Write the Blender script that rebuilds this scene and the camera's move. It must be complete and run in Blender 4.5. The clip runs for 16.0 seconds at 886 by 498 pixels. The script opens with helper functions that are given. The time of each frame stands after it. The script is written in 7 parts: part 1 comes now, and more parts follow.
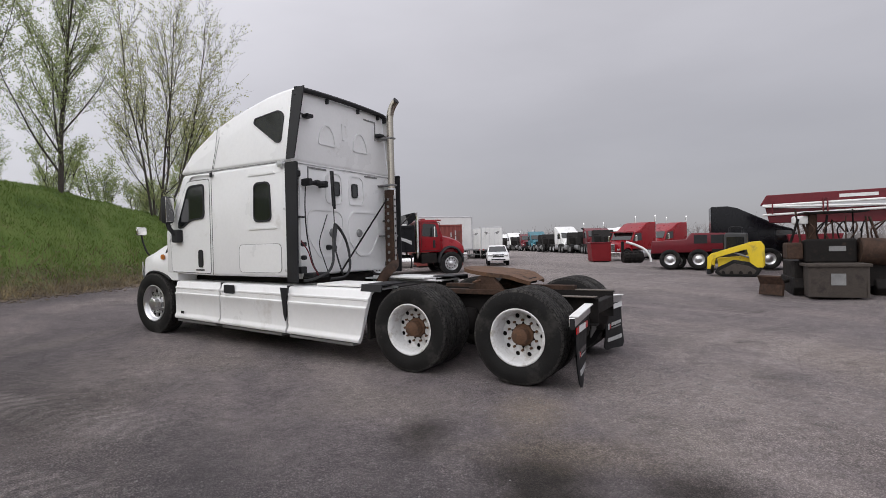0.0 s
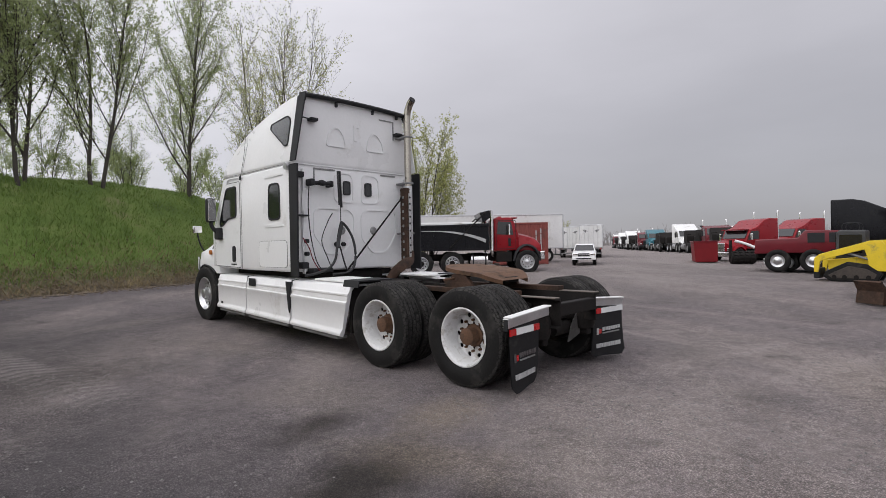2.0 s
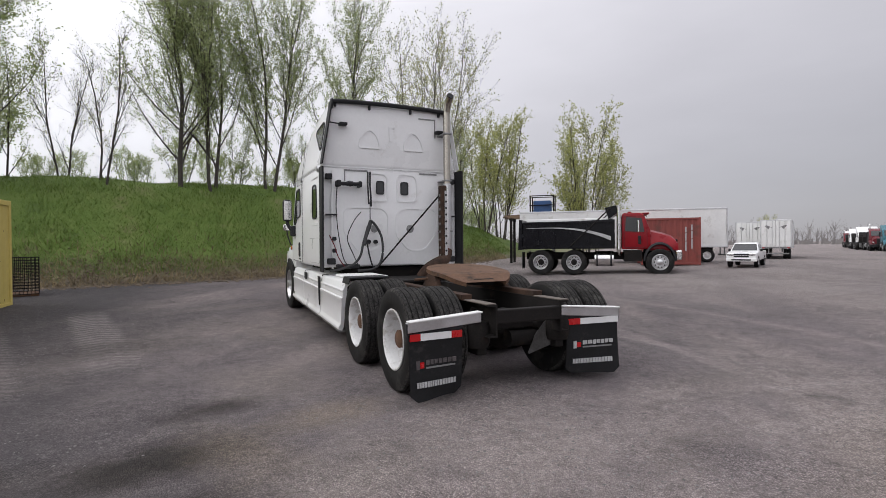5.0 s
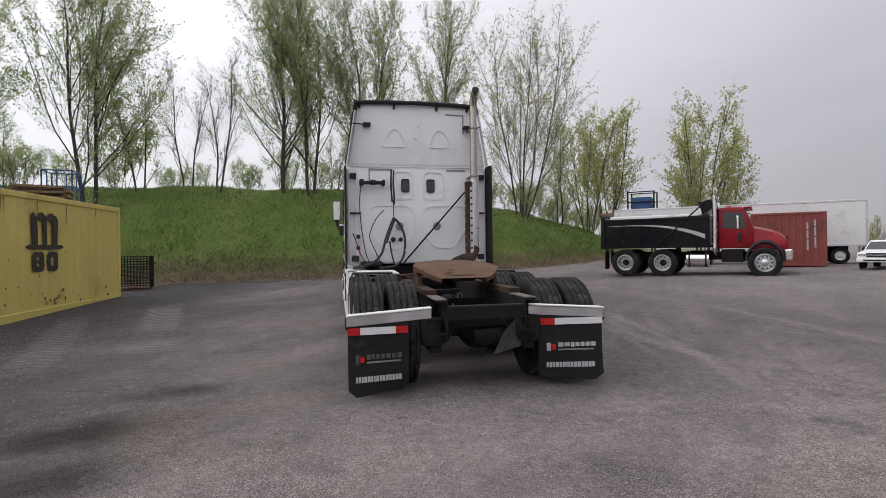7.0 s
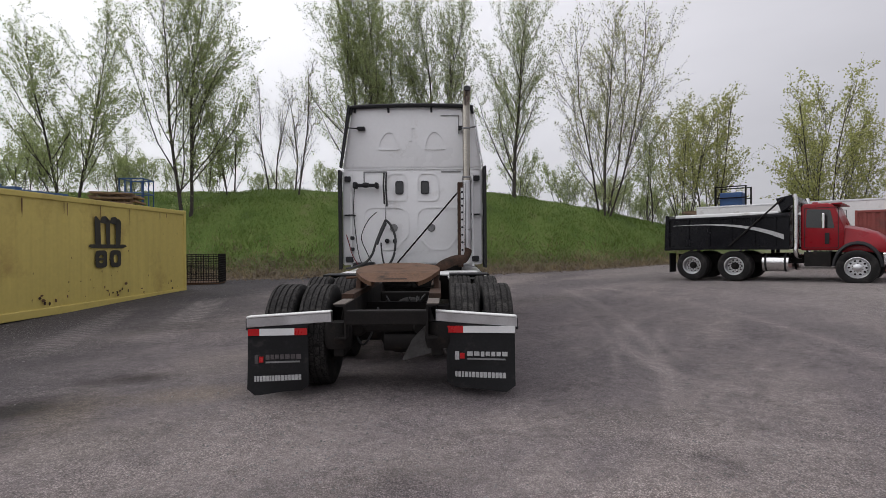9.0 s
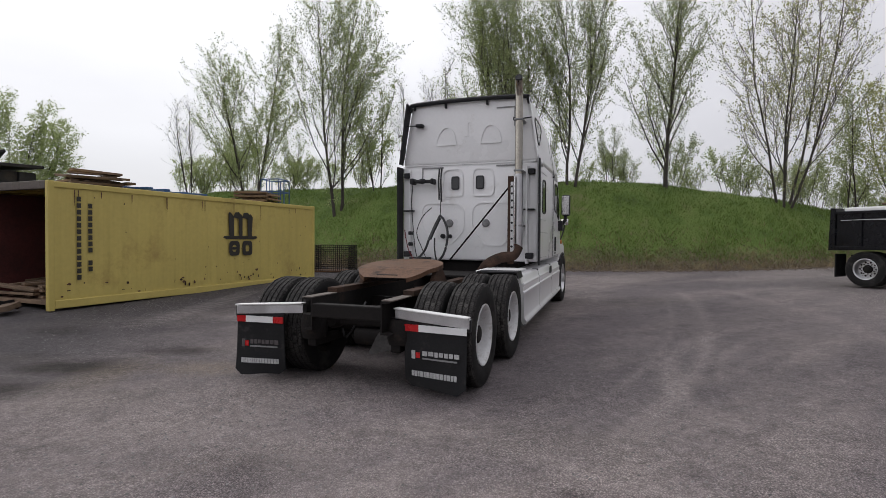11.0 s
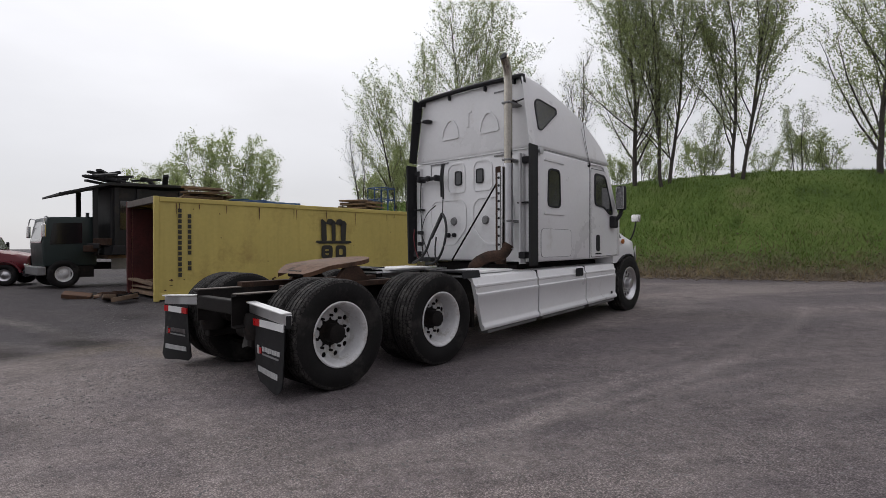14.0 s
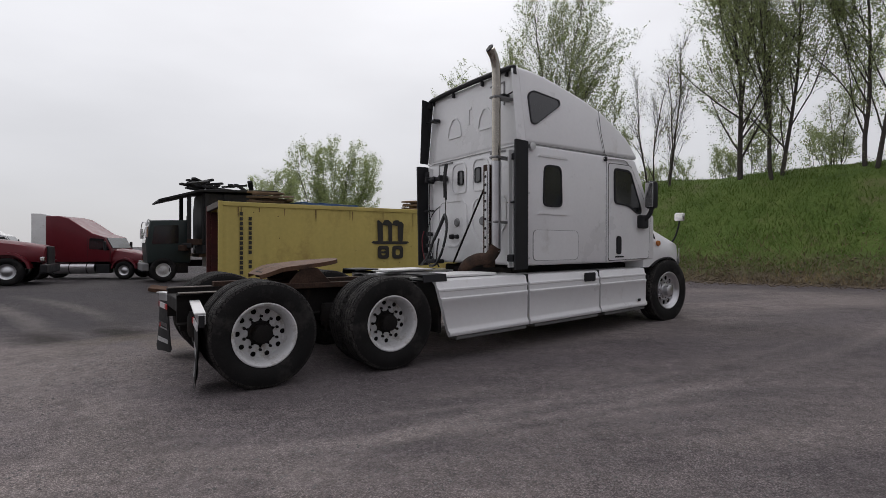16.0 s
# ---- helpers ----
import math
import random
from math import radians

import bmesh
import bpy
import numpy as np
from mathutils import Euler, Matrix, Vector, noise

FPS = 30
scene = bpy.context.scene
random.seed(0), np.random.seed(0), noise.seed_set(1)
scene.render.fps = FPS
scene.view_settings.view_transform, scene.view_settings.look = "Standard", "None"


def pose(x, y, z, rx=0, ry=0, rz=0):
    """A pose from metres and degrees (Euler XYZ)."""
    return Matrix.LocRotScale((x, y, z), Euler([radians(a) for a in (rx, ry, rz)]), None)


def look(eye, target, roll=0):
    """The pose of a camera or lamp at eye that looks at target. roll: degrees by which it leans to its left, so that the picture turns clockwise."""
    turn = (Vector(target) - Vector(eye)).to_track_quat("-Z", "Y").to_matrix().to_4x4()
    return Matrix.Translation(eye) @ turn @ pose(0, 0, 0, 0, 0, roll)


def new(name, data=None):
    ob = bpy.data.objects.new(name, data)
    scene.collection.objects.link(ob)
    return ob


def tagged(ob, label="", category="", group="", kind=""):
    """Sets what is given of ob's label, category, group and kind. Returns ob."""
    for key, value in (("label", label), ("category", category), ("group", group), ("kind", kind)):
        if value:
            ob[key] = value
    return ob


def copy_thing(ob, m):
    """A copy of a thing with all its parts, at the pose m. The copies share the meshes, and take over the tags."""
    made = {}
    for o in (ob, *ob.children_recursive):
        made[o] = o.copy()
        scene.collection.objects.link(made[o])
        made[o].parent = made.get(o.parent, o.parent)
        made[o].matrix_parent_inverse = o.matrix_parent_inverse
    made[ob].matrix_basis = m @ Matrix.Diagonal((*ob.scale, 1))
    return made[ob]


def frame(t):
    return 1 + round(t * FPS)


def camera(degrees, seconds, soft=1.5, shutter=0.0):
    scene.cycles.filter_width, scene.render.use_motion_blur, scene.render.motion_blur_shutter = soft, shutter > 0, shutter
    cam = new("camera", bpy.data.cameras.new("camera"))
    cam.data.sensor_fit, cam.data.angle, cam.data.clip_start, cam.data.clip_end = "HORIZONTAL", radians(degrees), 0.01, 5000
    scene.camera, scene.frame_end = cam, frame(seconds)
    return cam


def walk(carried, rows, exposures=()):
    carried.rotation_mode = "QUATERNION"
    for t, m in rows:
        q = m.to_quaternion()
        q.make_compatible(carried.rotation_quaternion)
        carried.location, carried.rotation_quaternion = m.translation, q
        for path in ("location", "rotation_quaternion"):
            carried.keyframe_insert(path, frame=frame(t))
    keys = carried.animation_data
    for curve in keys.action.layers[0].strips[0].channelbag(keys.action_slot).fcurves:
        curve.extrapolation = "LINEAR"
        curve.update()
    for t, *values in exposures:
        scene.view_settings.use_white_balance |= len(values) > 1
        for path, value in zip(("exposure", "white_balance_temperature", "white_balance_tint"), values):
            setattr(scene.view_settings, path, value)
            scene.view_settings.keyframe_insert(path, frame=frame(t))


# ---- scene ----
cam = camera(80.80, 16.0, soft=0.7)
PATH = [
    (0.0, pose(-6.139, -2.083, 1.466, 89.55, 1.38, -59.83)),
    (0.5, pose(-5.892, -2.470, 1.455, 89.57, 1.22, -56.33)),
    (1.0, pose(-5.622, -2.824, 1.442, 89.48, 1.06, -53.05)),
    (1.5, pose(-5.322, -3.138, 1.428, 89.65, 1.24, -49.49)),
    (2.0, pose(-5.010, -3.501, 1.411, 89.68, 1.11, -46.07)),
    (2.5, pose(-4.693, -3.836, 1.395, 89.58, 0.90, -42.23)),
    (3.0, pose(-4.372, -4.146, 1.384, 89.71, 0.97, -39.23)),
    (5.5, pose(-2.488, -4.922, 1.421, 89.46, 0.48, -21.58)),
    (6.0, pose(-2.127, -5.010, 1.387, 89.58, 0.59, -18.36)),
    (6.5, pose(-1.748, -5.103, 1.353, 89.84, 0.75, -15.44)),
    (7.0, pose(-1.337, -5.188, 1.321, 89.90, 0.76, -11.74)),
    (7.5, pose(-0.850, -5.244, 1.300, 90.04, 0.76, -9.49)),
    (8.0, pose(-0.411, -5.283, 1.294, 89.89, 0.73, -7.35)),
    (8.5, pose(0.061, -5.300, 1.318, 89.76, 0.61, -4.08)),
    (9.0, pose(0.536, -5.319, 1.364, 89.79, 0.43, 0.27)),
    (9.5, pose(0.991, -5.295, 1.418, 89.44, 0.27, 4.30)),
    (10.0, pose(1.461, -5.255, 1.476, 89.02, -0.21, 8.99)),
    (12.5, pose(3.906, -3.961, 1.293, 89.90, 0.18, 33.21)),
    (13.0, pose(4.318, -3.623, 1.289, 89.90, 0.17, 35.95)),
    (13.5, pose(4.690, -3.279, 1.280, 89.74, 0.15, 38.59)),
    (14.0, pose(4.991, -2.889, 1.275, 89.87, 0.16, 42.30)),
    (14.5, pose(5.284, -2.493, 1.276, 89.99, -0.02, 45.93)),
    (15.0, pose(5.550, -2.131, 1.284, 89.84, 0.05, 49.72)),
    (15.5, pose(5.790, -1.746, 1.297, 89.80, 0.00, 52.74)),
    (16.0, pose(6.052, -1.377, 1.312, 89.80, -0.08, 55.88)),
]
EXPOSURES = [(0.0, -0.48), (2.5, -0.46), (5.5, -0.41), (7.0, -0.53), (8.5, -0.62), (10.0, -0.65), (12.5, -0.75), (14.5, -0.90), (16.0, -1.02)]
walk(cam, PATH, EXPOSURES)

# ---- sky and light ----
world = bpy.data.worlds.new("overcast")
scene.world = world
world.use_nodes = True
wn, wl = world.node_tree.nodes, world.node_tree.links
wn.clear()
SUN_DIR = Vector((-0.75, 0.35, 0.75)).normalized()


def wnode(kind, **inputs):
    n = wn.new(kind)
    for k, v in inputs.items():
        n.inputs[k.replace("_", " ")].default_value = v
    return n


def overcast_sky():
    """A clouded sky: three times brighter overhead than at the horizon, brighter towards the veiled sun."""
    co = wn.new("ShaderNodeTexCoord")
    sep = wn.new("ShaderNodeSeparateXYZ")
    wl.new(co.outputs["Generated"], sep.inputs[0])
    up = wn.new("ShaderNodeMapRange")
    up.inputs["From Min"].default_value, up.inputs["From Max"].default_value = 0.0, 1.0
    up.inputs["To Min"].default_value, up.inputs["To Max"].default_value = 1.0, 2.6
    wl.new(sep.outputs["Z"], up.inputs["Value"])
    dot = wn.new("ShaderNodeVectorMath")
    dot.operation = "DOT_PRODUCT"
    dot.inputs[1].default_value = (-0.9, 0.2, 0.0)
    wl.new(co.outputs["Generated"], dot.inputs[0])
    side = wn.new("ShaderNodeMapRange")
    side.inputs["From Min"].default_value, side.inputs["From Max"].default_value = -0.8, 0.7
    side.inputs["To Min"].default_value, side.inputs["To Max"].default_value = 0.80, 1.92
    wl.new(dot.outputs["Value"], side.inputs["Value"])
    squash = wn.new("ShaderNodeVectorMath")
    squash.operation = "MULTIPLY"
    squash.inputs[1].default_value = (1.0, 1.0, 3.5)
    wl.new(co.outputs["Generated"], squash.inputs[0])
    cloud = wnode("ShaderNodeTexNoise", Scale=2.2, Detail=5.0, Roughness=0.5)
    wl.new(squash.outputs[0], cloud.inputs["Vector"])
    soft = wn.new("ShaderNodeMapRange")
    soft.inputs["From Min"].default_value, soft.inputs["From Max"].default_value = 0.3, 0.7
    soft.inputs["To Min"].default_value, soft.inputs["To Max"].default_value = 0.94, 1.06
    wl.new(cloud.outputs[0], soft.inputs["Value"])
    m1 = wn.new("ShaderNodeMath")
    m1.operation = "MULTIPLY"
    wl.new(up.outputs[0], m1.inputs[0])
    wl.new(side.outputs[0], m1.inputs[1])
    m2 = wn.new("ShaderNodeMath")
    m2.operation = "MULTIPLY"
    wl.new(m1.outputs[0], m2.inputs[0])
    wl.new(soft.outputs[0], m2.inputs[1])
    grey = wn.new("ShaderNodeMixRGB")
    grey.blend_type = "MULTIPLY"
    grey.inputs[0].default_value = 1.0
    toward = wn.new("ShaderNodeMapRange")
    toward.inputs["From Min"].default_value, toward.inputs["From Max"].default_value = -0.5, 0.7
    wl.new(dot.outputs["Value"], toward.inputs["Value"])
    hue = wn.new("ShaderNodeMixRGB")
    hue.inputs[1].default_value = (0.565, 0.555, 0.60, 1)
    hue.inputs[2].default_value = (0.57, 0.57, 0.595, 1)
    wl.new(toward.outputs[0], hue.inputs[0])
    wl.new(hue.outputs[0], grey.inputs[1])
    wl.new(m2.outputs[0], grey.inputs[2])
    bg = wnode("ShaderNodeBackground", Strength=1.0)
    wl.new(grey.outputs[0], bg.inputs["Color"])
    blue = wn.new("ShaderNodeTexSky")
    blue.sky_type, blue.sun_disc = "NISHITA", False
    blue.sun_elevation, blue.sun_rotation = radians(42), radians(-65)
    faint = wnode("ShaderNodeBackground", Strength=0.01)
    wl.new(blue.outputs[0], faint.inputs["Color"])
    add = wn.new("ShaderNodeAddShader")
    wl.new(bg.outputs[0], add.inputs[0])
    wl.new(faint.outputs[0], add.inputs[1])
    wl.new(add.outputs[0], wn.new("ShaderNodeOutputWorld").inputs["Surface"])


overcast_sky()
sun_data = bpy.data.lights.new("sun", "SUN")
sun_data.energy, sun_data.angle, sun_data.color = 0.9, radians(30), (1.0, 0.97, 0.93)
sun = new("sun", sun_data)
sun.matrix_world = look(SUN_DIR * 50, (0, 0, 0))

# ---- materials ----
def material(name, color, rough=0.6, metal=0.0, vary=0.15, scale=3.0, fine=60.0, bump=0.15, dirt=None, dirt_amount=0.0, coat=0.0,
             dirt_scale=1.5, random_tint=0.0, size=0.004):
    """A principled material with colour that varies at two scales, optional dirt and a fine relief."""
    m = bpy.data.materials.new(name)
    m.use_nodes = True
    n, l = m.node_tree.nodes, m.node_tree.links
    p = n["Principled BSDF"]
    p.inputs["Roughness"].default_value, p.inputs["Metallic"].default_value = rough, metal
    p.inputs["Coat Weight"].default_value = coat
    p.inputs["Coat Roughness"].default_value = 0.12
    co = n.new("ShaderNodeTexCoord")

    def noise_node(s, detail=5.0, r=0.6):
        t = n.new("ShaderNodeTexNoise")
        t.inputs["Scale"].default_value, t.inputs["Detail"].default_value, t.inputs["Roughness"].default_value = s, detail, r
        l.new(co.outputs["Object"], t.inputs["Vector"])
        return t

    def ranged(sock, a, b, lo, hi):
        r = n.new("ShaderNodeMapRange")
        for k, v in zip(("From Min", "From Max", "To Min", "To Max"), (a, b, lo, hi)):
            r.inputs[k].default_value = v
        l.new(sock, r.inputs["Value"])
        return r.outputs[0]

    big, small = noise_node(scale), noise_node(fine, 3.0)
    mul = n.new("ShaderNodeMath")
    mul.operation = "MULTIPLY"
    l.new(ranged(big.outputs[0], 0.3, 0.7, 1 - vary, 1 + vary), mul.inputs[0])
    l.new(ranged(small.outputs[0], 0.3, 0.7, 1 - vary * 0.6, 1 + vary * 0.6), mul.inputs[1])
    value = mul.outputs[0]
    if random_tint:
        info = n.new("ShaderNodeObjectInfo")
        m3 = n.new("ShaderNodeMath")
        m3.operation = "MULTIPLY"
        l.new(value, m3.inputs[0])
        l.new(ranged(info.outputs["Random"], 0, 1, 1 - random_tint, 1 + random_tint), m3.inputs[1])
        value = m3.outputs[0]
    tint = n.new("ShaderNodeMixRGB")
    tint.blend_type = "MULTIPLY"
    tint.inputs[0].default_value = 1
    tint.inputs[1].default_value = (*color, 1)
    l.new(value, tint.inputs[2])
    out = tint.outputs[0]
    if dirt:
        spot = noise_node(dirt_scale, 8.0, 0.7)
        mix = n.new("ShaderNodeMixRGB")
        l.new(ranged(spot.outputs[0], 0.62 - dirt_amount * 0.3, 0.75 - dirt_amount * 0.15, 0, 1), mix.inputs[0])
        l.new(out, mix.inputs[1])
        mix.inputs[2].default_value = (*dirt, 1)
        out = mix.outputs[0]
    l.new(out, p.inputs["Base Color"])
    l.new(ranged(big.outputs[0], 0.3, 0.7, max(rough - 0.08, 0.03), min(rough + 0.1, 1)), p.inputs["Roughness"])
    if bump:
        b = n.new("ShaderNodeBump")
        b.inputs["Strength"].default_value, b.inputs["Distance"].default_value = bump, size
        l.new(small.outputs[0], b.inputs["Height"])
        l.new(b.outputs[0], p.inputs["Normal"])
    return m


WHITE = material("white_truck_paint", (0.80, 0.80, 0.80), 0.32, 0, 0.03, 1.2, 20, 0.02, dirt=(0.62, 0.605, 0.58), dirt_amount=0.06, coat=0.3)
WHITE_DULL = material("white_trailer_paint", (0.74, 0.74, 0.73), 0.5, 0, 0.06, 0.6, 9, 0.03, dirt=(0.5, 0.48, 0.45), dirt_amount=0.2)
BLACK_PLASTIC = material("black_plastic", (0.022, 0.022, 0.024), 0.55, 0, 0.2, 4, 80, 0.1)
RUBBER = material("tyre_rubber", (0.011, 0.0105, 0.0105), 0.72, 0, 0.35, 5, 70, 0.25, dirt=(0.045, 0.042, 0.039), dirt_amount=0.3, dirt_scale=3)
TREAD = material("worn_tyre_tread", (0.030, 0.028, 0.027), 0.85, 0, 0.35, 7, 90, 0.4, dirt=(0.085, 0.08, 0.074), dirt_amount=0.4, dirt_scale=5)
RIM_WHITE = material("white_wheel_paint", (0.64, 0.64, 0.64), 0.42, 0, 0.08, 8, 50, 0.06, dirt=(0.33, 0.30, 0.26), dirt_amount=0.35, dirt_scale=9)
CHROME = material("polished_metal", (0.78, 0.77, 0.76), 0.14, 1.0, 0.05, 5, 40, 0.02)
ALUMINIUM = material("dull_aluminium", (0.62, 0.62, 0.63), 0.36, 1.0, 0.1, 5, 60, 0.05)
RUST = material("rusty_steel", (0.12, 0.062, 0.035), 0.85, 0.1, 0.4, 6, 60, 0.4, dirt=(0.05, 0.035, 0.028), dirt_amount=0.4, dirt_scale=5)
RUST_PLATE = material("greasy_rusty_plate", (0.150, 0.084, 0.052), 0.7, 0.2, 0.35, 4, 50, 0.3, dirt=(0.05, 0.036, 0.028), dirt_amount=0.5, dirt_scale=4)
FRAME_BLACK = material("dirty_black_frame", (0.013, 0.0112, 0.0105), 0.75, 0.1, 0.35, 5, 60, 0.3, dirt=(0.040, 0.029, 0.022), dirt_amount=0.16, dirt_scale=4)
DARK_GLASS = material("dark_glass", (0.012, 0.013, 0.014), 0.06, 0, 0.05, 2, 20, 0.0, coat=0.6)
RED_PAINT = material("red_truck_paint", (0.24, 0.006, 0.012), 0.3, 0, 0.08, 2, 30, 0.03, coat=0.15)
RED_DARK = material("dark_red_paint", (0.13, 0.010, 0.017), 0.4, 0, 0.1, 2, 30, 0.03, coat=0.3)
BLACK_PAINT = material("black_truck_paint", (0.005, 0.005, 0.007), 0.22, 0, 0.2, 2, 30, 0.02, dirt=(0.016, 0.015, 0.014), dirt_amount=0.1, coat=0.0)
YELLOW = material("yellow_machine_paint", (0.72, 0.52, 0.02), 0.45, 0, 0.08, 3, 40, 0.04, dirt=(0.25, 0.19, 0.07), dirt_amount=0.2)
CONTAINER_YELLOW = material("faded_container_yellow", (0.56, 0.45, 0.13), 0.6, 0, 0.07, 0.9, 12, 0.05, dirt=(0.40, 0.29, 0.085), dirt_amount=0.22, dirt_scale=0.8)
CONTAINER_RED = material("rust_red_container_paint", (0.24, 0.055, 0.045), 0.6, 0, 0.12, 1, 14, 0.05, dirt=(0.12, 0.05, 0.04), dirt_amount=0.25)
WOOD_OLD = material("weathered_timber", (0.17, 0.115, 0.075), 0.85, 0, 0.35, 3, 45, 0.4, random_tint=0.35)
BARK = material("tree_bark", (0.066, 0.057, 0.050), 0.9, 0, 0.3, 3, 25, 0.5, size=0.02)


def leaf_material(name, dark, light, through_color, share=0.5):
    """Small loose pieces: each one its own tint; leaves let part of the light shine through."""
    m = bpy.data.materials.new(name)
    m.use_nodes = True
    n, l = m.node_tree.nodes, m.node_tree.links
    n.clear()
    geo = n.new("ShaderNodeNewGeometry")
    ramp = n.new("ShaderNodeValToRGB")
    e = ramp.color_ramp.elements
    e[0].color, e[1].color = (*dark, 1), (*light, 1)
    l.new(geo.outputs["Random Per Island"], ramp.inputs[0])
    d = n.new("ShaderNodeBsdfPrincipled")
    d.inputs["Roughness"].default_value = 0.55
    l.new(ramp.outputs[0], d.inputs["Base Color"])
    t = n.new("ShaderNodeBsdfTranslucent")
    t.inputs["Color"].default_value = (*through_color, 1)
    mix = n.new("ShaderNodeMixShader")
    mix.inputs[0].default_value = share
    l.new(d.outputs[0], mix.inputs[1])
    l.new(t.outputs[0], mix.inputs[2])
    l.new(mix.outputs[0], n.new("ShaderNodeOutputMaterial").inputs["Surface"])
    return m


LEAF = leaf_material("young_leaves", (0.20, 0.25, 0.085), (0.42, 0.47, 0.23), (0.45, 0.52, 0.23))
LEAF_PALE = leaf_material("pale_spring_leaves", (0.30, 0.32, 0.13), (0.50, 0.50, 0.26), (0.50, 0.52, 0.24))
LEAF_YELLOW = leaf_material("yellow_green_leaves", (0.26, 0.28, 0.085), (0.44, 0.45, 0.19), (0.48, 0.50, 0.18))
RUST_DARK = material("dark_rusty_steel", (0.060, 0.036, 0.026), 0.85, 0.1, 0.4, 6, 60, 0.4, dirt=(0.03, 0.024, 0.02), dirt_amount=0.4, dirt_scale=5)
PRINT_WORN = material("worn_off_print", (0.075, 0.065, 0.066), 0.7, 0, 0.5, 12, 60, 0.1)
GREY_DULL = material("dusty_dark_sheet", (0.075, 0.072, 0.070), 0.75, 0.1, 0.3, 6, 50, 0.2, dirt=(0.03, 0.027, 0.025), dirt_amount=0.4, dirt_scale=5)
RAIL_TOP = material("worn_rail_top", (0.13, 0.11, 0.095), 0.7, 0.2, 0.3, 6, 50, 0.2, dirt=(0.06, 0.045, 0.035), dirt_amount=0.35, dirt_scale=6)
STACK = material("heat_stained_chrome", (0.40, 0.37, 0.32), 0.16, 1.0, 0.15, 3, 40, 0.02)
RED_FADED = material("faded_red_paint", (0.17, 0.010, 0.014), 0.5, 0, 0.12, 2, 30, 0.03)
LAMP_RED = material("red_reflector", (0.45, 0.01, 0.012), 0.25, 0, 0.05, 5, 60, 0.05)
TAPE_WHITE = material("white_reflector", (0.72, 0.72, 0.72), 0.35, 0, 0.05, 5, 60, 0.05)
FLAP = material("mud_flap_rubber", (0.013, 0.013, 0.014), 0.65, 0, 0.3, 5, 60, 0.15, dirt=(0.045, 0.042, 0.039), dirt_amount=0.22, dirt_scale=4)
PRINT_WHITE = material("white_print", (0.42, 0.42, 0.42), 0.6, 0, 0.2, 20, 80, 0)
PRINT_BLACK = material("black_print", (0.03, 0.027, 0.022), 0.6, 0, 0.15, 6, 60, 0)
HOSE = material("black_hose", (0.015, 0.015, 0.016), 0.5, 0, 0.2, 5, 50, 0.05)
BLUE_PAINT = material("blue_paint", (0.03, 0.085, 0.22), 0.5, 0, 0.2, 3, 30, 0.05)
GREY_STEEL = material("grey_painted_steel", (0.22, 0.22, 0.22), 0.55, 0.2, 0.2, 3, 40, 0.1)
ORANGE = material("amber_lens", (0.42, 0.14, 0.03), 0.25, 0, 0.05, 5, 60, 0)


# dull blacks: little gloss on dusty rubber and plastic
for dull in (RUBBER, TREAD, BLACK_PLASTIC, BLACK_PAINT, FRAME_BLACK, FLAP, RUST_DARK, RUST_PLATE, RED_PAINT, RED_DARK, RED_FADED):
    dull.node_tree.nodes["Principled BSDF"].inputs["Specular IOR Level"].default_value = 0.22


def crack_tread(m):
    """Worn tread blocks: short cuts and chips across the ribs."""
    n, l = m.node_tree.nodes, m.node_tree.links
    p = n["Principled BSDF"]
    co = n.new("ShaderNodeTexCoord")
    st = n.new("ShaderNodeVectorMath")
    st.operation = "MULTIPLY"
    st.inputs[1].default_value = (0.8, 1.0, 1.0)
    l.new(co.outputs["Object"], st.inputs[0])
    cell = n.new("ShaderNodeTexVoronoi")
    cell.feature = "DISTANCE_TO_EDGE"
    cell.inputs["Scale"].default_value = 26
    l.new(st.outputs[0], cell.inputs["Vector"])
    cut = n.new("ShaderNodeMapRange")
    for k, v in zip(("From Min", "From Max", "To Min", "To Max"), (0.02, 0.09, 0.22, 1.0)):
        cut.inputs[k].default_value = v
    l.new(cell.outputs["Distance"], cut.inputs["Value"])
    mul = n.new("ShaderNodeMixRGB")
    mul.blend_type = "MULTIPLY"
    mul.inputs[0].default_value = 1.0
    l.new(p.inputs["Base Color"].links[0].from_socket, mul.inputs[1])
    l.new(cut.outputs[0], mul.inputs[2])
    l.new(mul.outputs[0], p.inputs["Base Color"])
    b = n.new("ShaderNodeBump")
    b.inputs["Strength"].default_value, b.inputs["Distance"].default_value = 0.6, 0.006
    l.new(cut.outputs[0], b.inputs["Height"])
    l.new(b.outputs[0], p.inputs["Normal"])


crack_tread(TREAD)


# ---- mesh helpers ----
def part(name, bm, mat, parent=None, label="", smooth=False, at=None):
    """Links a bmesh as one mesh object under a thing or a part."""
    me = bpy.data.meshes.new(name)
    bmesh.ops.recalc_face_normals(bm, faces=bm.faces)
    bm.to_mesh(me)
    bm.free()
    me.materials.append(mat)
    if smooth:
        me.shade_smooth()
        me.set_sharp_from_angle(angle=radians(38))
    ob = new(name, me)
    if parent is not None:
        ob.parent = parent
    if at is not None:
        ob.matrix_basis = at
    if label:
        ob["label"] = label
    return ob


def thing(name, label, category, at=None, group="", kind=""):
    ob = new(name)
    ob.empty_display_size = 0.2
    if at is not None:
        ob.matrix_basis = at
    return tagged(ob, label, category, group, kind)


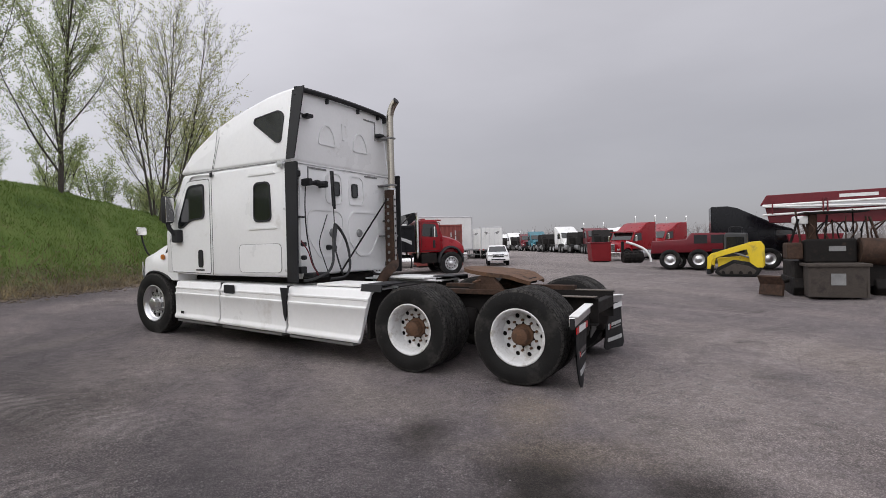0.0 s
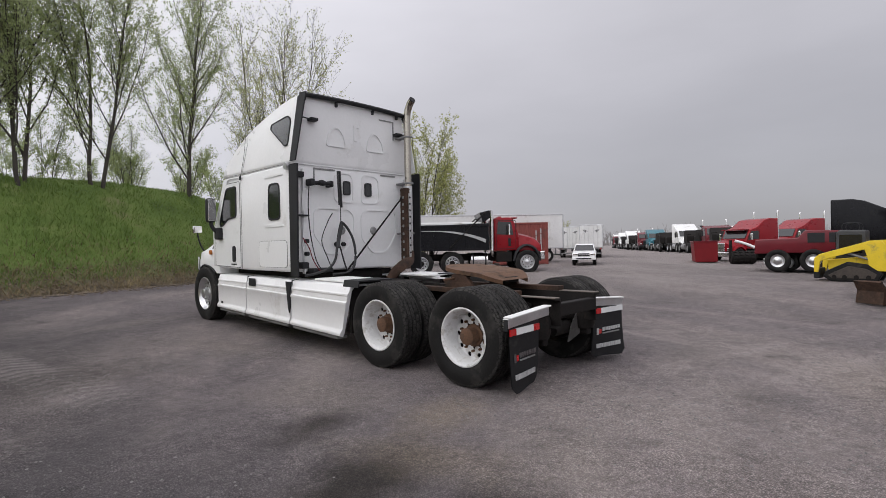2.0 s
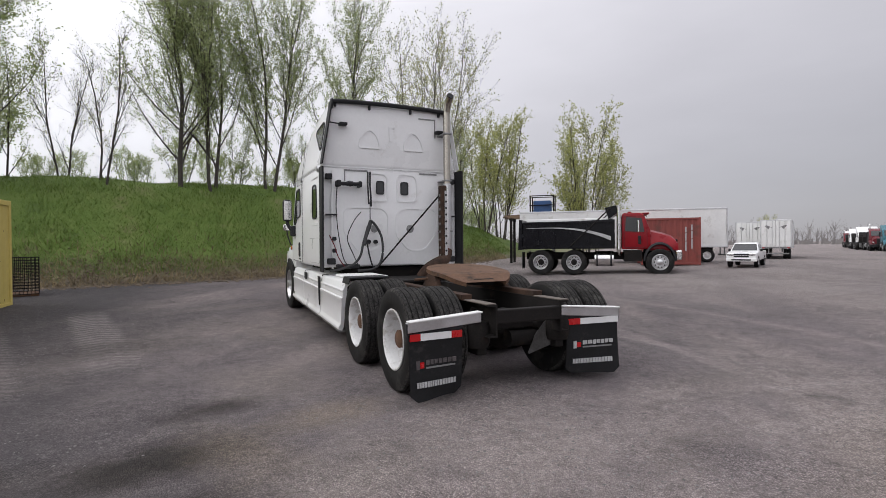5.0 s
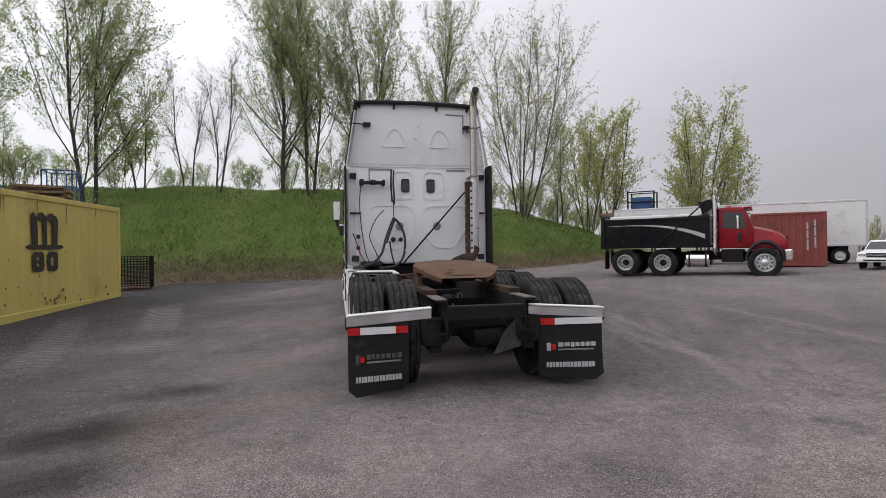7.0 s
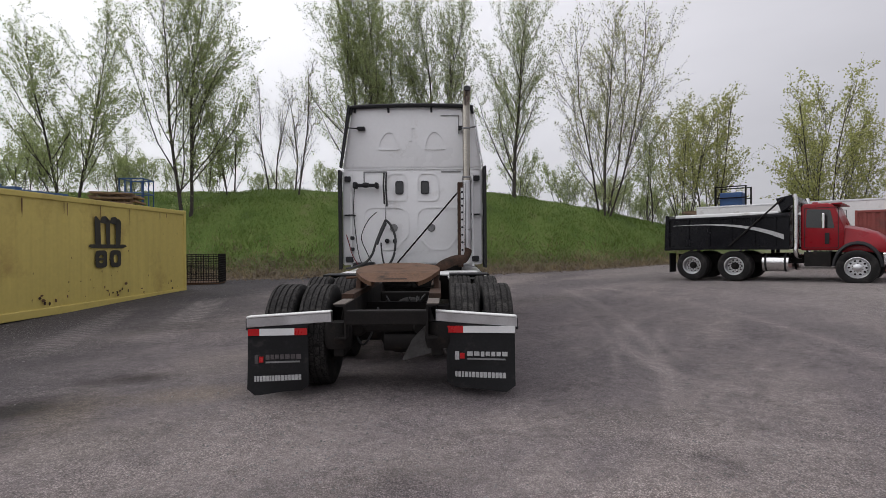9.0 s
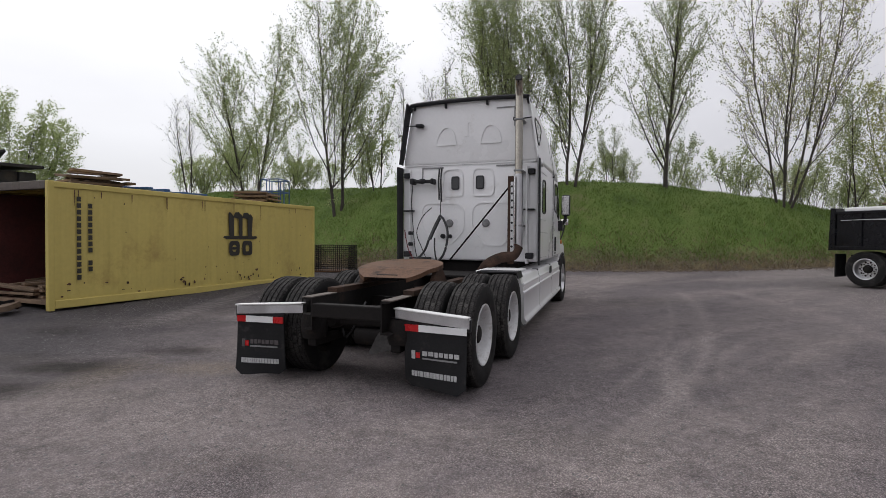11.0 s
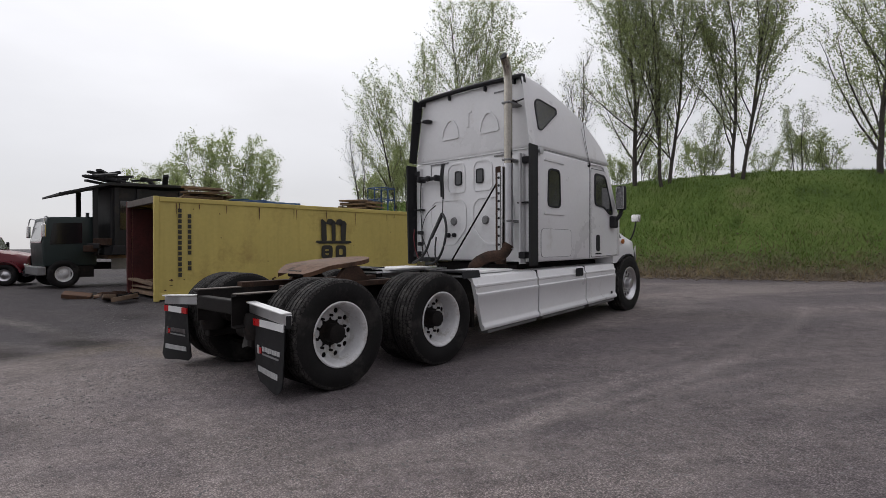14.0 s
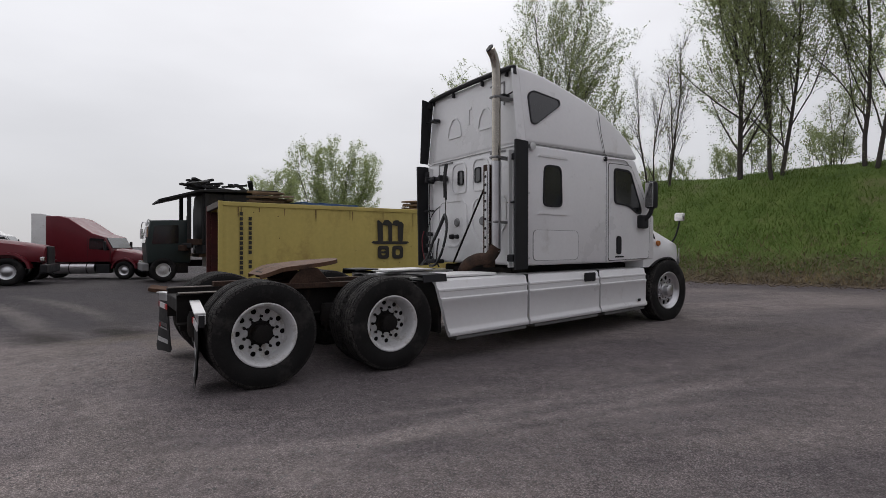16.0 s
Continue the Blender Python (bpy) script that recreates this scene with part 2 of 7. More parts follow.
def add_box(bm, lo, hi, bevel=0.0, m=None):
    """A box between two corners, with rounded edges."""
    c = [(a + b) / 2 for a, b in zip(lo, hi)]
    s = [abs(b - a) for a, b in zip(lo, hi)]
    made = bmesh.ops.create_cube(bm, size=1.0, matrix=(m or Matrix()) @ Matrix.Translation(c) @ Matrix.Diagonal((*s, 1)))["verts"]
    if bevel:
        edges = list({e for v in made for e in v.link_edges})
        bmesh.ops.bevel(bm, geom=edges, offset=min(bevel, min(s) * 0.45), segments=2, profile=0.5, affect="EDGES")


def box(lo, hi, bevel=0.01, m=None):
    bm = bmesh.new()
    add_box(bm, lo, hi, bevel, m)
    return bm


def add_tube(bm, points, radius, sides=10, end_radius=None, caps=True):
    """A round bar through the points."""
    pts = [Vector(p) for p in points]
    rings = []
    up = Vector((0.13, 0.21, 0.97)).normalized()
    for i, p in enumerate(pts):
        d = (pts[min(i + 1, len(pts) - 1)] - pts[max(i - 1, 0)]).normalized()
        a = d.cross(up)
        if a.length < 0.05:
            a = d.cross(Vector((1, 0, 0)))
        a.normalize()
        b = d.cross(a).normalized()
        r = radius if end_radius is None else radius + (end_radius - radius) * i / max(len(pts) - 1, 1)
        rings.append([bm.verts.new(p + (a * math.cos(t) + b * math.sin(t)) * r) for t in [2 * math.pi * k / sides for k in range(sides)]])
    for u, v in zip(rings, rings[1:]):
        for k in range(sides):
            bm.faces.new((u[k], u[(k + 1) % sides], v[(k + 1) % sides], v[k]))
    if caps:
        bm.faces.new(rings[0])
        bm.faces.new(rings[-1][::-1])


def tube(points, radius, sides=10, end_radius=None):
    bm = bmesh.new()
    add_tube(bm, points, radius, sides, end_radius)
    return bm


def smooth_line(points, steps=6):
    """Points along a smooth curve through the given points."""
    pts = [Vector(p) for p in points]
    out = []
    for i in range(len(pts) - 1):
        p0, p1, p2, p3 = pts[max(i - 1, 0)], pts[i], pts[i + 1], pts[min(i + 2, len(pts) - 1)]
        for k in range(steps):
            t = k / steps
            out.append(0.5 * ((2 * p1) + (p2 - p0) * t + (2 * p0 - 5 * p1 + 4 * p2 - p3) * t * t + (3 * p1 - p0 - 3 * p2 + p3) * t ** 3))
    return out + [pts[-1]]


def lathe(profile, sides=36, closed=True):
    """Turns a profile of (radius, x) round the x axis."""
    bm = bmesh.new()
    rings = []
    for r, x in profile:
        rings.append([bm.verts.new((x, r * math.cos(a), r * math.sin(a))) for a in [2 * math.pi * k / sides for k in range(sides)]])
    pairs = list(zip(rings, rings[1:]))
    if closed:
        pairs.append((rings[-1], rings[0]))
    for u, v in pairs:
        for k in range(sides):
            bm.faces.new((u[k], u[(k + 1) % sides], v[(k + 1) % sides], v[k]))
    return bm


def outline(points, half, bulge=0.0, nx=6, bevel=0.0, segments=3):
    """A body from a side outline of (y, z) or (y, z, half width), mirrored in x; its edge faces may bow."""
    bm = bmesh.new()
    rows = []
    for q in points:
        w = q[2] if len(q) > 2 else half
        rows.append([bm.verts.new((w * (2 * i / nx - 1), q[0] + bulge * (1 - (2 * i / nx - 1) ** 2), q[1])) for i in range(nx + 1)])
    for u, v in zip(rows, rows[1:] + rows[:1]):
        for i in range(nx):
            bm.faces.new((u[i], u[i + 1], v[i + 1], v[i]))
    bm.faces.new([r[0] for r in rows])
    bm.faces.new([r[-1] for r in rows][::-1])
    if bevel:
        bm.normal_update()
        edges = [e for e in bm.edges if len(e.link_faces) == 2 and e.calc_face_angle(0) > 0.6]
        bmesh.ops.bevel(bm, geom=edges, offset=bevel, segments=segments, profile=0.5, affect="EDGES", clamp_overlap=True)
    return bm


def rounded(points, radius, steps=4):
    """A polygon in 2D with its corners rounded."""
    out = []
    n = len(points)
    for i in range(n):
        p0, p1, p2 = (Vector(points[k % n]) for k in (i - 1, i, i + 1))
        a, b = (p0 - p1), (p2 - p1)
        r = min(radius, a.length * 0.45, b.length * 0.45)
        s, e = p1 + a.normalized() * r, p1 + b.normalized() * r
        for k in range(steps + 1):
            t = k / steps
            out.append(s * (1 - t) ** 2 + p1 * 2 * t * (1 - t) + e * t * t)
    return out


def plate(points, place, thick, radius=0.0, hole=None):
    """A flat plate: a 2D outline set into space by place(u, v, depth), with a given thickness; hole: an inner outline."""
    bm = bmesh.new()
    pts = rounded(points, radius) if radius else [Vector(p) for p in points]
    top = [bm.verts.new(place(p.x, p.y, thick)) for p in pts]
    low = [bm.verts.new(place(p.x, p.y, 0.0)) for p in pts]
    n = len(pts)
    if hole is None:
        bm.faces.new(top)
        bm.faces.new(low[::-1])
        for i in range(n):
            bm.faces.new((top[i], low[i], low[(i + 1) % n], top[(i + 1) % n]))
    else:
        inner = rounded(hole, radius) if radius else [Vector(p) for p in hole]
        it = [bm.verts.new(place(p.x, p.y, thick)) for p in inner]
        il = [bm.verts.new(place(p.x, p.y, 0.0)) for p in inner]
        for i in range(n):
            j = (i + 1) % n
            bm.faces.new((top[i], top[j], it[j], it[i]))
            bm.faces.new((low[i], il[i], il[j], low[j]))
            bm.faces.new((top[i], low[i], low[j], top[j]))
            bm.faces.new((it[i], it[j], il[j], il[i]))
    return bm


def shrink(points, d):
    """An outline moved inwards towards its middle by about d."""
    c = sum((Vector(p) for p in points), Vector((0, 0))) / len(points)
    return [Vector(p) + (c - Vector(p)).normalized() * d for p in points]


def raw(name, verts, faces, mat, parent=None, label=""):
    me = bpy.data.meshes.new(name)
    me.from_pydata(verts, [], faces)
    me.materials.append(mat)
    ob = new(name, me)
    if parent is not None:
        ob.parent = parent
    if label:
        ob["label"] = label
    return ob

# ---- ground and bank ----
def ground_material():
    m = bpy.data.materials.new("compacted_gravel_and_asphalt")
    m.use_nodes = True
    n, l = m.node_tree.nodes, m.node_tree.links
    p = n["Principled BSDF"]
    geo = n.new("ShaderNodeNewGeometry")

    def noise_node(s, detail=6.0, r=0.6, vec=None):
        t = n.new("ShaderNodeTexNoise")
        t.inputs["Scale"].default_value, t.inputs["Detail"].default_value, t.inputs["Roughness"].default_value = s, detail, r
        l.new(vec or geo.outputs["Position"], t.inputs["Vector"])
        return t.outputs[0]

    def ranged(sock, a, b, lo=0.0, hi=1.0):
        r = n.new("ShaderNodeMapRange")
        for k, v in zip(("From Min", "From Max", "To Min", "To Max"), (a, b, lo, hi)):
            r.inputs[k].default_value = v
        l.new(sock, r.inputs["Value"])
        return r.outputs[0]

    def mixed(fac, a, b):
        x = n.new("ShaderNodeMixRGB")
        if hasattr(fac, "default_value"):
            l.new(fac, x.inputs[0])
        else:
            x.inputs[0].default_value = fac
        for s, i in ((a, 1), (b, 2)):
            if hasattr(s, "default_value"):
                l.new(s, x.inputs[i])
            else:
                x.inputs[i].default_value = (*s, 1)
        return x.outputs[0]

    def math_node(op, a, b):
        x = n.new("ShaderNodeMath")
        x.operation = op
        for s, i in ((a, 0), (b, 1)):
            if hasattr(s, "default_value"):
                l.new(s, x.inputs[i])
            else:
                x.inputs[i].default_value = s
        return x.outputs[0]

    # stretched coordinates: traffic smears the dust along curved tracks
    warp = n.new("ShaderNodeVectorMath")
    warp.operation = "MULTIPLY"
    warp.inputs[1].default_value = (0.9, 0.28, 1)
    turn = n.new("ShaderNodeVectorRotate")
    turn.rotation_type = "Z_AXIS"
    turn.inputs["Angle"].default_value = radians(35)
    l.new(geo.outputs["Position"], turn.inputs["Vector"])
    l.new(turn.outputs[0], warp.inputs[0])
    patch = noise_node(0.16, 5, 0.55)
    streak = noise_node(0.55, 7, 0.62, warp.outputs[0])
    mid = noise_node(1.7, 6, 0.6)
    grit = noise_node(38, 4, 0.75)
    fine = noise_node(150, 3, 0.7)
    loose = ranged(noise_node(0.75, 5, 0.6), 0.36, 0.6, 0.4, 1.0)
    stone = n.new("ShaderNodeTexVoronoi")
    stone.inputs["Scale"].default_value = 98
    l.new(geo.outputs["Position"], stone.inputs["Vector"])
    base = mixed(ranged(patch, 0.36, 0.62), (0.140, 0.121, 0.124), (0.232, 0.200, 0.199))
    base = mixed(ranged(streak, 0.45, 0.60, 0, 0.72), base, (0.335, 0.289, 0.270))
    base = mixed(ranged(mid, 0.54, 0.70, 0, 0.65), base, (0.118, 0.101, 0.102))
    # the darker, bare asphalt apron on the west side
    sep = n.new("ShaderNodeSeparateXYZ")
    l.new(geo.outputs["Position"], sep.inputs[0])
    edge = math_node("ADD", sep.outputs["X"], math_node("ADD", math_node("MULTIPLY", patch, 5.0), math_node("MULTIPLY", streak, 2.5)))
    base = mixed(ranged(edge, 1.4, -1.2, 0, 0.80), base, (0.068, 0.063, 0.067))

    lane = math_node("MULTIPLY", ranged(sep.outputs["X"], 4.5, 9.0), ranged(sep.outputs["Y"], -2.5, 3.0))
    base = mixed(math_node("MULTIPLY", lane, ranged(streak, 0.3, 0.6, 0.45, 0.8)), base, (0.330, 0.292, 0.275))

    def centred(x, y, sx, sy, turn_deg=0.0):
        off = n.new("ShaderNodeVectorMath")
        off.operation = "SUBTRACT"
        off.inputs[1].default_value = (x, y, 0)
        l.new(geo.outputs["Position"], off.inputs[0])
        out = off.outputs[0]
        if turn_deg:
            ro = n.new("ShaderNodeVectorRotate")
            ro.rotation_type = "Z_AXIS"
            ro.inputs["Angle"].default_value = radians(-turn_deg)
            l.new(out, ro.inputs["Vector"])
            out = ro.outputs[0]
        sc = n.new("ShaderNodeVectorMath")
        sc.operation = "MULTIPLY"
        sc.inputs[1].default_value = (1 / sx, 1 / sy, 0)
        l.new(out, sc.inputs[0])
        return sc.outputs[0]

    def length_of(v):
        ln = n.new("ShaderNodeVectorMath")
        ln.operation = "LENGTH"
        l.new(v, ln.inputs[0])
        return ln.outputs["Value"]

    broken = noise_node(2.6, 7, 0.72)
    # dusty curved tyre tracks left by turning trucks
    for cx, cy, rad, half, y0, y1, a in ((-15.08, 5.78, 18.79, 0.17, -1.5, 8.5, 0.40), (-15.08, 5.78, 18.30, 0.10, -0.5, 7.5, 0.22), (7.23, 0.90, 4.36, 0.22, -0.5, 5.3, 0.40),
                                         (7.23, 0.90, 3.85, 0.12, 0.2, 5.0, 0.22), (-9.0, 3.0, 14.6, 0.25, -3.5, 9.0, 0.25), (-2.0, -12.0, 10.2, 0.35, -4.0, -1.2, 0.3), (-2.0, -12.0, 11.2, 0.3, -3.0, -0.4, 0.25)):
        r = length_of(centred(cx, cy, 1, 1))
        off = math_node("ABSOLUTE", math_node("SUBTRACT", r, rad), 0.0)
        off = math_node("ADD", off, math_node("MULTIPLY", broken, half * 1.6))
        ring = ranged(off, half * 1.7, half * 0.8, 0, a)
        for lo, hi in ((y0, y0 + 1.2), (y1, y1 - 1.2)):
            ring = math_node("MULTIPLY", ring, ranged(sep.outputs["Y"], lo, hi))
        base = mixed(math_node("MINIMUM", math_node("MULTIPLY", ring, 1.35), 0.75), base, (0.40, 0.346, 0.325))
    # light ladder-like tread prints on the apron
    for cx, cy, ang, half, ln2, pitch, a in ((-4.2, 4.2, 13, 0.30, 2.6, 0.17, 0.85), (-5.15, 3.0, 16, 0.24, 2.4, 0.17, 0.5), (4.6, 8.6, -50, 0.28, 2.2, 0.2, 0.35)):
        v = n.new("ShaderNodeSeparateXYZ")
        l.new(centred(cx, cy, 1, 1, ang), v.inputs[0])
        across = ranged(math_node("ADD", math_node("ABSOLUTE", v.outputs["X"], 0.0), math_node("MULTIPLY", broken, 0.25)), half + 0.17, half + 0.05, 0, a)
        along = ranged(math_node("ABSOLUTE", v.outputs["Y"], 0.0), ln2, ln2 - 1.0)
        slant = math_node("ADD", v.outputs["Y"], math_node("MULTIPLY", math_node("ABSOLUTE", v.outputs["X"], 0.0), 0.5))
        bar = ranged(math_node("SINE", math_node("MULTIPLY", slant, 2 * math.pi / pitch), 0.0), -0.5, 0.5, 0.25, 1)
        base = mixed(math_node("MULTIPLY", math_node("MULTIPLY", across, along), bar), base, (0.34, 0.302, 0.288))
    # ragged spots of their own shape: oil and sand, plus broad darker patches
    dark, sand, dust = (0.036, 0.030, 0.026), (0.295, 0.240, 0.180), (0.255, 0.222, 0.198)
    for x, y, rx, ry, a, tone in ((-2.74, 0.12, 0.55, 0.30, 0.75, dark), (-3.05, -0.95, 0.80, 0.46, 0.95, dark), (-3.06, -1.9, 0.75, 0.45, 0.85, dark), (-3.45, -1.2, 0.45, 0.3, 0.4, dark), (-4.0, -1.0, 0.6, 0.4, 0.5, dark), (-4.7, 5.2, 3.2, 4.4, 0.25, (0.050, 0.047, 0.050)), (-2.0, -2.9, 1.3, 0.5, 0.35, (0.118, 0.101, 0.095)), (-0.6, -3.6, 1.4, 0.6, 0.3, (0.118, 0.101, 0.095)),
                                  (-5.2, 0.2, 0.6, 0.4, 0.5, dark), (-3.9, 3.2, 1.1, 0.7, 0.4, dark), (2.6, 6.3, 1.4, 0.8, 0.35, dark), (0.2, -2.3, 0.9, 0.4, 0.25, dark),
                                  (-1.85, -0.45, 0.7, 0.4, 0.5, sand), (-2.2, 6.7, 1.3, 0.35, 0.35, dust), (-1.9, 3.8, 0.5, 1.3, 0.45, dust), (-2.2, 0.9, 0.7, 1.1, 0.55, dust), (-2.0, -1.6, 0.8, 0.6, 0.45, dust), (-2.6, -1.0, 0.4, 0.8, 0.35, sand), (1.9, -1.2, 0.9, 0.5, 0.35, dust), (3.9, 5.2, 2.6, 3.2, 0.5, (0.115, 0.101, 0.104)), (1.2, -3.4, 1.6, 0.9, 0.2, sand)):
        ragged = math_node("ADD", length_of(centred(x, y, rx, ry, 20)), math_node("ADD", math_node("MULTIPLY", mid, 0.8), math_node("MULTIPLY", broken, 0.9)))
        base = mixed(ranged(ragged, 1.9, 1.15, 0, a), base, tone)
    gap = ranged(stone.outputs["Distance"], 0.20, 0.62, 1.42, 0.60)
    speck = mixed(ranged(stone.outputs["Color"], 0.15, 0.9), (0.66, 0.66, 0.68), (1.42, 1.41, 1.42))
    mulg = n.new("ShaderNodeMixRGB")
    mulg.blend_type = "MULTIPLY"
    mulg.inputs[0].default_value = 1.0
    l.new(speck, mulg.inputs[1])
    l.new(gap, mulg.inputs[2])
    speck = mulg.outputs[0]
    mulc = n.new("ShaderNodeMixRGB")
    mulc.blend_type = "MULTIPLY"
    l.new(loose, mulc.inputs[0])
    l.new(base, mulc.inputs[1])
    l.new(speck, mulc.inputs[2])
    clod = noise_node(9.0, 5, 0.7)
    mul0 = n.new("ShaderNodeMixRGB")
    mul0.blend_type = "MULTIPLY"
    mul0.inputs[0].default_value = 1.0
    l.new(mulc.outputs[0], mul0.inputs[1])
    l.new(ranged(clod, 0.3, 0.7, 0.76, 1.22), mul0.inputs[2])
    mul2 = n.new("ShaderNodeMixRGB")
    mul2.blend_type = "MULTIPLY"
    mul2.inputs[0].default_value = 1.0
    l.new(mul0.outputs[0], mul2.inputs[1])
    l.new(math_node("MULTIPLY", ranged(grit, 0.3, 0.7, 0.72, 1.26), ranged(fine, 0.3, 0.7, 0.76, 1.22)), mul2.inputs[2])
    l.new(mul2.outputs[0], p.inputs["Base Color"])
    l.new(ranged(streak, 0.3, 0.7, 0.78, 0.97), p.inputs["Roughness"])
    p.inputs["Specular IOR Level"].default_value = 0.3
    b = n.new("ShaderNodeBump")
    b.inputs["Strength"].default_value, b.inputs["Distance"].default_value = 0.9, 0.012
    l.new(math_node("ADD", grit, math_node("MULTIPLY", stone.outputs["Distance"], -1.6)), b.inputs["Height"])
    l.new(b.outputs[0], p.inputs["Normal"])
    return m


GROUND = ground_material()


def yard(x, y):
    """The height of the yard: level under the drive wheels, rising gently outwards and towards the lane."""
    u = min(1.0, max(0.0, (math.hypot(x, y) - 2.0) / 9.0))
    return 0.30 * u * u * (3 - 2 * u) + (0.008 + 0.022 * min(1.0, max(0.0, (y + 1.0) / 7.0))) * min(9.0, max(0.0, x - 6.0))


def on_yard(x, y, turn=0.0, k=1.0):
    """A pose on the ground, facing a way, with a size."""
    return pose(x, y, yard(x, y), 0, 0, turn) @ Matrix.Diagonal((k, k, k, 1))


def ground_sheet():
    """One sheet to the horizon, finer and gently uneven near the truck."""
    def line(a, b, fine):
        v = [-2500, -900, -350, -150, -80]
        x = a
        while x < b:
            v.append(x)
            x += fine
        return v + [b, 80, 150, 350, 900, 2500]
    xs, ys = line(-45, 45, 0.75), line(-45, 45, 0.75)
    verts = []
    for y in ys:
        for x in xs:
            far = max(abs(x), abs(y))
            z = yard(x, y) + (0.0 if far > 40 else 0.022 * (noise.noise((x * 0.22, y * 0.22, 3.1)) - 0.25) * min(1, max(0, (math.hypot(x, y - 3) - 6) / 5)))
            verts.append((x, y, z))
    w = len(xs)
    faces = [(j * w + i, j * w + i + 1, (j + 1) * w + i + 1, (j + 1) * w + i) for j in range(len(ys) - 1) for i in range(w - 1)]
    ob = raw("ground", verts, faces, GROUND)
    ob.data.shade_smooth()
    return tagged(ob, "grey compacted gravel and worn asphalt yard with tyre tracks", "ground", kind="structure")


ground_sheet()

FOOT_X = (-60, -30, -16, -6, -2, 1, 3, 5, 10, 20, 60)
FOOT_Y = (16, 14.0, 12.6, 12.8, 13.7, 14.9, 15.8, 17.0, 19.3, 26.0, 62)
CREST_X = (-60, -18, -8, -3, 0, 4, 8, 11, 13.5, 16, 20, 26, 60)
CREST_Z = (3.5, 3.6, 3.6, 3.65, 3.8, 3.7, 3.15, 2.65, 2.2, 1.8, 1.1, 0.3, 0.0)


def foot(x):
    return float(np.interp(x, FOOT_X, FOOT_Y))


def bank_height(x, d):
    """The height of the bank d metres behind its foot."""
    top = float(np.interp(x, CREST_X, CREST_Z))
    base = yard(x, foot(x))
    if d <= 0:
        return base
    if d < 5:
        u = d / 5
        s = u * u * (3 - 2 * u) * 0.55 + u * 0.45
    elif d < 11:
        s = 1.0
    else:
        s = max(0.0, 1 - (d - 11) / 9)
    rough = 0.12 * noise.noise((x * 0.5, d * 0.5, 0)) + 0.05 * noise.noise((x * 1.9, d * 1.9, 5))
    return base + max(0.0, top * s + rough * min(1, d / 1.5) * min(1, top))


def bank_material():
    m = bpy.data.materials.new("grass_bank")
    m.use_nodes = True
    n, l = m.node_tree.nodes, m.node_tree.links
    p = n["Principled BSDF"]
    geo = n.new("ShaderNodeNewGeometry")

    def noise_node(s, detail=6.0, r=0.6):
        t = n.new("ShaderNodeTexNoise")
        t.inputs["Scale"].default_value, t.inputs["Detail"].default_value, t.inputs["Roughness"].default_value = s, detail, r
        l.new(geo.outputs["Position"], t.inputs["Vector"])
        return t.outputs[0]

    def ramp(sock, *stops):
        r = n.new("ShaderNodeValToRGB")
        e = r.color_ramp.elements
        e[0].position, e[0].color = stops[0][0], (*stops[0][1], 1)
        e[1].position, e[1].color = stops[-1][0], (*stops[-1][1], 1)
        for pos, c in stops[1:-1]:
            x = e.new(pos)
            x.color = (*c, 1)
        l.new(sock, r.inputs[0])
        return r.outputs[0]

    green = ramp(noise_node(0.7, 7, 0.65), (0.28, (0.058, 0.094, 0.017)), (0.45, (0.098, 0.158, 0.026)), (0.58, (0.128, 0.182, 0.038)), (0.72, (0.175, 0.176, 0.075)))
    earth = ramp(noise_node(2.6, 8, 0.7), (0.32, (0.07, 0.052, 0.036)), (0.52, (0.125, 0.098, 0.066)), (0.7, (0.19, 0.155, 0.105)))
    sep = n.new("ShaderNodeSeparateXYZ")
    l.new(geo.outputs["Position"], sep.inputs[0])
    ad = n.new("ShaderNodeMath")
    ad.operation = "MULTIPLY_ADD"
    l.new(noise_node(1.6, 8, 0.75), ad.inputs[0])
    ad.inputs[1].default_value = 1.5
    l.new(sep.outputs["Z"], ad.inputs[2])
    r = n.new("ShaderNodeMapRange")
    for k, v in zip(("From Min", "From Max", "To Min", "To Max"), (1.15, 2.0, 0, 1)):
        r.inputs[k].default_value = v
    l.new(ad.outputs[0], r.inputs["Value"])
    mx = n.new("ShaderNodeMixRGB")
    l.new(r.outputs[0], mx.inputs[0])
    l.new(earth, mx.inputs[1])
    l.new(green, mx.inputs[2])
    l.new(mx.outputs[0], p.inputs["Base Color"])
    p.inputs["Roughness"].default_value = 0.9
    b = n.new("ShaderNodeBump")
    b.inputs["Strength"].default_value, b.inputs["Distance"].default_value = 0.8, 0.06
    l.new(noise_node(9, 6, 0.75), b.inputs["Height"])
    l.new(b.outputs[0], p.inputs["Normal"])
    return m


def grass_bank():
    xs = [-60 + 0.6 * i for i in range(151)] + [32 + 2.0 * i for i in range(15)]
    ds = [0.0, 0.25, 0.5, 0.8, 1.2, 1.7, 2.2, 2.7, 3.2, 3.8, 4.4, 5.0, 5.5, 6.2, 7.2, 9, 11, 13, 15.5, 18, 20.5]
    verts = [(x, foot(x) + d + (0.35 * noise.noise((x * 0.9, 0, 2)) if d < 0.1 else 0), bank_height(x, d) - (0.03 if d == 0 else 0)) for x in xs for d in ds]
    w = len(ds)
    faces = [(i * w + j, (i + 1) * w + j, (i + 1) * w + j + 1, i * w + j + 1) for i in range(len(xs) - 1) for j in range(w - 1)]
    ob = raw("grass_bank", verts, faces, bank_material())
    ob.data.shade_smooth()
    tagged(ob, "long grassy earth bank with a bare dirt foot", "bank", kind="structure")


grass_bank()

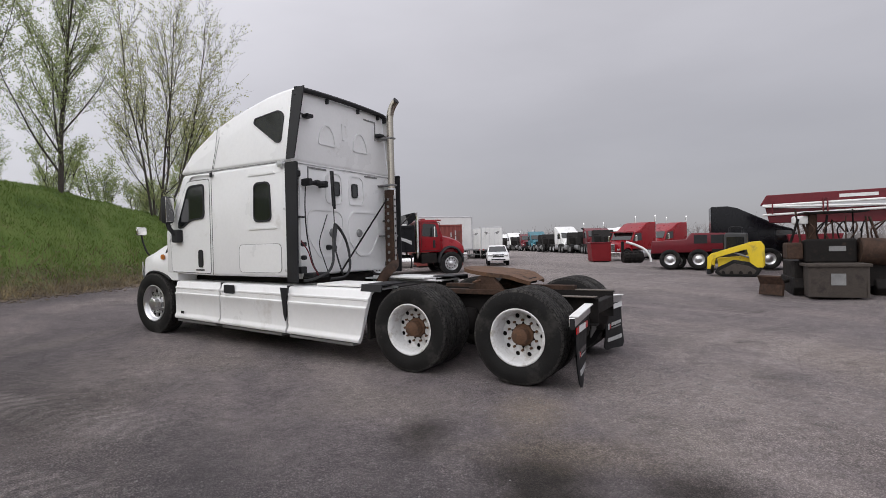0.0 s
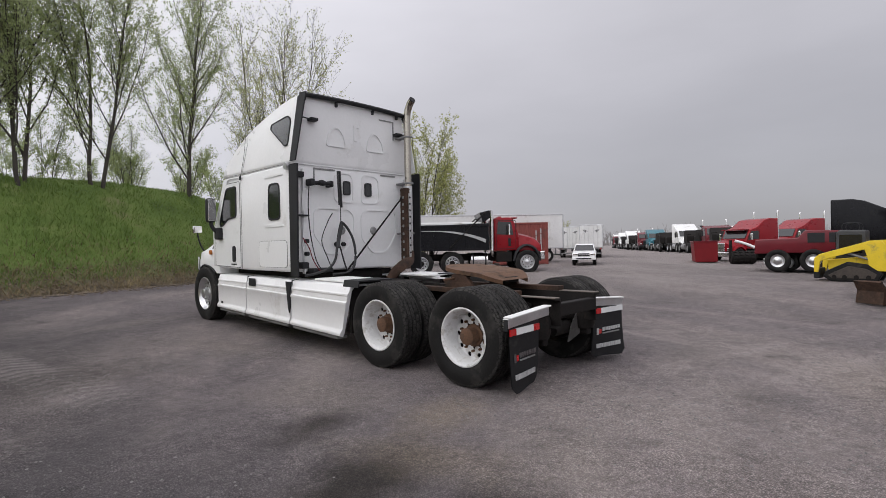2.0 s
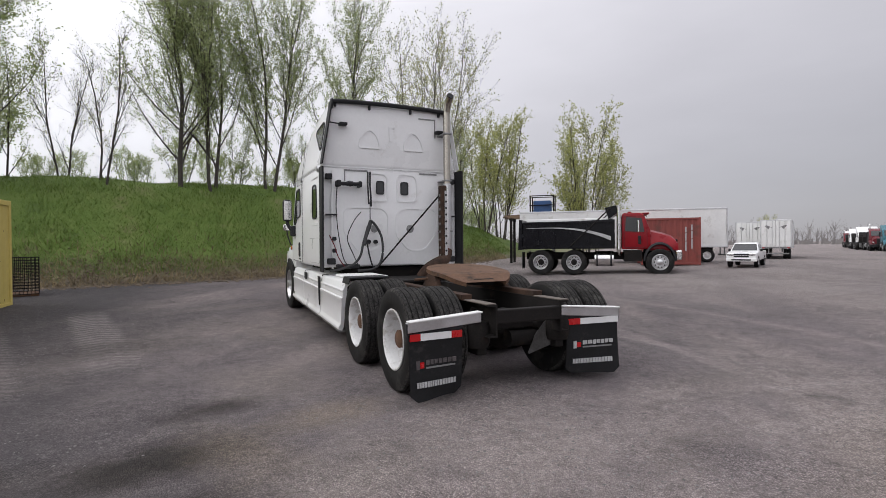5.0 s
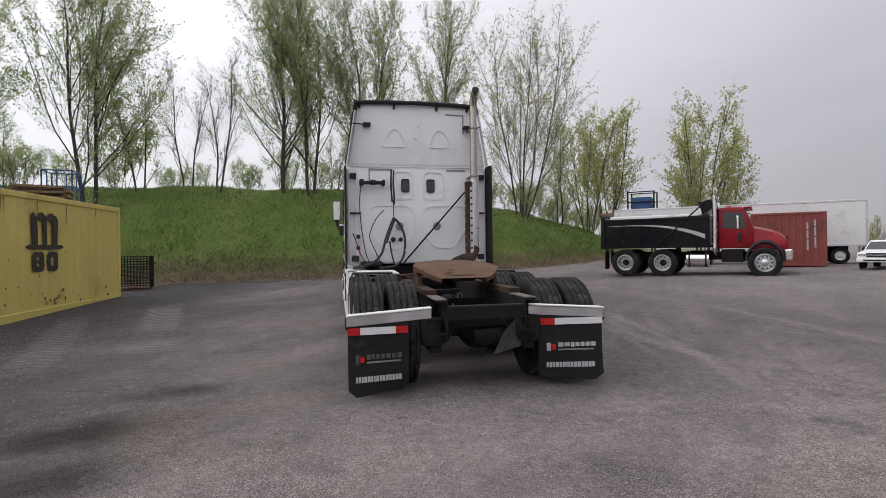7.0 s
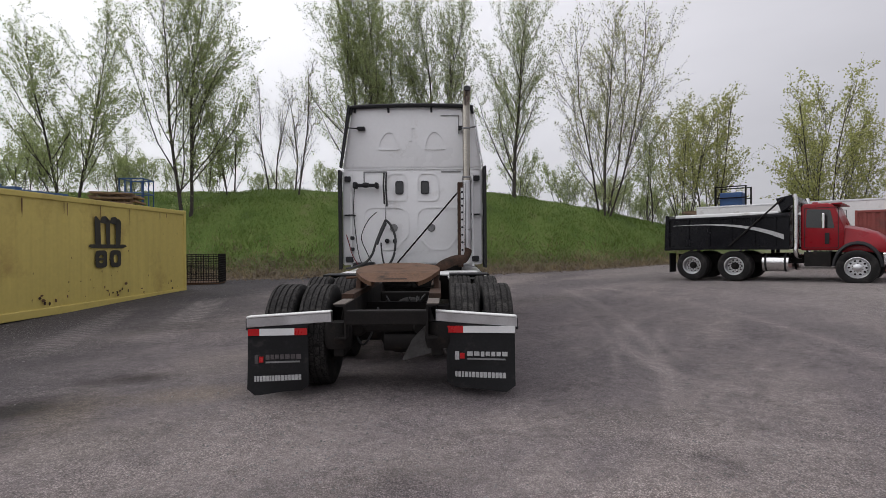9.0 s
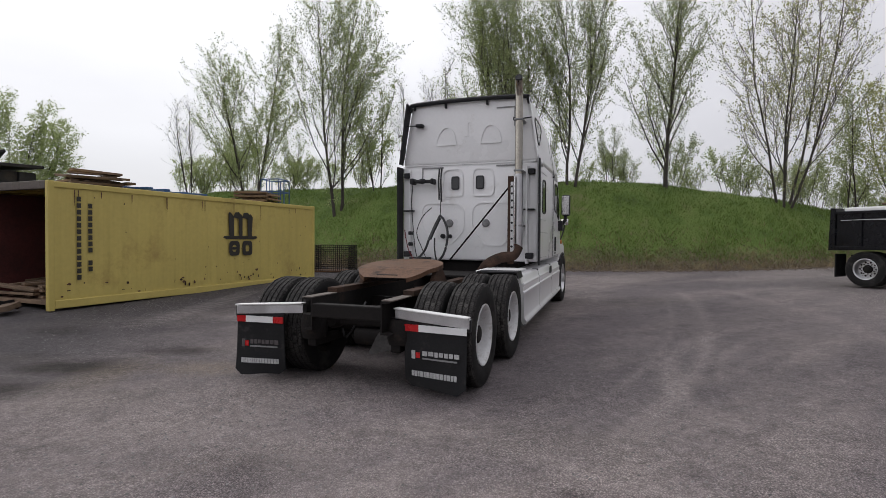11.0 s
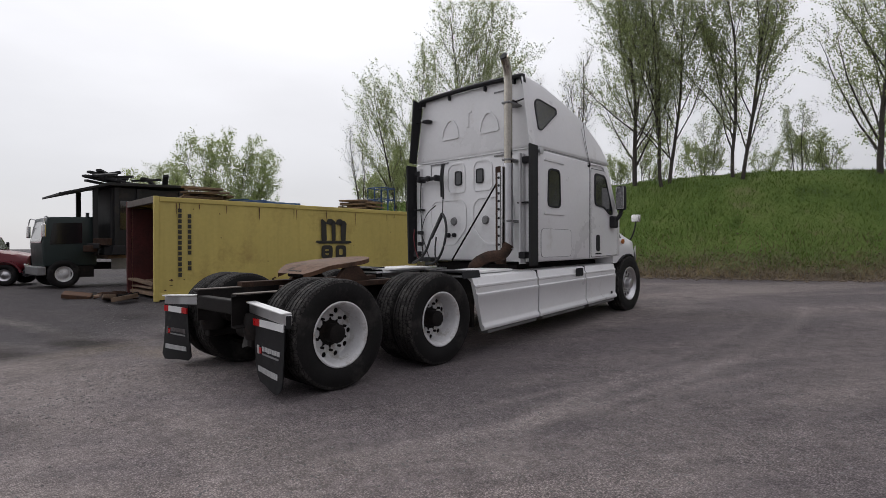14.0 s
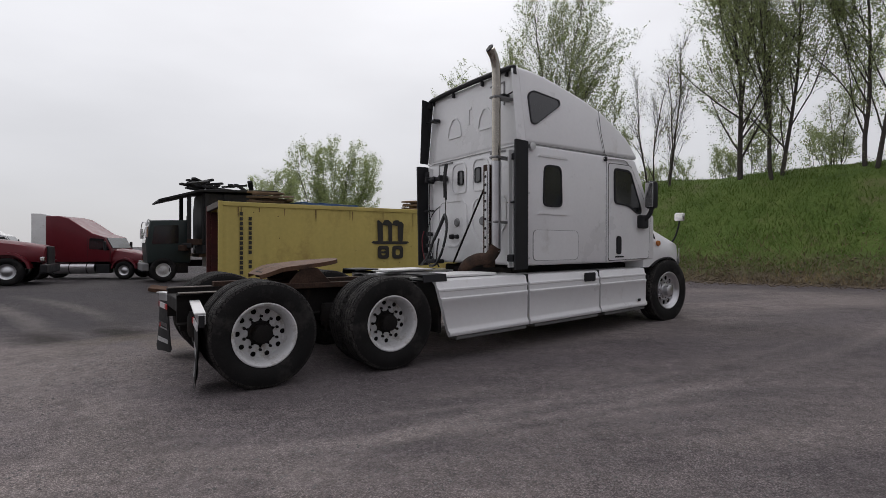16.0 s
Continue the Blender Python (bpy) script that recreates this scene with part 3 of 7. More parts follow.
# ---- trees ----
def tree_meshes(seed, height, trunks=1, lean=0.0, leaves=1.0, spread=0.42, low=0.2, size=0.078):
    """Wood and leaves of a young poplar in early leaf: steep ascending limbs, fine shoots, small leaves."""
    rng = random.Random(seed)
    wv, wf, lv, lf = [], [], [], []

    def stem(points, r0, r1, sides):
        rings = []
        for i, q in enumerate(points):
            d = (points[min(i + 1, len(points) - 1)] - points[max(i - 1, 0)]).normalized()
            a = d.cross(Vector((0.3, 0.9, 0.1))).normalized()
            b = d.cross(a)
            r = r0 + (r1 - r0) * i / (len(points) - 1)
            base = len(wv)
            for k in range(sides):
                t = 2 * math.pi * k / sides
                wv.append(tuple(q + (a * math.cos(t) + b * math.sin(t)) * r))
            rings.append(base)
        for u, v in zip(rings, rings[1:]):
            for k in range(sides):
                wf.append((u + k, u + (k + 1) % sides, v + (k + 1) % sides, v + k))

    def leaf(q):
        s = size * rng.uniform(0.6, 1.35)
        a = Vector((rng.gauss(0, 1), rng.gauss(0, 1), rng.gauss(0, 1) - 0.4)).normalized()
        b = a.cross(Vector((rng.gauss(0, 1), rng.gauss(0, 1), rng.gauss(0, 1)))).normalized()
        i = len(lv)
        lv.extend((tuple(q), tuple(q + a * s * 0.45 + b * s * 0.38), tuple(q + a * s), tuple(q + a * s * 0.45 - b * s * 0.38)))
        lf.append((i, i + 1, i + 2, i + 3))

    def shoot(q, d, length, r, level):
        steps = (0, 8, 4, 1)[level]
        rise = (0, 0.035, 0.05, 0.03)[level]
        pts = [q.copy()]
        for i in range(steps):
            bend = (0, 0.07, 0.11, 0.13)[level]
            d = (d + Vector((rng.gauss(0, bend), rng.gauss(0, bend), rng.gauss(0, bend * 0.5) + rise))).normalized()
            pts.append(pts[-1] + d * (length / steps))
        stem(pts, r, r * (0, 0.2, 0.35, 0.6)[level], (0, 5, 3, 3)[level])
        if level == 3:
            for k in range(int(17 * max(1.0, leaves))):
                if rng.random() < leaves:
                    f = rng.uniform(0.15, 1.0) * steps
                    i = min(int(f), steps - 1)
                    leaf(pts[i].lerp(pts[i + 1], f - i) + Vector((rng.gauss(0, 0.07), rng.gauss(0, 0.07), rng.gauss(0, 0.07))))
            return
        count = max(6, int(length * 3.6)) if level == 1 else max(3, int(length * 4.8))
        for k in range(count):
            f = (0.16 if level == 1 else 0.1) + (0.84 if level == 1 else 0.9) * (k + rng.random()) / count
            f = min(f, 0.999)
            i = min(int(f * steps), steps - 1)
            w = pts[i].lerp(pts[i + 1], f * steps - i)
            ax = (pts[i + 1] - pts[i]).normalized()
            side = ax.cross(Vector((rng.gauss(0, 1), rng.gauss(0, 1), rng.gauss(0, 1)))).normalized()
            tilt = rng.uniform(0.3, 0.72)
            nd = (ax * math.cos(tilt) + side * math.sin(tilt)).normalized()
            if level == 1:
                shoot(w, nd, length * (0.40 - 0.20 * f) * rng.uniform(0.55, 1.15) + 0.35, 0.004 + 0.009 * (1 - f), 2)
            else:
                shoot(w, nd, rng.uniform(0.25, 0.65), 0.0042, 3)

    for k in range(trunks):
        a = 2 * math.pi * (k + rng.uniform(-0.3, 0.3)) / trunks
        off = Vector((math.cos(a), math.sin(a), 0)) * (0.0 if trunks == 1 else 0.22)
        out = 0.0 if trunks == 1 else lean * rng.uniform(0.5, 1.2)
        d = Vector((math.cos(a) * out + rng.gauss(0, 0.03), math.sin(a) * out + rng.gauss(0, 0.03), 1)).normalized()
        tall = height * rng.uniform(0.85, 1.0)
        r0 = height * 0.0098 / (trunks ** 0.4)
        steps = 14
        pts = [off + Vector((0, 0, -0.3))]
        for i in range(steps):
            d = (d + Vector((rng.gauss(0, 0.045), rng.gauss(0, 0.045), 0.03))).normalized()
            pts.append(pts[-1] + d * (tall / steps))
        stem(pts, r0, 0.012, 8)
        count = int(height * (2.5 if trunks == 1 else 2.4 / trunks ** (0.55 if trunks < 8 else 0.3)))
        for j in range(int(height * 1.5) if height > 8 else 0):
            f = rng.uniform(0.05, 0.85)
            i = min(int(f * steps), steps - 1)
            b = rng.uniform(0, 6.28)
            shoot(pts[i].lerp(pts[i + 1], f * steps - i), Vector((math.cos(b), math.sin(b), rng.uniform(0.2, 1.0))).normalized(), rng.uniform(0.6, 1.9), 0.009, 2)
        for j in range(count):
            f = low + (0.97 - low) * ((j + rng.random()) / count) ** 0.9
            i = min(int(f * steps), steps - 1)
            w = pts[i].lerp(pts[i + 1], f * steps - i)
            b = rng.uniform(0, 6.28) if trunks == 1 else a + rng.gauss(0, 1.2)
            tilt = rng.uniform(0.32, 0.78) * (1 - 0.35 * f)
            nd = Vector((math.cos(b) * math.sin(tilt), math.sin(b) * math.sin(tilt), math.cos(tilt)))
            ln = height * spread * (1.06 - f) ** 0.62 * rng.uniform(0.6, 1.1) + 0.4
            shoot(w, nd, ln, max(0.012, r0 * (1 - f) * 0.42 + 0.006), 1)
    return (wv, wf), (lv, lf)


TREE_KINDS = {}


def tree(kind, x, y, z, scale=1.0, turn=0.0, label=""):
    at = pose(x, y, z, 0, 0, turn) @ Matrix.Diagonal((scale, scale, scale, 1))
    if kind not in TREE_KINDS:
        seed, height, trunks, lean, leaves, spread, low, mat, text = TREE_SPEC[kind]
        (wv, wf), (lv, lf) = tree_meshes(seed, height, trunks, lean, leaves, spread, low, 0.085)
        TREE_KINDS[kind] = (wv, wf, lv, lf, mat, text)
        ob = thing("tree", label or text, "tree", group="trees on the bank")
        t = raw("trunk", wv, wf, BARK, ob)
        t.data.shade_smooth()
        raw("crown", lv, lf, mat, ob, "sparse young spring leaves")
        TREE_KINDS[kind] = ob
        ob.matrix_basis = at
        return ob
    ob = copy_thing(TREE_KINDS[kind], pose(x, y, z, 0, 0, turn))
    ob.scale = (scale, scale, scale)
    return ob


TREE_SPEC = {
    "tall": (3, 14.0, 1, 0.0, 0.43, 0.46, 0.08, LEAF, "tall slender poplar with fresh light green leaves"),
    "airy": (5, 14.0, 2, 0.10, 0.41, 0.50, 0.09, LEAF, "tall open-crowned poplar with sparse young leaves"),
    "twin": (8, 12.5, 2, 0.16, 0.60, 0.46, 0.08, LEAF, "two-stemmed poplar in early spring leaf"),
    "wide": (15, 12.0, 5, 0.42, 0.22, 0.44, 0.10, LEAF_PALE, "many-stemmed spreading tree, nearly bare, with pale buds"),
    "bare": (21, 8.5, 2, 0.18, 0.06, 0.38, 0.12, LEAF_PALE, "small bare tree with grey twigs"),
    "slim": (44, 7.0, 2, 0.10, 0.6, 0.34, 0.08, LEAF, "small slim tree in fresh leaf"),
    "bush": (27, 7.2, 6, 0.24, 0.62, 0.36, 0.08, LEAF_YELLOW, "many-stemmed young tree in yellow-green leaf"),
    "round": (61, 7.5, 8, 0.34, 1.1, 0.42, 0.06, LEAF, "broad rounded tree with a full pale green crown"),
    "low": (33, 2.7, 6, 0.38, 0.75, 0.5, 0.04, LEAF, "low scrub bush with few leaves"),
}
TREES = (
    ("bare", -20.6, 4.8, 0.66, 300), ("slim", -19.0, 6.0, 0.55, 10), ("twin", -14.4, 2.8, 0.70, 200), ("slim", -14.6, 6.4, 0.5, 60), ("airy", -10.0, 3.0, 0.74, 40), ("slim", -8.8, 4.7, 0.72, 90),
    ("bare", -7.3, 5.6, 0.62, 10), ("bare", -6.0, 4.6, 0.70, 150), ("tall", -3.45, 4.6, 0.72, 300), ("airy", -2.25, 4.4, 0.72, 210), ("slim", -1.3, 6.2, 0.42, 210), ("airy", 0.0, 4.5, 0.72, 140),
    ("slim", 1.6, 6.0, 0.42, 20), ("tall", 4.05, 4.7, 0.76, 30), ("wide", 9.3, 4.4, 1.0, 20), ("slim", 12.8, 4.6, 0.85, 130), ("bush", 15.4, 4.2, 1.12, 50), ("bush", 17.3, 3.8, 1.28, 200),
)
for kind, x, d, s, turn in TREES:
    tree(kind, x, foot(x) + d, bank_height(x, d) - 0.12, s, turn)
for kind, x, y, s, turn in (("bush", 22.0, 24.4, 1.40, 0), ("bush", 23.2, 25.0, 1.12, 80)):
    tree(kind, x, y, yard(x, y) + (bank_height(x, y - foot(x)) - yard(x, foot(x)) if y > foot(x) else 0), s, turn)
for kind, x, y, s, turn in (("round", -25.8, 11.8, 1.04, 20), ("round", -31.0, 9.8, 0.86, 130)):
    tree(kind, x, y, yard(x, y), s, turn)
rng_scrub = random.Random(5)
for i in range(44):
    x = -24 + 44 * i / 44 + rng_scrub.uniform(-0.6, 0.6)
    d = rng_scrub.uniform(5.2, 8.0)
    tree("low", x, foot(x) + d, bank_height(x, d) - 0.1, rng_scrub.uniform(0.4, 0.95), rng_scrub.uniform(0, 360))

# ---- the white highway tractor ----
def tyre_bm(radius, width, grooves=4, rim=0.292, sides=48):
    h = width / 2
    prof = [(rim, -h * 0.78), (rim + 0.03, -h * 0.92), (rim + (radius - rim) * 0.5, -h), (radius - 0.035, -h * 0.96), (radius - 0.008, -h * 0.86)]
    for g in range(grooves):
        c = -h * 0.62 + g * (h * 1.24) / max(grooves - 1, 1)
        prof += [(radius, c - 0.008), (radius - 0.014, c - 0.005), (radius - 0.014, c + 0.005), (radius, c + 0.008)]
    prof += [(radius - 0.008, h * 0.86), (radius - 0.035, h * 0.96), (rim + (radius - rim) * 0.5, h), (rim + 0.03, h * 0.92), (rim, h * 0.78), (rim - 0.012, 0)]
    return lathe(prof, sides)


def holed_disc(bm, r0, r1, x, holes, hole_r, hole_ring, oval=1.0):
    """A flat ring across the axle with round hand holes cut through it."""
    n = 16
    half = math.pi / holes
    for h in range(holes):
        mid = 2 * math.pi * h / holes
        outer, inner, back = [], [], []
        for k in range(n):
            a = 2 * math.pi * (k + 0.5) / n
            lo, hi = 0.0, 0.4
            for _ in range(18):
                s = (lo + hi) / 2
                u, v = hole_ring + s * math.cos(a), s * math.sin(a)
                inside = r0 < math.hypot(u, v) < r1 and abs(math.atan2(v, u)) < half
                lo, hi = (s, hi) if inside else (lo, s)
            for lst, s, xx, ov in ((outer, lo, x, 1), (inner, hole_r, x, oval), (back, hole_r, x - 0.012, oval)):
                u, v = hole_ring + s * math.cos(a), s * math.sin(a) * ov
                lst.append(bm.verts.new((xx, u * math.cos(mid) - v * math.sin(mid), u * math.sin(mid) + v * math.cos(mid))))
        for k in range(n):
            j = (k + 1) % n
            bm.faces.new((outer[k], outer[j], inner[j], inner[k]))
            bm.faces.new((inner[k], inner[j], back[j], back[k]))


def rim_bm(dished, holes=10, hole_r=0.034, ring=0.185, oval=1.0):
    """A wheel with its lip, barrel and holed disc; dished: how far the disc lies inside the lip."""
    bm = lathe([(0.300, 0.118), (0.306, 0.128), (0.294, 0.132), (0.276, 0.120), (0.262, 0.085), (0.255, 0.120 - dished * 0.8), (0.24, 0.122 - dished),
                (0.238, 0.110 - dished), (0.262, 0.05), (0.285, 0.10)], 48)
    holed_disc(bm, 0.12, 0.243, 0.121 - dished, holes, hole_r, ring, oval)
    return bm


def hub_bm(depth, big=0.118, small=0.088):
    bm = lathe([(0.001, depth), (small * 0.8, depth), (small, depth - 0.012), (small * 1.02, 0.02), (big, 0.012), (big, -0.02), (0.001, -0.02)], 28, closed=False)
    return bm


def mount_wheel(parent, x, y, z, outward, radius=0.51, width=0.28, dished=0.17, rim_mat=None, hub_mat=None, holes=10, hole_r=0.036, ring=0.195, oval=1.0,
                hub_depth=0.11, grooves=4, plain=False, spin=0.0):
    """One wheel with tyre and hub; outward is +1 or -1 along x."""
    k = radius / 0.51
    at = pose(x, y, z, 0, 0, 0 if outward > 0 else 180) @ pose(0, 0, 0, spin, 0, 0) @ Matrix.Diagonal((width / 0.28, k, k, 1))
    if plain:
        w = part("wheel", lathe([(0.30, -0.12), (0.30, 0.12), (0.26, 0.10), (0.26, -0.10)], 32), FRAME_BLACK, parent, smooth=True, at=at)
    else:
        w = part("wheel", rim_bm(dished, holes, hole_r, ring, oval), rim_mat or RIM_WHITE, parent, smooth=True, at=at)
        part("hub", hub_bm(hub_depth), hub_mat or RUST, w, smooth=True, at=pose(0.121 - dished, 0, 0))
        # dark disc added behind the wheel so its hand holes look dark
        part("brake_drum", lathe([(0.001, 0.0), (0.235, 0.0), (0.235, -0.05), (0.001, -0.05)], 24, False), FRAME_BLACK, w, at=pose(0.085 - dished, 0, 0))
        for k in range(10):
            a = 2 * math.pi * k / 10 + 0.3
            part("wheel_nut", tube([(-0.01, 0, 0), (0.028, 0, 0)], 0.014, 6), hub_mat or RUST, w, at=pose(0.125 - dished, 0.163 * math.cos(a), 0.163 * math.sin(a)))
    tyre = part("tyre", tyre_bm(0.51, 0.28, grooves), RUBBER, w, smooth=True)
    tyre.data.materials.append(TREAD)
    for f in tyre.data.polygons:
        c = f.center
        if math.hypot(c.y, c.z) > 0.478:
            f.material_index = 1
    return w


def half_loft(sections, name_sides=True):
    """A hull from half sections [(y, [(x, z), ...])], mirrored across x = 0."""
    bm = bmesh.new()
    for s in (1, -1):
        rows = [[bm.verts.new((s * x, y, z)) for x, z in pts] for y, pts in sections]
        for u, v in zip(rows, rows[1:]):
            for i in range(len(u) - 1):
                f = (u[i], u[i + 1], v[i + 1], v[i])
                bm.faces.new(f if s > 0 else f[::-1])
        for r in (rows[0], rows[-1]):
            if len(r) > 2:
                bm.faces.new(r)
    bmesh.ops.remove_doubles(bm, verts=bm.verts, dist=0.0005)
    return bm


def extrude_profile(profile, y0, y1, side=1, steps=1, shear=0.0):
    """A closed (x, z) profile drawn along y; shear slants the far end with height."""
    bm = bmesh.new()
    rows = []
    for i in range(steps + 1):
        y = y0 + (y1 - y0) * i / steps
        rows.append([bm.verts.new((side * x, y + (shear * (z - 0.25) if i == 0 else 0), z)) for x, z in profile])
    n = len(profile)
    for u, v in zip(rows, rows[1:]):
        for k in range(n):
            bm.faces.new((u[k], u[(k + 1) % n], v[(k + 1) % n], v[k]))
    bm.faces.new(rows[0])
    bm.faces.new(rows[-1][::-1])
    return bm


REAR, AXLE_2, AXLE_F = 3.38, 1.36, 6.70
AXLES = (-0.04, 1.295)
ROOF = [(REAR, 2.70), (5.95, 2.71), (5.88, 2.80), (5.66, 3.03), (5.40, 3.18), (5.05, 3.36), (4.72, 3.49), (4.38, 3.59), (3.95, 3.70), (3.65, 3.745), (REAR, 3.76)]


def roof_half(z):
    return 1.215 - 0.17 * max(0, z - 2.7) / 1.05


def highway_tractor():
    t = thing("highway_tractor", "white sleeper-cab highway tractor parked on the gravel, without a trailer", "truck")
    # cab and sleeper shell
    cab = [(REAR, 1.045), (5.2, 1.045), (6.36, 1.07), (6.36, 1.76), (6.22, 1.98), (5.90, 2.60), (5.84, 2.695), (REAR, 2.695)]
    part("cab", outline(cab, 1.215, 0.0, 8, 0.045, 3), WHITE, t, smooth=True)
    part("roof_fairing", outline([(y, z, roof_half(z)) for y, z in ROOF], 1.2, 0.0, 8, 0.11, 4), WHITE, t, "white raised roof fairing", smooth=True)
    # hood with the wheel arches
    sections = []
    for y, zt, w in ((6.10, 1.80, 1.205), (6.24, 1.86, 1.208), (6.40, 1.85, 1.212), (6.55, 1.80, 1.222), (6.72, 1.73, 1.228), (6.89, 1.64, 1.225), (7.04, 1.55, 1.205), (7.19, 1.44, 1.165), (7.31, 1.32, 1.105),
                     (7.41, 1.19, 1.03), (7.49, 1.04, 0.93), (7.54, 0.86, 0.80)):
        arch = 0.36 - (y - AXLE_F) ** 2
        zb = max(0.93 if y < AXLE_F else 0.55, 0.5 + math.sqrt(arch) if arch > 0 else 0)
        zs = min(1.36, zt - 0.12)
        sections.append((y, [(0.0, zt), (0.45, zt - 0.01), (0.78, zt - 0.06), (0.93, zt - 0.16), (min(w - 0.07, 1.02), (zt + zs) / 2 - 0.02), (w - 0.03, zs), (w, (zs + zb) / 2), (w - 0.01, zb), (w - 0.35, zb - 0.01)]))
    part("hood", half_loft(sections), WHITE, t, "white sloping hood with wheel arches", smooth=True)
    for s in (-1, 1):
        ring = [(s * float(np.interp(AXLE_F - 0.60 * math.cos(a), (6.10, 6.40, 6.72, 6.89, 7.04, 7.19, 7.31), (1.20, 1.207, 1.222, 1.218, 1.198, 1.155, 1.095))), AXLE_F - 0.60 * math.cos(a), 0.505 + 0.60 * math.sin(a))
                for a in (0.82, 1.0, 1.2, 1.4, 1.6, 1.8, 2.0, 2.2, 2.4, 2.6)]
        part("arch_lip", tube(ring, 0.020, 8), BLACK_PLASTIC, t, "black rubber wheel-arch lip", smooth=True)
        part("inner_arch", extrude_profile([(0.62, 0.98), (1.16, 1.08), (1.16, 1.10), (0.62, 1.10)], 6.2, 7.2, s), FRAME_BLACK, t)
    part("bumper", half_loft([(7.24, [(0, 0.8), (1.14, 0.8), (1.16, 0.6), (1.12, 0.40), (0, 0.40)]), (7.45, [(0, 0.82), (1.0, 0.82), (1.04, 0.6), (1.0, 0.38), (0, 0.38)]),
                              (7.60, [(0, 0.8), (0.6, 0.8), (0.64, 0.6), (0.6, 0.4), (0, 0.4)])]), ALUMINIUM, t, "grey front bumper", smooth=True)
    part("underbody", box((-0.85, 3.5, 0.42), (0.85, 7.2, 1.02), 0.03), FRAME_BLACK, t)
    for s in (-1, 1):
        side_x = s * 1.215

        def flat(u, v, d, s=s):
            return Vector((s * (1.216 + d), u, v))

        def lean(u, v, d, s=s):
            return Vector((s * (roof_half(v) + 0.0015 + d), u, v))

        # door with window, trim and handle
        door_out = [(5.07, 1.085), (6.20, 1.11), (6.24, 1.78), (5.70, 2.58), (5.07, 2.58)]
        door = part("door", plate(door_out, flat, 0.006, 0.05), WHITE, t, smooth=False)
        win = [(5.21, 1.94), (5.62, 1.91), (5.84, 1.80), (5.99, 1.79), (6.0, 1.88), (5.69, 2.47), (5.60, 2.51), (5.20, 2.52)]
        part("window", plate(win, lambda u, v, d: flat(u, v, d + 0.006), 0.008, 0.09), DARK_GLASS, door, "dark tinted door window")
        part("window_seal", plate(win, lambda u, v, d: flat(u, v, d + 0.006), 0.016, 0.09, shrink(win, 0.035)), BLACK_PLASTIC, door)
        part("handle", plate([(5.28, 1.19), (5.40, 1.19), (5.40, 1.46), (5.28, 1.46)], lambda u, v, d: flat(u, v, d + 0.006), 0.02, 0.055), BLACK_PLASTIC, door, "black oval door handle")
        part("door_gap", plate(door_out, flat, 0.003, 0.05, shrink(door_out, -0.012)), BLACK_PLASTIC, t)
        part("badge", plate([(5.25, 1.13), (5.5, 1.13), (5.5, 1.155), (5.25, 1.155)], lambda u, v, d: flat(u, v, d + 0.006), 0.004), BLACK_PLASTIC, door)
        # sleeper side: window, sunk locker door, pressed ribs
        sw = [(3.72, 1.82), (4.09, 1.82), (4.07, 2.44), (3.74, 2.44)]
        glass = part("sleeper_window", plate(sw, flat, 0.006, 0.10), DARK_GLASS, t, "tall dark sleeper window with round corners")
        part("window_seal", plate(sw, flat, 0.014, 0.10, shrink(sw, 0.03)), BLACK_PLASTIC, glass)
        pan = [(3.54, 1.11), (4.42, 1.11), (4.42, 1.52), (3.54, 1.52)]
        locker = part("locker_door", plate(shrink(pan, 0.012), flat, 0.006, 0.08), WHITE, t)
        part("locker_gap", plate(pan, flat, 0.002, 0.08, shrink(pan, 0.02)), GREY_STEEL, locker)
        for z0 in (1.72, 2.54):
            part("pressed_rib", plate([(3.62, z0), (4.20, z0), (4.16, z0 + 0.035), (3.66, z0 + 0.035)], flat, 0.012, 0.015), WHITE, t)
        part("cab_seam", plate([(5.014, 1.06), (5.022, 1.06), (5.022, 2.70), (5.014, 2.70)], flat, 0.002), BLACK_PLASTIC, t)
        # thin grey strip paints the shadow line below the roof step
        part("roof_seam", plate([(REAR + 0.02, 2.695), (5.58, 2.702), (5.58, 2.708), (REAR + 0.02, 2.701)], flat, 0.003), GREY_STEEL, t)
        part("fairing_seam", plate([(4.96, 2.72), (4.966, 2.72), (4.906, 3.22), (4.90, 3.22)], lean, 0.003), GREY_STEEL, t)
        part("seam_clip", box((side_x - 0.02, 4.96, 2.60), (side_x + s * 0.03, 5.02, 2.67), 0.015), BLACK_PLASTIC, t)
        part("antenna", tube([(s * 1.235, 4.98, 2.66), (s * 1.19, 4.93, 3.02), (s * 1.165, 4.90, 3.36)], 0.0035, 6), BLACK_PLASTIC, t)
        tri = [(3.54, 2.98), (3.63, 2.97), (4.15, 3.32), (4.14, 3.40), (3.64, 3.46), (3.53, 3.38)]
        tw = part("roof_window", plate(tri, lean, 0.007, 0.09), DARK_GLASS, t, "dark three-cornered window in the roof fairing")
        part("window_seal", plate(tri, lean, 0.013, 0.09, shrink(tri, 0.025)), BLACK_PLASTIC, tw)
        # rain gutter over the door
        part("gutter", tube(smooth_line([(s * 1.225, 4.95, 2.64), (s * 1.235, 5.45, 2.655), (s * 1.22, 5.63, 2.60), (s * 1.2, 5.74, 2.50)]), 0.012, 8), WHITE, t, smooth=True)
        part("sun_visor_end", box((s * 1.0 - 0.1, 5.58, 2.60), (s * 1.0 + 0.16, 5.86, 2.66), 0.03), BLACK_PLASTIC, t)
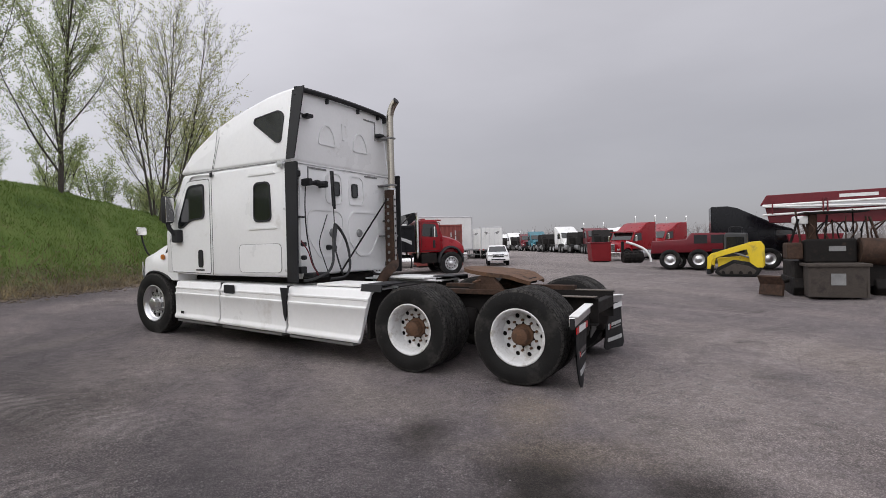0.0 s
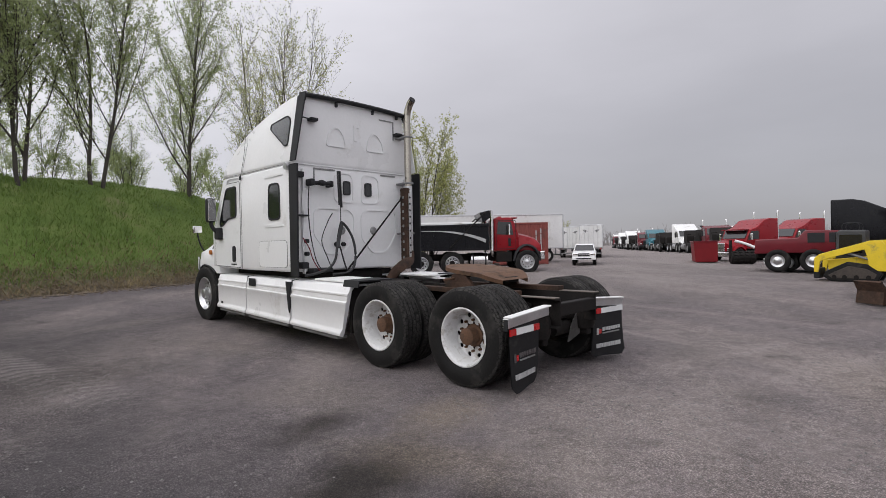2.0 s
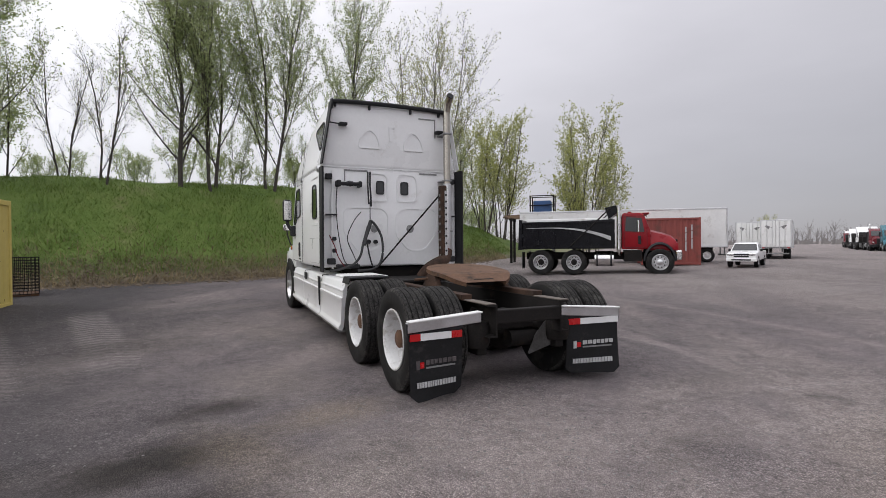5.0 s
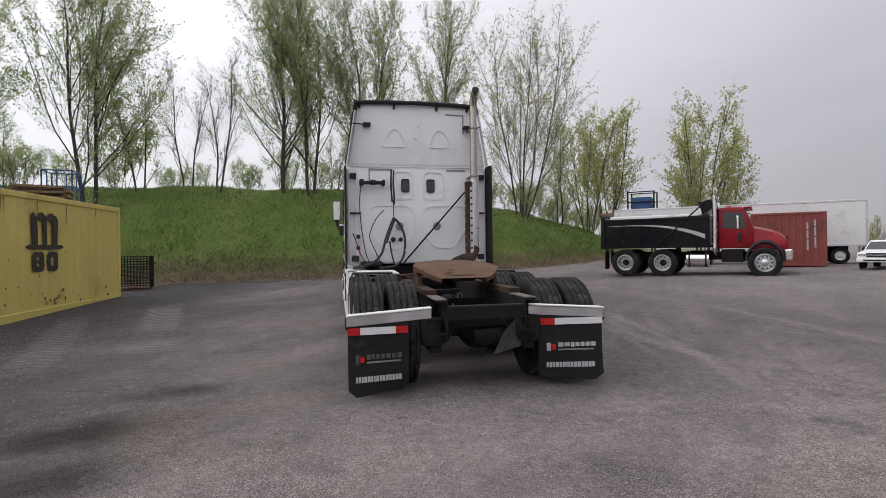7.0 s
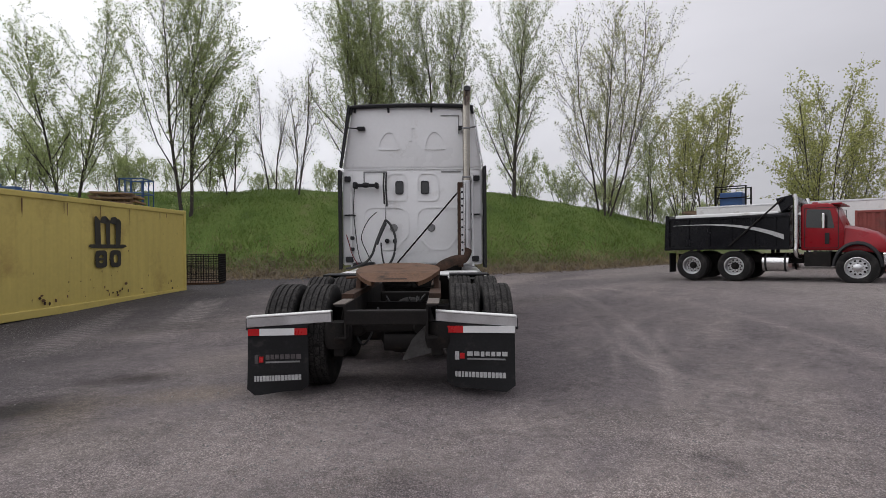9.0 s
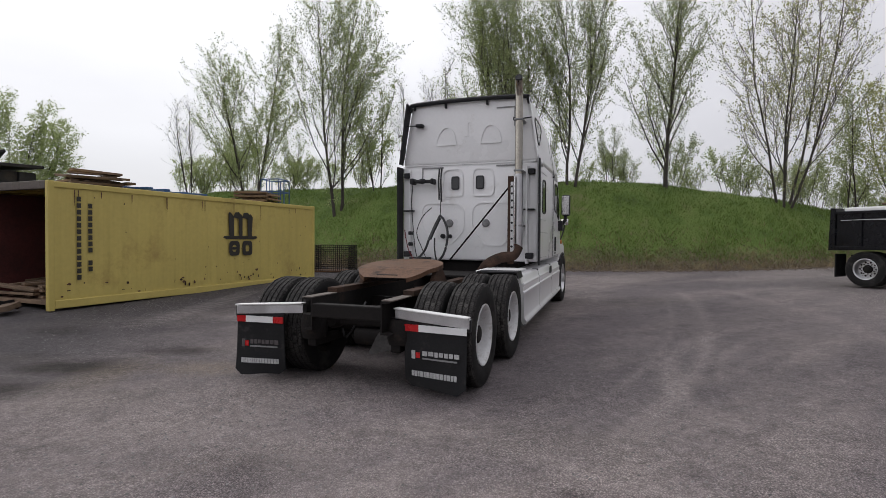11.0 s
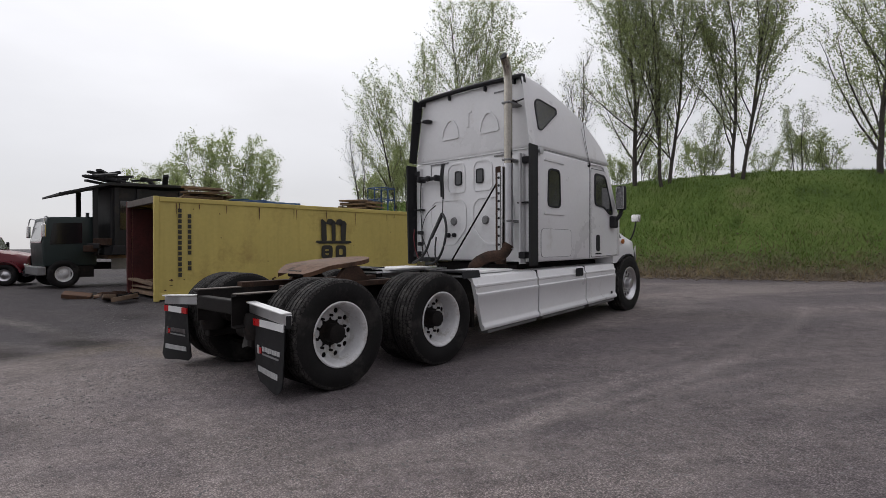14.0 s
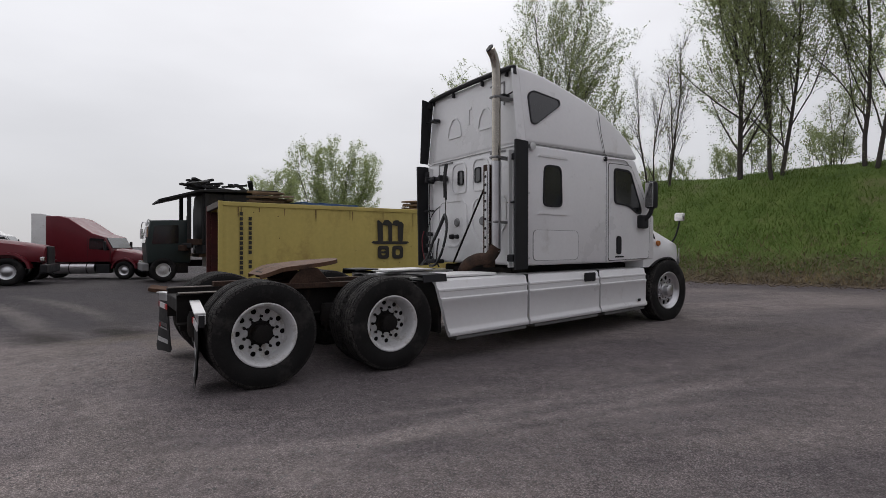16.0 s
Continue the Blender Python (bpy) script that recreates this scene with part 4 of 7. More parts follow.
        # air extenders at the rear edges
        if s < 0:
            part("lower_extender", plate([(3.25, 0.98), (3.41, 0.98), (3.41, 2.67), (3.22, 2.67)], flat, 0.03, 0.02), BLACK_PLASTIC, t, "black rubber air extender")
            part("upper_extender", plate([(3.27, 2.72), (3.40, 2.72), (3.40, 3.70), (3.22, 3.74)], lean, 0.02, 0.01), BLACK_PLASTIC, t)
        else:
            part("lower_extender", plate([(3.22, 1.0), (3.43, 1.0), (3.43, 2.72), (3.22, 2.72)], lambda u, v, d: Vector((1.217 + (3.43 - u) * 0.12 + d, u, v)), 0.025, 0.015), BLACK_PLASTIC, t, "black rubber air extender")
            part("corner_panel", plate([(3.27, 2.74), (3.40, 2.72), (3.40, 3.68), (3.30, 3.70)], lean, 0.012, 0.01), WHITE, t)
        for z in (1.15, 2.0):
            part("rivet", lathe([(0.001, 0.008), (0.014, 0.006), (0.018, 0), (0.001, 0)], 10, False), ALUMINIUM, t, at=pose(side_x + s * 0.001, 3.47, z, 0, 0, 0 if s > 0 else 180))
        part("marker_lamp", lathe([(0.001, 0.05), (0.05, 0.045), (0.055, 0.0), (0.001, 0)], 16, False), ALUMINIUM, t, "round work lamp", smooth=True, at=pose(side_x, 3.50, 2.66, 0, 0, 0 if s > 0 else 180))
        part("turn_lamp", lathe([(0.001, 0.03), (0.04, 0.025), (0.045, 0), (0.001, 0)], 14, False), ORANGE, t, smooth=True, at=pose(s * 1.205, 6.46, 1.36, 0, 0, 0 if s > 0 else 180))
        part("vent", plate([(6.37, 1.42), (6.40, 1.42), (6.40, 1.66), (6.37, 1.68)], lambda u, v, d, s=s: Vector((s * (1.195 - max(0, v - 1.45) * 0.5 + d), u, v)), 0.01, 0.01), BLACK_PLASTIC, t)
        # mirrors
        arm = part("mirror", box((s * 1.36 - 0.09, 6.02, 1.88), (s * 1.36 + 0.09, 6.15, 2.35), 0.05), BLACK_PLASTIC, t, "tall black-backed door mirror", smooth=True)
        part("mirror_glass", box((s * 1.36 - 0.072, 6.012, 1.91), (s * 1.36 + 0.072, 6.022, 2.32), 0.004), CHROME, arm)
        part("mirror_arm", tube(smooth_line([(s * 1.2, 5.98, 1.68), (s * 1.28, 6.0, 1.70), (s * 1.35, 6.06, 1.80), (s * 1.36, 6.09, 1.90)]), 0.035, 8), BLACK_PLASTIC, arm, smooth=True)
        part("mirror_foot", box((s * 1.26 - 0.05, 5.88, 1.58), (s * 1.26 + 0.05, 6.10, 1.78), 0.03), BLACK_PLASTIC, arm)
        hm = part("hood_mirror", box((s * 1.22 - 0.09, 7.10, 1.72), (s * 1.22 + 0.09, 7.18, 1.86), 0.03), CHROME, t, "small chrome hood mirror", smooth=True)
        part("mirror_stalk", tube(smooth_line([(s * 1.22, 7.14, 1.74), (s * 1.2, 7.12, 1.60), (s * 1.15, 7.10, 1.45), (s * 1.10, 7.08, 1.38)]), 0.015, 8), BLACK_PLASTIC, hm, smooth=True)
        # headlamp
        part("headlamp", plate([(7.12, 0.98), (7.36, 0.94), (7.40, 1.12), (7.16, 1.30)], lambda u, v, d, s=s: Vector((s * (1.235 - (u - 7.09) * 0.62 + d), u, v)), 0.012, 0.04), CHROME, t)
        # side skirts in three panels, with ribs and a dark sill
        prof = [(1.205, 0.25), (1.25, 0.262), (1.262, 0.285), (1.258, 0.31), (1.236, 0.335), (1.232, 0.36), (1.236, 0.66), (1.246, 0.675), (1.246, 0.70), (1.228, 0.715), (1.226, 0.78), (1.236, 0.79), (1.236, 0.81), (1.214, 0.83), (1.202, 0.90), (1.185, 0.918), (1.15, 0.925), (0.60, 0.925), (0.60, 0.90), (1.12, 0.90), (1.17, 0.85), (1.185, 0.30)]
        for y0, y1, shear in ((1.96 + 0.2, 3.43, -0.3), (3.47, 4.85, 0.0), (4.88, 6.12, 0.0)):
            sk = part("side_skirt", extrude_profile(prof, y0, y1, s, 1, shear), WHITE, t, "white ribbed side skirt", smooth=True)
            part("sill", box((s * 1.05, y0 + 0.12, 0.205), (s * 1.215, y1, 0.248), 0.012), GREY_STEEL, sk)
        part("skirt_joint", box((s * 1.10, 3.425, 0.26), (s * 1.20, 3.475, 0.93), 0.004), BLACK_PLASTIC, t)
        part("skirt_joint", box((s * 1.10, 4.845, 0.26), (s * 1.20, 4.885, 0.93), 0.004), BLACK_PLASTIC, t)
        part("step_recess", plate([(4.52, 0.76), (4.76, 0.76), (4.76, 0.90), (4.52, 0.90)], lambda u, v, d, s=s: Vector((s * (1.236 + d), u, v)), 0.006, 0.03), BLACK_PLASTIC, t)
        if s < 0:
            part("step_cut", plate([(3.44, 0.50), (3.47, 0.42), (3.50, 0.5), (3.53, 0.72), (3.56, 0.9), (3.40, 0.9), (3.44, 0.72)], lambda u, v, d, s=s: Vector((s * (1.238 + d), u, v)), 0.016), BLACK_PLASTIC, t)
        part("latch", plate([(5.86, 0.34), (5.94, 0.34), (5.94, 0.38), (5.86, 0.38)], lambda u, v, d, s=s: Vector((s * (1.252 + d), u, v)), 0.006, 0.01), BLACK_PLASTIC, t)
        # mud guard stub in front of the drive wheels
        part("mud_guard", extrude_profile([(0.62, 0.985), (1.18, 0.985), (1.205, 0.90), (1.19, 0.90), (1.17, 0.968), (0.62, 0.968)], 1.80, 2.14, s), BLACK_PLASTIC, t)
        part("inner_guard", box((s * 0.62, 2.05, 0.3), (s * 1.14, 2.10, 0.95), 0.01), FRAME_BLACK, t)
        # wheels
        mount_wheel(t, s * 1.03, 6.32, 0.625, s, 0.50, 0.29, 0.06, ALUMINIUM, ALUMINIUM, 10, 0.036, 0.200, 1.0, 0.10, spin=11 * s)
        for y in AXLES:
            mount_wheel(t, s * 1.035, y, 0.498, s, 0.50, 0.28, 0.17, RIM_WHITE, RUST if s < 0 else FRAME_BLACK, 10, 0.026, 0.214, 1.0, 0.13, spin=17 * y)
            mount_wheel(t, s * 0.715, y, 0.498, s, 0.50, 0.28, plain=True)
    rear_wall(t)
    chassis(t)
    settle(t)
    return t


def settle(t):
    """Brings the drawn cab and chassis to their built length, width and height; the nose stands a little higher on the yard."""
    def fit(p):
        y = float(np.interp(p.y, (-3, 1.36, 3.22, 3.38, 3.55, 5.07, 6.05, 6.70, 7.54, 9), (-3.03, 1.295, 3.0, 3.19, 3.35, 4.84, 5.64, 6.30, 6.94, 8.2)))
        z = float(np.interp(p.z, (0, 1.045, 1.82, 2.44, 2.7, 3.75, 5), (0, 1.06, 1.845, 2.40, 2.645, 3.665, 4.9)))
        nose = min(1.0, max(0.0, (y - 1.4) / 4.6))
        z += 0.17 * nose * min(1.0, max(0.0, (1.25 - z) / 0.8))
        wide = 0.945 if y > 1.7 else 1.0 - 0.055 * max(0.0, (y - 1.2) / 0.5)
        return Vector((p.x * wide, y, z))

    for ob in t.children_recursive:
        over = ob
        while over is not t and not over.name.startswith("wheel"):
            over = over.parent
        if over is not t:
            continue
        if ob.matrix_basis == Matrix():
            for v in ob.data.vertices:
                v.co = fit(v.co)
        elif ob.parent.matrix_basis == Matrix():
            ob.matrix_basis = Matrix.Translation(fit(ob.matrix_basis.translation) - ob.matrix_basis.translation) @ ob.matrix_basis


def rear_wall(t):
    def back(u, v, d):
        return Vector((u, REAR - 0.001 - d, v))

    part("rear_seam", plate([(-1.17, 2.69), (1.17, 2.69), (1.17, 2.71), (-1.17, 2.71)], back, 0.012), WHITE, t)
    part("roof_edge", tube(smooth_line([(-1.06, 3.345, 3.62), (-1.035, 3.35, 3.69), (-0.95, 3.35, 3.735), (0, 3.345, 3.755), (0.95, 3.35, 3.735), (1.035, 3.35, 3.69), (1.06, 3.345, 3.62)], 5), 0.036, 8), BLACK_PLASTIC, t, "black rubber roof edge", smooth=True)
    for x in (-0.98, -0.40, 0.34, 0.88):
        part("edge_clip", box((x - 0.018, 3.34, 3.645), (x + 0.018, 3.385, 3.72), 0.008), BLACK_PLASTIC, t)
    for s in (-1, 1):
        tri = [(s * 0.20, 3.02), (s * 0.60, 3.02), (s * 0.56, 3.20), (s * 0.44, 3.34), (s * 0.34, 3.34), (s * 0.24, 3.22)]
        part("pressed_panel", plate(tri, back, 0.012, 0.05, shrink(tri, 0.03)), WHITE, t)
        w = [(s * 0.22 - 0.07, 2.25), (s * 0.22 + 0.07, 2.25), (s * 0.22 + 0.07, 2.49), (s * 0.22 - 0.07, 2.49)]
        glass = part("rear_window", plate(w, back, 0.012, 0.04), DARK_GLASS, t, "small dark rear window")
        part("window_seal", plate(w, back, 0.018, 0.04, shrink(w, 0.02)), BLACK_PLASTIC, glass)
        top = [(s * 0.08, 2.12), (s * 0.42, 2.12), (s * 0.47, 2.2), (s * 0.46, 2.56), (s * 0.38, 2.63), (s * 0.14, 2.63), (s * 0.08, 2.55)]
        part("pressed_panel", plate(top, back, 0.010, 0.06, shrink(top, 0.03)), WHITE, t)
        low = [(s * 0.06, 1.90), (s * 0.16, 2.02), (s * 0.78, 2.02), (s * 0.86, 1.92), (s * 0.86, 1.60), (s * 0.62, 1.30), (s * 0.30, 1.30), (s * 0.06, 1.54)]
        part("pressed_panel", plate(low, back, 0.010, 0.07, shrink(low, 0.035)), WHITE, t)
        part("vent_cap", lathe([(0.001, 0.03), (0.05, 0.028), (0.062, 0.012), (0.066, 0), (0.001, 0)], 20, False), GREY_STEEL, t, "round grey vent cap", smooth=True, at=pose(s * 0.325, REAR, 1.66, 0, 0, -90))
        part("bracket", box((s * 0.80, 3.28, 3.345), (s * 0.93, 3.38, 3.395), 0.012), BLACK_PLASTIC, t)
        part("bracket", tube([(s * 0.90, 3.33, 3.37), (s * 1.10, 3.31, 3.38)], 0.010, 6), BLACK_PLASTIC, t)
        part("hinge", box((s * 1.05, 3.31, 2.48), (s * 1.16, 3.38, 2.57), 0.012), BLACK_PLASTIC, t)
        part("hinge", box((s * 1.02, 3.27, 1.10), (s * 1.14, 3.38, 1.20), 0.015), BLACK_PLASTIC, t)
        part("wall_bar", box((s * 0.98, 3.30, 1.86), (s * 1.16, 3.38, 1.885), 0.006), BLACK_PLASTIC, t)
        part("side_post", box((s * 1.04, 3.33, 1.02), (s * 1.06, 3.38, 2.62), 0.004), WHITE, t)
    part("pressed_panel", plate([(-0.05, 3.16), (0.0, 3.16), (0.0, 3.38), (0.05, 3.38), (0.05, 3.41), (-0.05, 3.41)], back, 0.010), WHITE, t)
    part("pressed_panel", plate([(0.50, 3.60), (0.82, 3.60), (0.82, 3.28), (0.80, 3.28), (0.80, 3.58), (0.50, 3.58)], back, 0.008), GREY_STEEL, t)
    part("pressed_panel", plate([(-0.84, 2.66), (-0.44, 2.66), (-0.44, 2.635), (-0.82, 2.635), (-0.82, 2.46), (-0.84, 2.46)], back, 0.008), GREY_STEEL, t)
    part("pressed_panel", plate([(0.50, 2.66), (0.84, 2.66), (0.84, 2.635), (0.50, 2.635)], back, 0.008), GREY_STEEL, t)
    # hose holder, air lines and the loop
    holder = part("hose_holder", box((-0.95, 3.25, 2.375), (-0.60, 3.33, 2.435), 0.02), BLACK_PLASTIC, t, "black hose holder bar")
    part("holder_block", box((-0.63, 3.24, 2.35), (-0.575, 3.38, 2.455), 0.02), BLACK_PLASTIC, holder)
    part("holder_block", box((-1.0, 3.22, 2.35), (-0.93, 3.36, 2.46), 0.02), BLACK_PLASTIC, holder)
    part("holder_block", lathe([(0.001, 0.05), (0.035, 0.05), (0.045, 0.0), (0.035, -0.05), (0.001, -0.05)], 12, False), BLACK_PLASTIC, holder, at=pose(-0.78, 3.26, 2.405, 0, 0, 0))
    for k, (x, z1) in enumerate(((-0.47, 2.06), (-0.43, 2.02))):
        part("air_line", tube(smooth_line([(x, 3.28, 2.62), (x - 0.01, 3.26, 2.4), (x, 3.26, 2.2), (x + 0.005, 3.26, z1)]), 0.015, 8), HOSE, t, smooth=True)
    part("hanger_chain", tube([(-0.44, 3.27, 2.1), (-0.445, 3.26, 1.78)], 0.007, 6), HOSE, t)
    part("air_line", tube(smooth_line([(-0.445, 3.25, 1.78), (-0.36, 3.23, 1.70), (-0.28, 3.18, 1.52), (-0.28, 3.12, 1.30), (-0.34, 3.08, 1.12), (-0.46, 3.08, 1.02), (-0.70, 3.14, 1.0)]), 0.020, 10), HOSE, t, smooth=True)
    part("air_line", tube(smooth_line([(-0.445, 3.25, 1.78), (-0.52, 3.22, 1.62), (-0.60, 3.16, 1.42), (-0.66, 3.12, 1.24), (-0.78, 3.12, 1.10), (-1.0, 3.18, 1.02), (-1.12, 3.25, 1.0)]), 0.020, 10), HOSE, t, smooth=True)
    part("air_line", tube(smooth_line([(-0.44, 3.24, 1.74), (-0.54, 3.19, 1.52), (-0.58, 3.14, 1.40)]), 0.024, 10), HOSE, t, smooth=True)
    part("air_line", tube(smooth_line([(-0.52, 3.2, 1.42), (-0.50, 3.15, 1.25), (-0.46, 3.12, 1.08), (-0.40, 3.12, 0.99)]), 0.013, 8), HOSE, t, smooth=True)
    part("air_line", tube(smooth_line([(-1.12, 3.28, 1.55), (-1.06, 3.22, 1.40), (-1.0, 3.2, 1.22), (-0.9, 3.18, 1.06)]), 0.008, 8), RED_DARK, t, "thin red air line", smooth=True)
    part("junction_box", box((-1.0, 3.2, 1.03), (-0.64, 3.36, 1.10), 0.02), BLACK_PLASTIC, t)
    part("conduit", tube(smooth_line([(-1.0, 3.35, 2.30), (-1.06, 3.35, 2.22), (-1.06, 3.35, 1.8), (-1.06, 3.35, 1.4), (-1.02, 3.35, 1.15)]), 0.012, 8), WHITE, t, smooth=True)
    part("cable", tube(smooth_line([(-0.98, 3.3, 2.36), (-1.0, 3.3, 2.0), (-0.97, 3.3, 1.6), (-0.9, 3.26, 1.2), (-0.8, 3.2, 1.02)]), 0.008, 6), HOSE, t, smooth=True)
    part("cable", tube(smooth_line([(-0.60, 3.26, 1.92), (-0.75, 3.2, 1.75), (-0.85, 3.2, 1.5), (-0.75, 3.2, 1.25), (-0.66, 3.2, 1.05)]), 0.008, 6), HOSE, t, smooth=True)
    for z in (1.5, 1.32):
        part("coupling", box((-1.06, 3.28, z - 0.03), (-1.0, 3.37, z + 0.03), 0.015), BLACK_PLASTIC, t)
    part("coupling", lathe([(0.001, 0.06), (0.035, 0.055), (0.04, 0), (0.001, 0)], 14, False), BLACK_PLASTIC, t, smooth=True, at=pose(-0.44, REAR, 1.45, 0, 0, -90))
    part("coupling", lathe([(0.001, 0.05), (0.03, 0.045), (0.035, 0), (0.001, 0)], 14, False), BLACK_PLASTIC, t, smooth=True, at=pose(-0.31, REAR, 1.45, 0, 0, -90))
    part("stay_rod", tube([(0.82, 3.16, 2.30), (-0.28, 3.30, 1.06)], 0.014, 8), FRAME_BLACK, t, "thin black diagonal stay", smooth=True)
    # exhaust stack with its guard, tall muffler elbow and support
    stack = part("exhaust_pipe", tube(smooth_line([(0.93, 3.17, 1.25), (0.93, 3.17, 2.2), (0.93, 3.17, 3.2), (0.93, 3.17, 3.60), (0.932, 3.155, 3.73), (0.938, 3.115, 3.84), (0.945, 3.05, 3.92)], 6), 0.062, 20), STACK, t, "tall heat-stained chrome exhaust stack with a turned-out tip", smooth=True)
    part("stack_mouth", lathe([(0.056, 0.0), (0.056, 0.02), (0.001, 0.02), (0.001, 0.0)], 20, False), BLACK_PLASTIC, stack, at=pose(0.9455, 3.044, 3.926, 0, 0, 0) @ Matrix.Rotation(radians(58), 4, "X") @ pose(0, 0, 0, 0, -90, 0))
    for z in (3.30, 2.5, 1.6):
        part("clamp", box((0.86, 3.10, z), (1.00, 3.40, z + 0.03), 0.008), GREY_STEEL, stack)
    guard = bmesh.new()
    add_box(guard, (0.775, 3.06, 1.02), (0.865, 3.22, 2.42), 0.012)
    part("heat_guard", guard, RUST_DARK, t, "dark rusty exhaust guard with a perforated bright strip")
    part("guard_strip", box((0.826, 3.046, 1.12), (0.872, 3.056, 2.32), 0.003), ALUMINIUM, t)
    part("thin_pipe", tube(smooth_line([(0.885, 3.07, 2.42), (0.885, 3.07, 2.0), (0.88, 3.07, 1.5), (0.88, 3.07, 1.15)]), 0.014, 8), CHROME, t, smooth=True)
    part("pipe_sleeve", tube([(0.93, 3.17, 1.24), (0.93, 3.17, 2.46)], 0.072, 20), ALUMINIUM, t, "bright perforated stack sleeve", smooth=True)
    for k in range(10):
        part("guard_hole", lathe([(0.001, 0.004), (0.018, 0.004), (0.018, 0.0), (0.001, 0.0)], 12, False), BLACK_PLASTIC, t, at=pose(0.849, 3.0455, 1.18 + 0.118 * k, 0, 0, -90))
    for k in range(9):
        part("guard_hole", lathe([(0.001, 0.004), (0.024, 0.004), (0.024, 0.0), (0.001, 0.0)], 12, False), GREY_STEEL, t, at=pose(0.7745, 3.14, 1.22 + 0.128 * k, 0, 0, 180))
    part("stack_support", box((1.02, 3.28, 1.02), (1.05, 3.37, 2.62), 0.006), WHITE, t)
    part("exhaust_elbow", tube(smooth_line([(0.35, 3.02, 0.86), (0.48, 2.98, 1.02), (0.68, 3.0, 1.12), (0.86, 3.10, 1.16), (0.93, 3.17, 1.30)], 5), 0.085, 14), RUST_DARK, t, "rust-brown exhaust elbow", smooth=True)


def chassis(t):
    for s in (-1, 1):
        prof = [(0.36, 0.84), (0.46, 0.84), (0.46, 0.83), (0.375, 0.82), (0.375, 0.56), (0.46, 0.55), (0.46, 0.54), (0.36, 0.54)]
        part("frame_rail", extrude_profile([(x, z) for x, z in prof], -0.63, 3.5, s), FRAME_BLACK, t)
        part("fifth_wheel_rail", box((s * 0.37, -0.15, 0.842), (s * 0.49, 1.75, 0.90), 0.006), RUST_DARK, t)
        part("rail_top", box((s * 0.365, -0.62, 0.841), (s * 0.475, -0.16, 0.853), 0.004), RAIL_TOP, t, "worn grey-brown rail top")
        part("air_bag", lathe([(0.001, 0.12), (0.11, 0.12), (0.13, 0.06), (0.13, -0.06), (0.11, -0.12), (0.001, -0.12)], 18, False), FRAME_BLACK, t, smooth=True, at=pose(s * 0.47, -0.42, 0.55, 0, 90, 0))
        part("air_bag", lathe([(0.001, 0.12), (0.11, 0.12), (0.13, 0.06), (0.13, -0.06), (0.11, -0.12), (0.001, -0.12)], 18, False), FRAME_BLACK, t, smooth=True, at=pose(s * 0.47, 0.95, 0.55, 0, 90, 0))
        part("spring_beam", box((s * 0.40, -0.5, 0.36), (s * 0.50, 0.55, 0.44), 0.015), FRAME_BLACK, t)
        part("spring_beam", box((s * 0.40, 0.88, 0.36), (s * 0.50, 1.9, 0.44), 0.015), FRAME_BLACK, t)
        part("deck_plate", box((s * 0.48, 2.25, 0.935), (s * 1.08, 3.05, 0.965), 0.008), WHITE_DULL, t, "worn white deck plate")
        part("shock", tube([(s * 0.42, -0.28, 0.78), (s * 0.52, -0.16, 0.40)], 0.03, 8), FRAME_BLACK, t, smooth=True)
    part("deck_plate", box((-0.36, 2.2, 0.86), (0.36, 3.1, 0.89), 0.008), FRAME_BLACK, t)
    for y, z0, z1 in ((-0.58, 0.66, 0.79), (-0.30, 0.56, 0.66), (0.66, 0.58, 0.74), (1.9, 0.58, 0.74), (2.5, 0.58, 0.74)):
        part("cross_member", box((-0.37, y - 0.05, z0), (0.37, y + 0.05, z1), 0.012), FRAME_BLACK, t)
    for y in (0.0, AXLE_2):
        part("axle", tube([(-0.85, y, 0.51), (0.85, y, 0.51)], 0.085, 14), FRAME_BLACK, t, smooth=True)
        part("differential", lathe([(0.001, 0.22), (0.10, 0.20), (0.20, 0.10), (0.22, 0.0), (0.19, -0.12), (0.10, -0.2), (0.001, -0.22)], 20, False), FRAME_BLACK, t, smooth=True, at=pose(0.08, y, 0.51, 0, 0, 90))
        for s in (-1, 1):
            part("brake_can", lathe([(0.001, 0.11), (0.07, 0.10), (0.085, 0.03), (0.085, -0.06), (0.06, -0.11), (0.001, -0.11)], 16, False), FRAME_BLACK, t, smooth=True, at=pose(s * 0.3, y - 0.28, 0.6, 0, 0, 90))
    part("drive_shaft", tube([(0.05, AXLE_2 + 0.2, 0.55), (0.0, 3.6, 0.66)], 0.055, 12), FRAME_BLACK, t, smooth=True)
    part("drive_shaft", tube([(0.08, 0.15, 0.53), (0.08, AXLE_2 - 0.15, 0.55)], 0.05, 12), FRAME_BLACK, t, smooth=True)
    part("air_tank", tube([(-0.05, -0.30, 0.46), (0.30, -0.30, 0.46)], 0.085, 16), FRAME_BLACK, t, smooth=True)
    for k in range(7):
        a = random.Random(k)
        x0, y0 = a.uniform(-0.3, 0.3), a.uniform(-0.1, 1.6)
        part("air_line", tube(smooth_line([(x0, y0, 0.74), (x0 + a.uniform(-0.2, 0.2), y0 - 0.15, 0.52), (x0 + a.uniform(-0.2, 0.2), y0 - 0.2, 0.4), (x0 + a.uniform(-0.3, 0.3), y0 - 0.05, 0.6)]), 0.011, 6), HOSE, t, smooth=True)
    # fifth wheel: a round sloping plate with a wide V throat and drooping rear horns
    tilt = pose(0, 0.62, 1.055, 6, 0, 0)
    rim = []
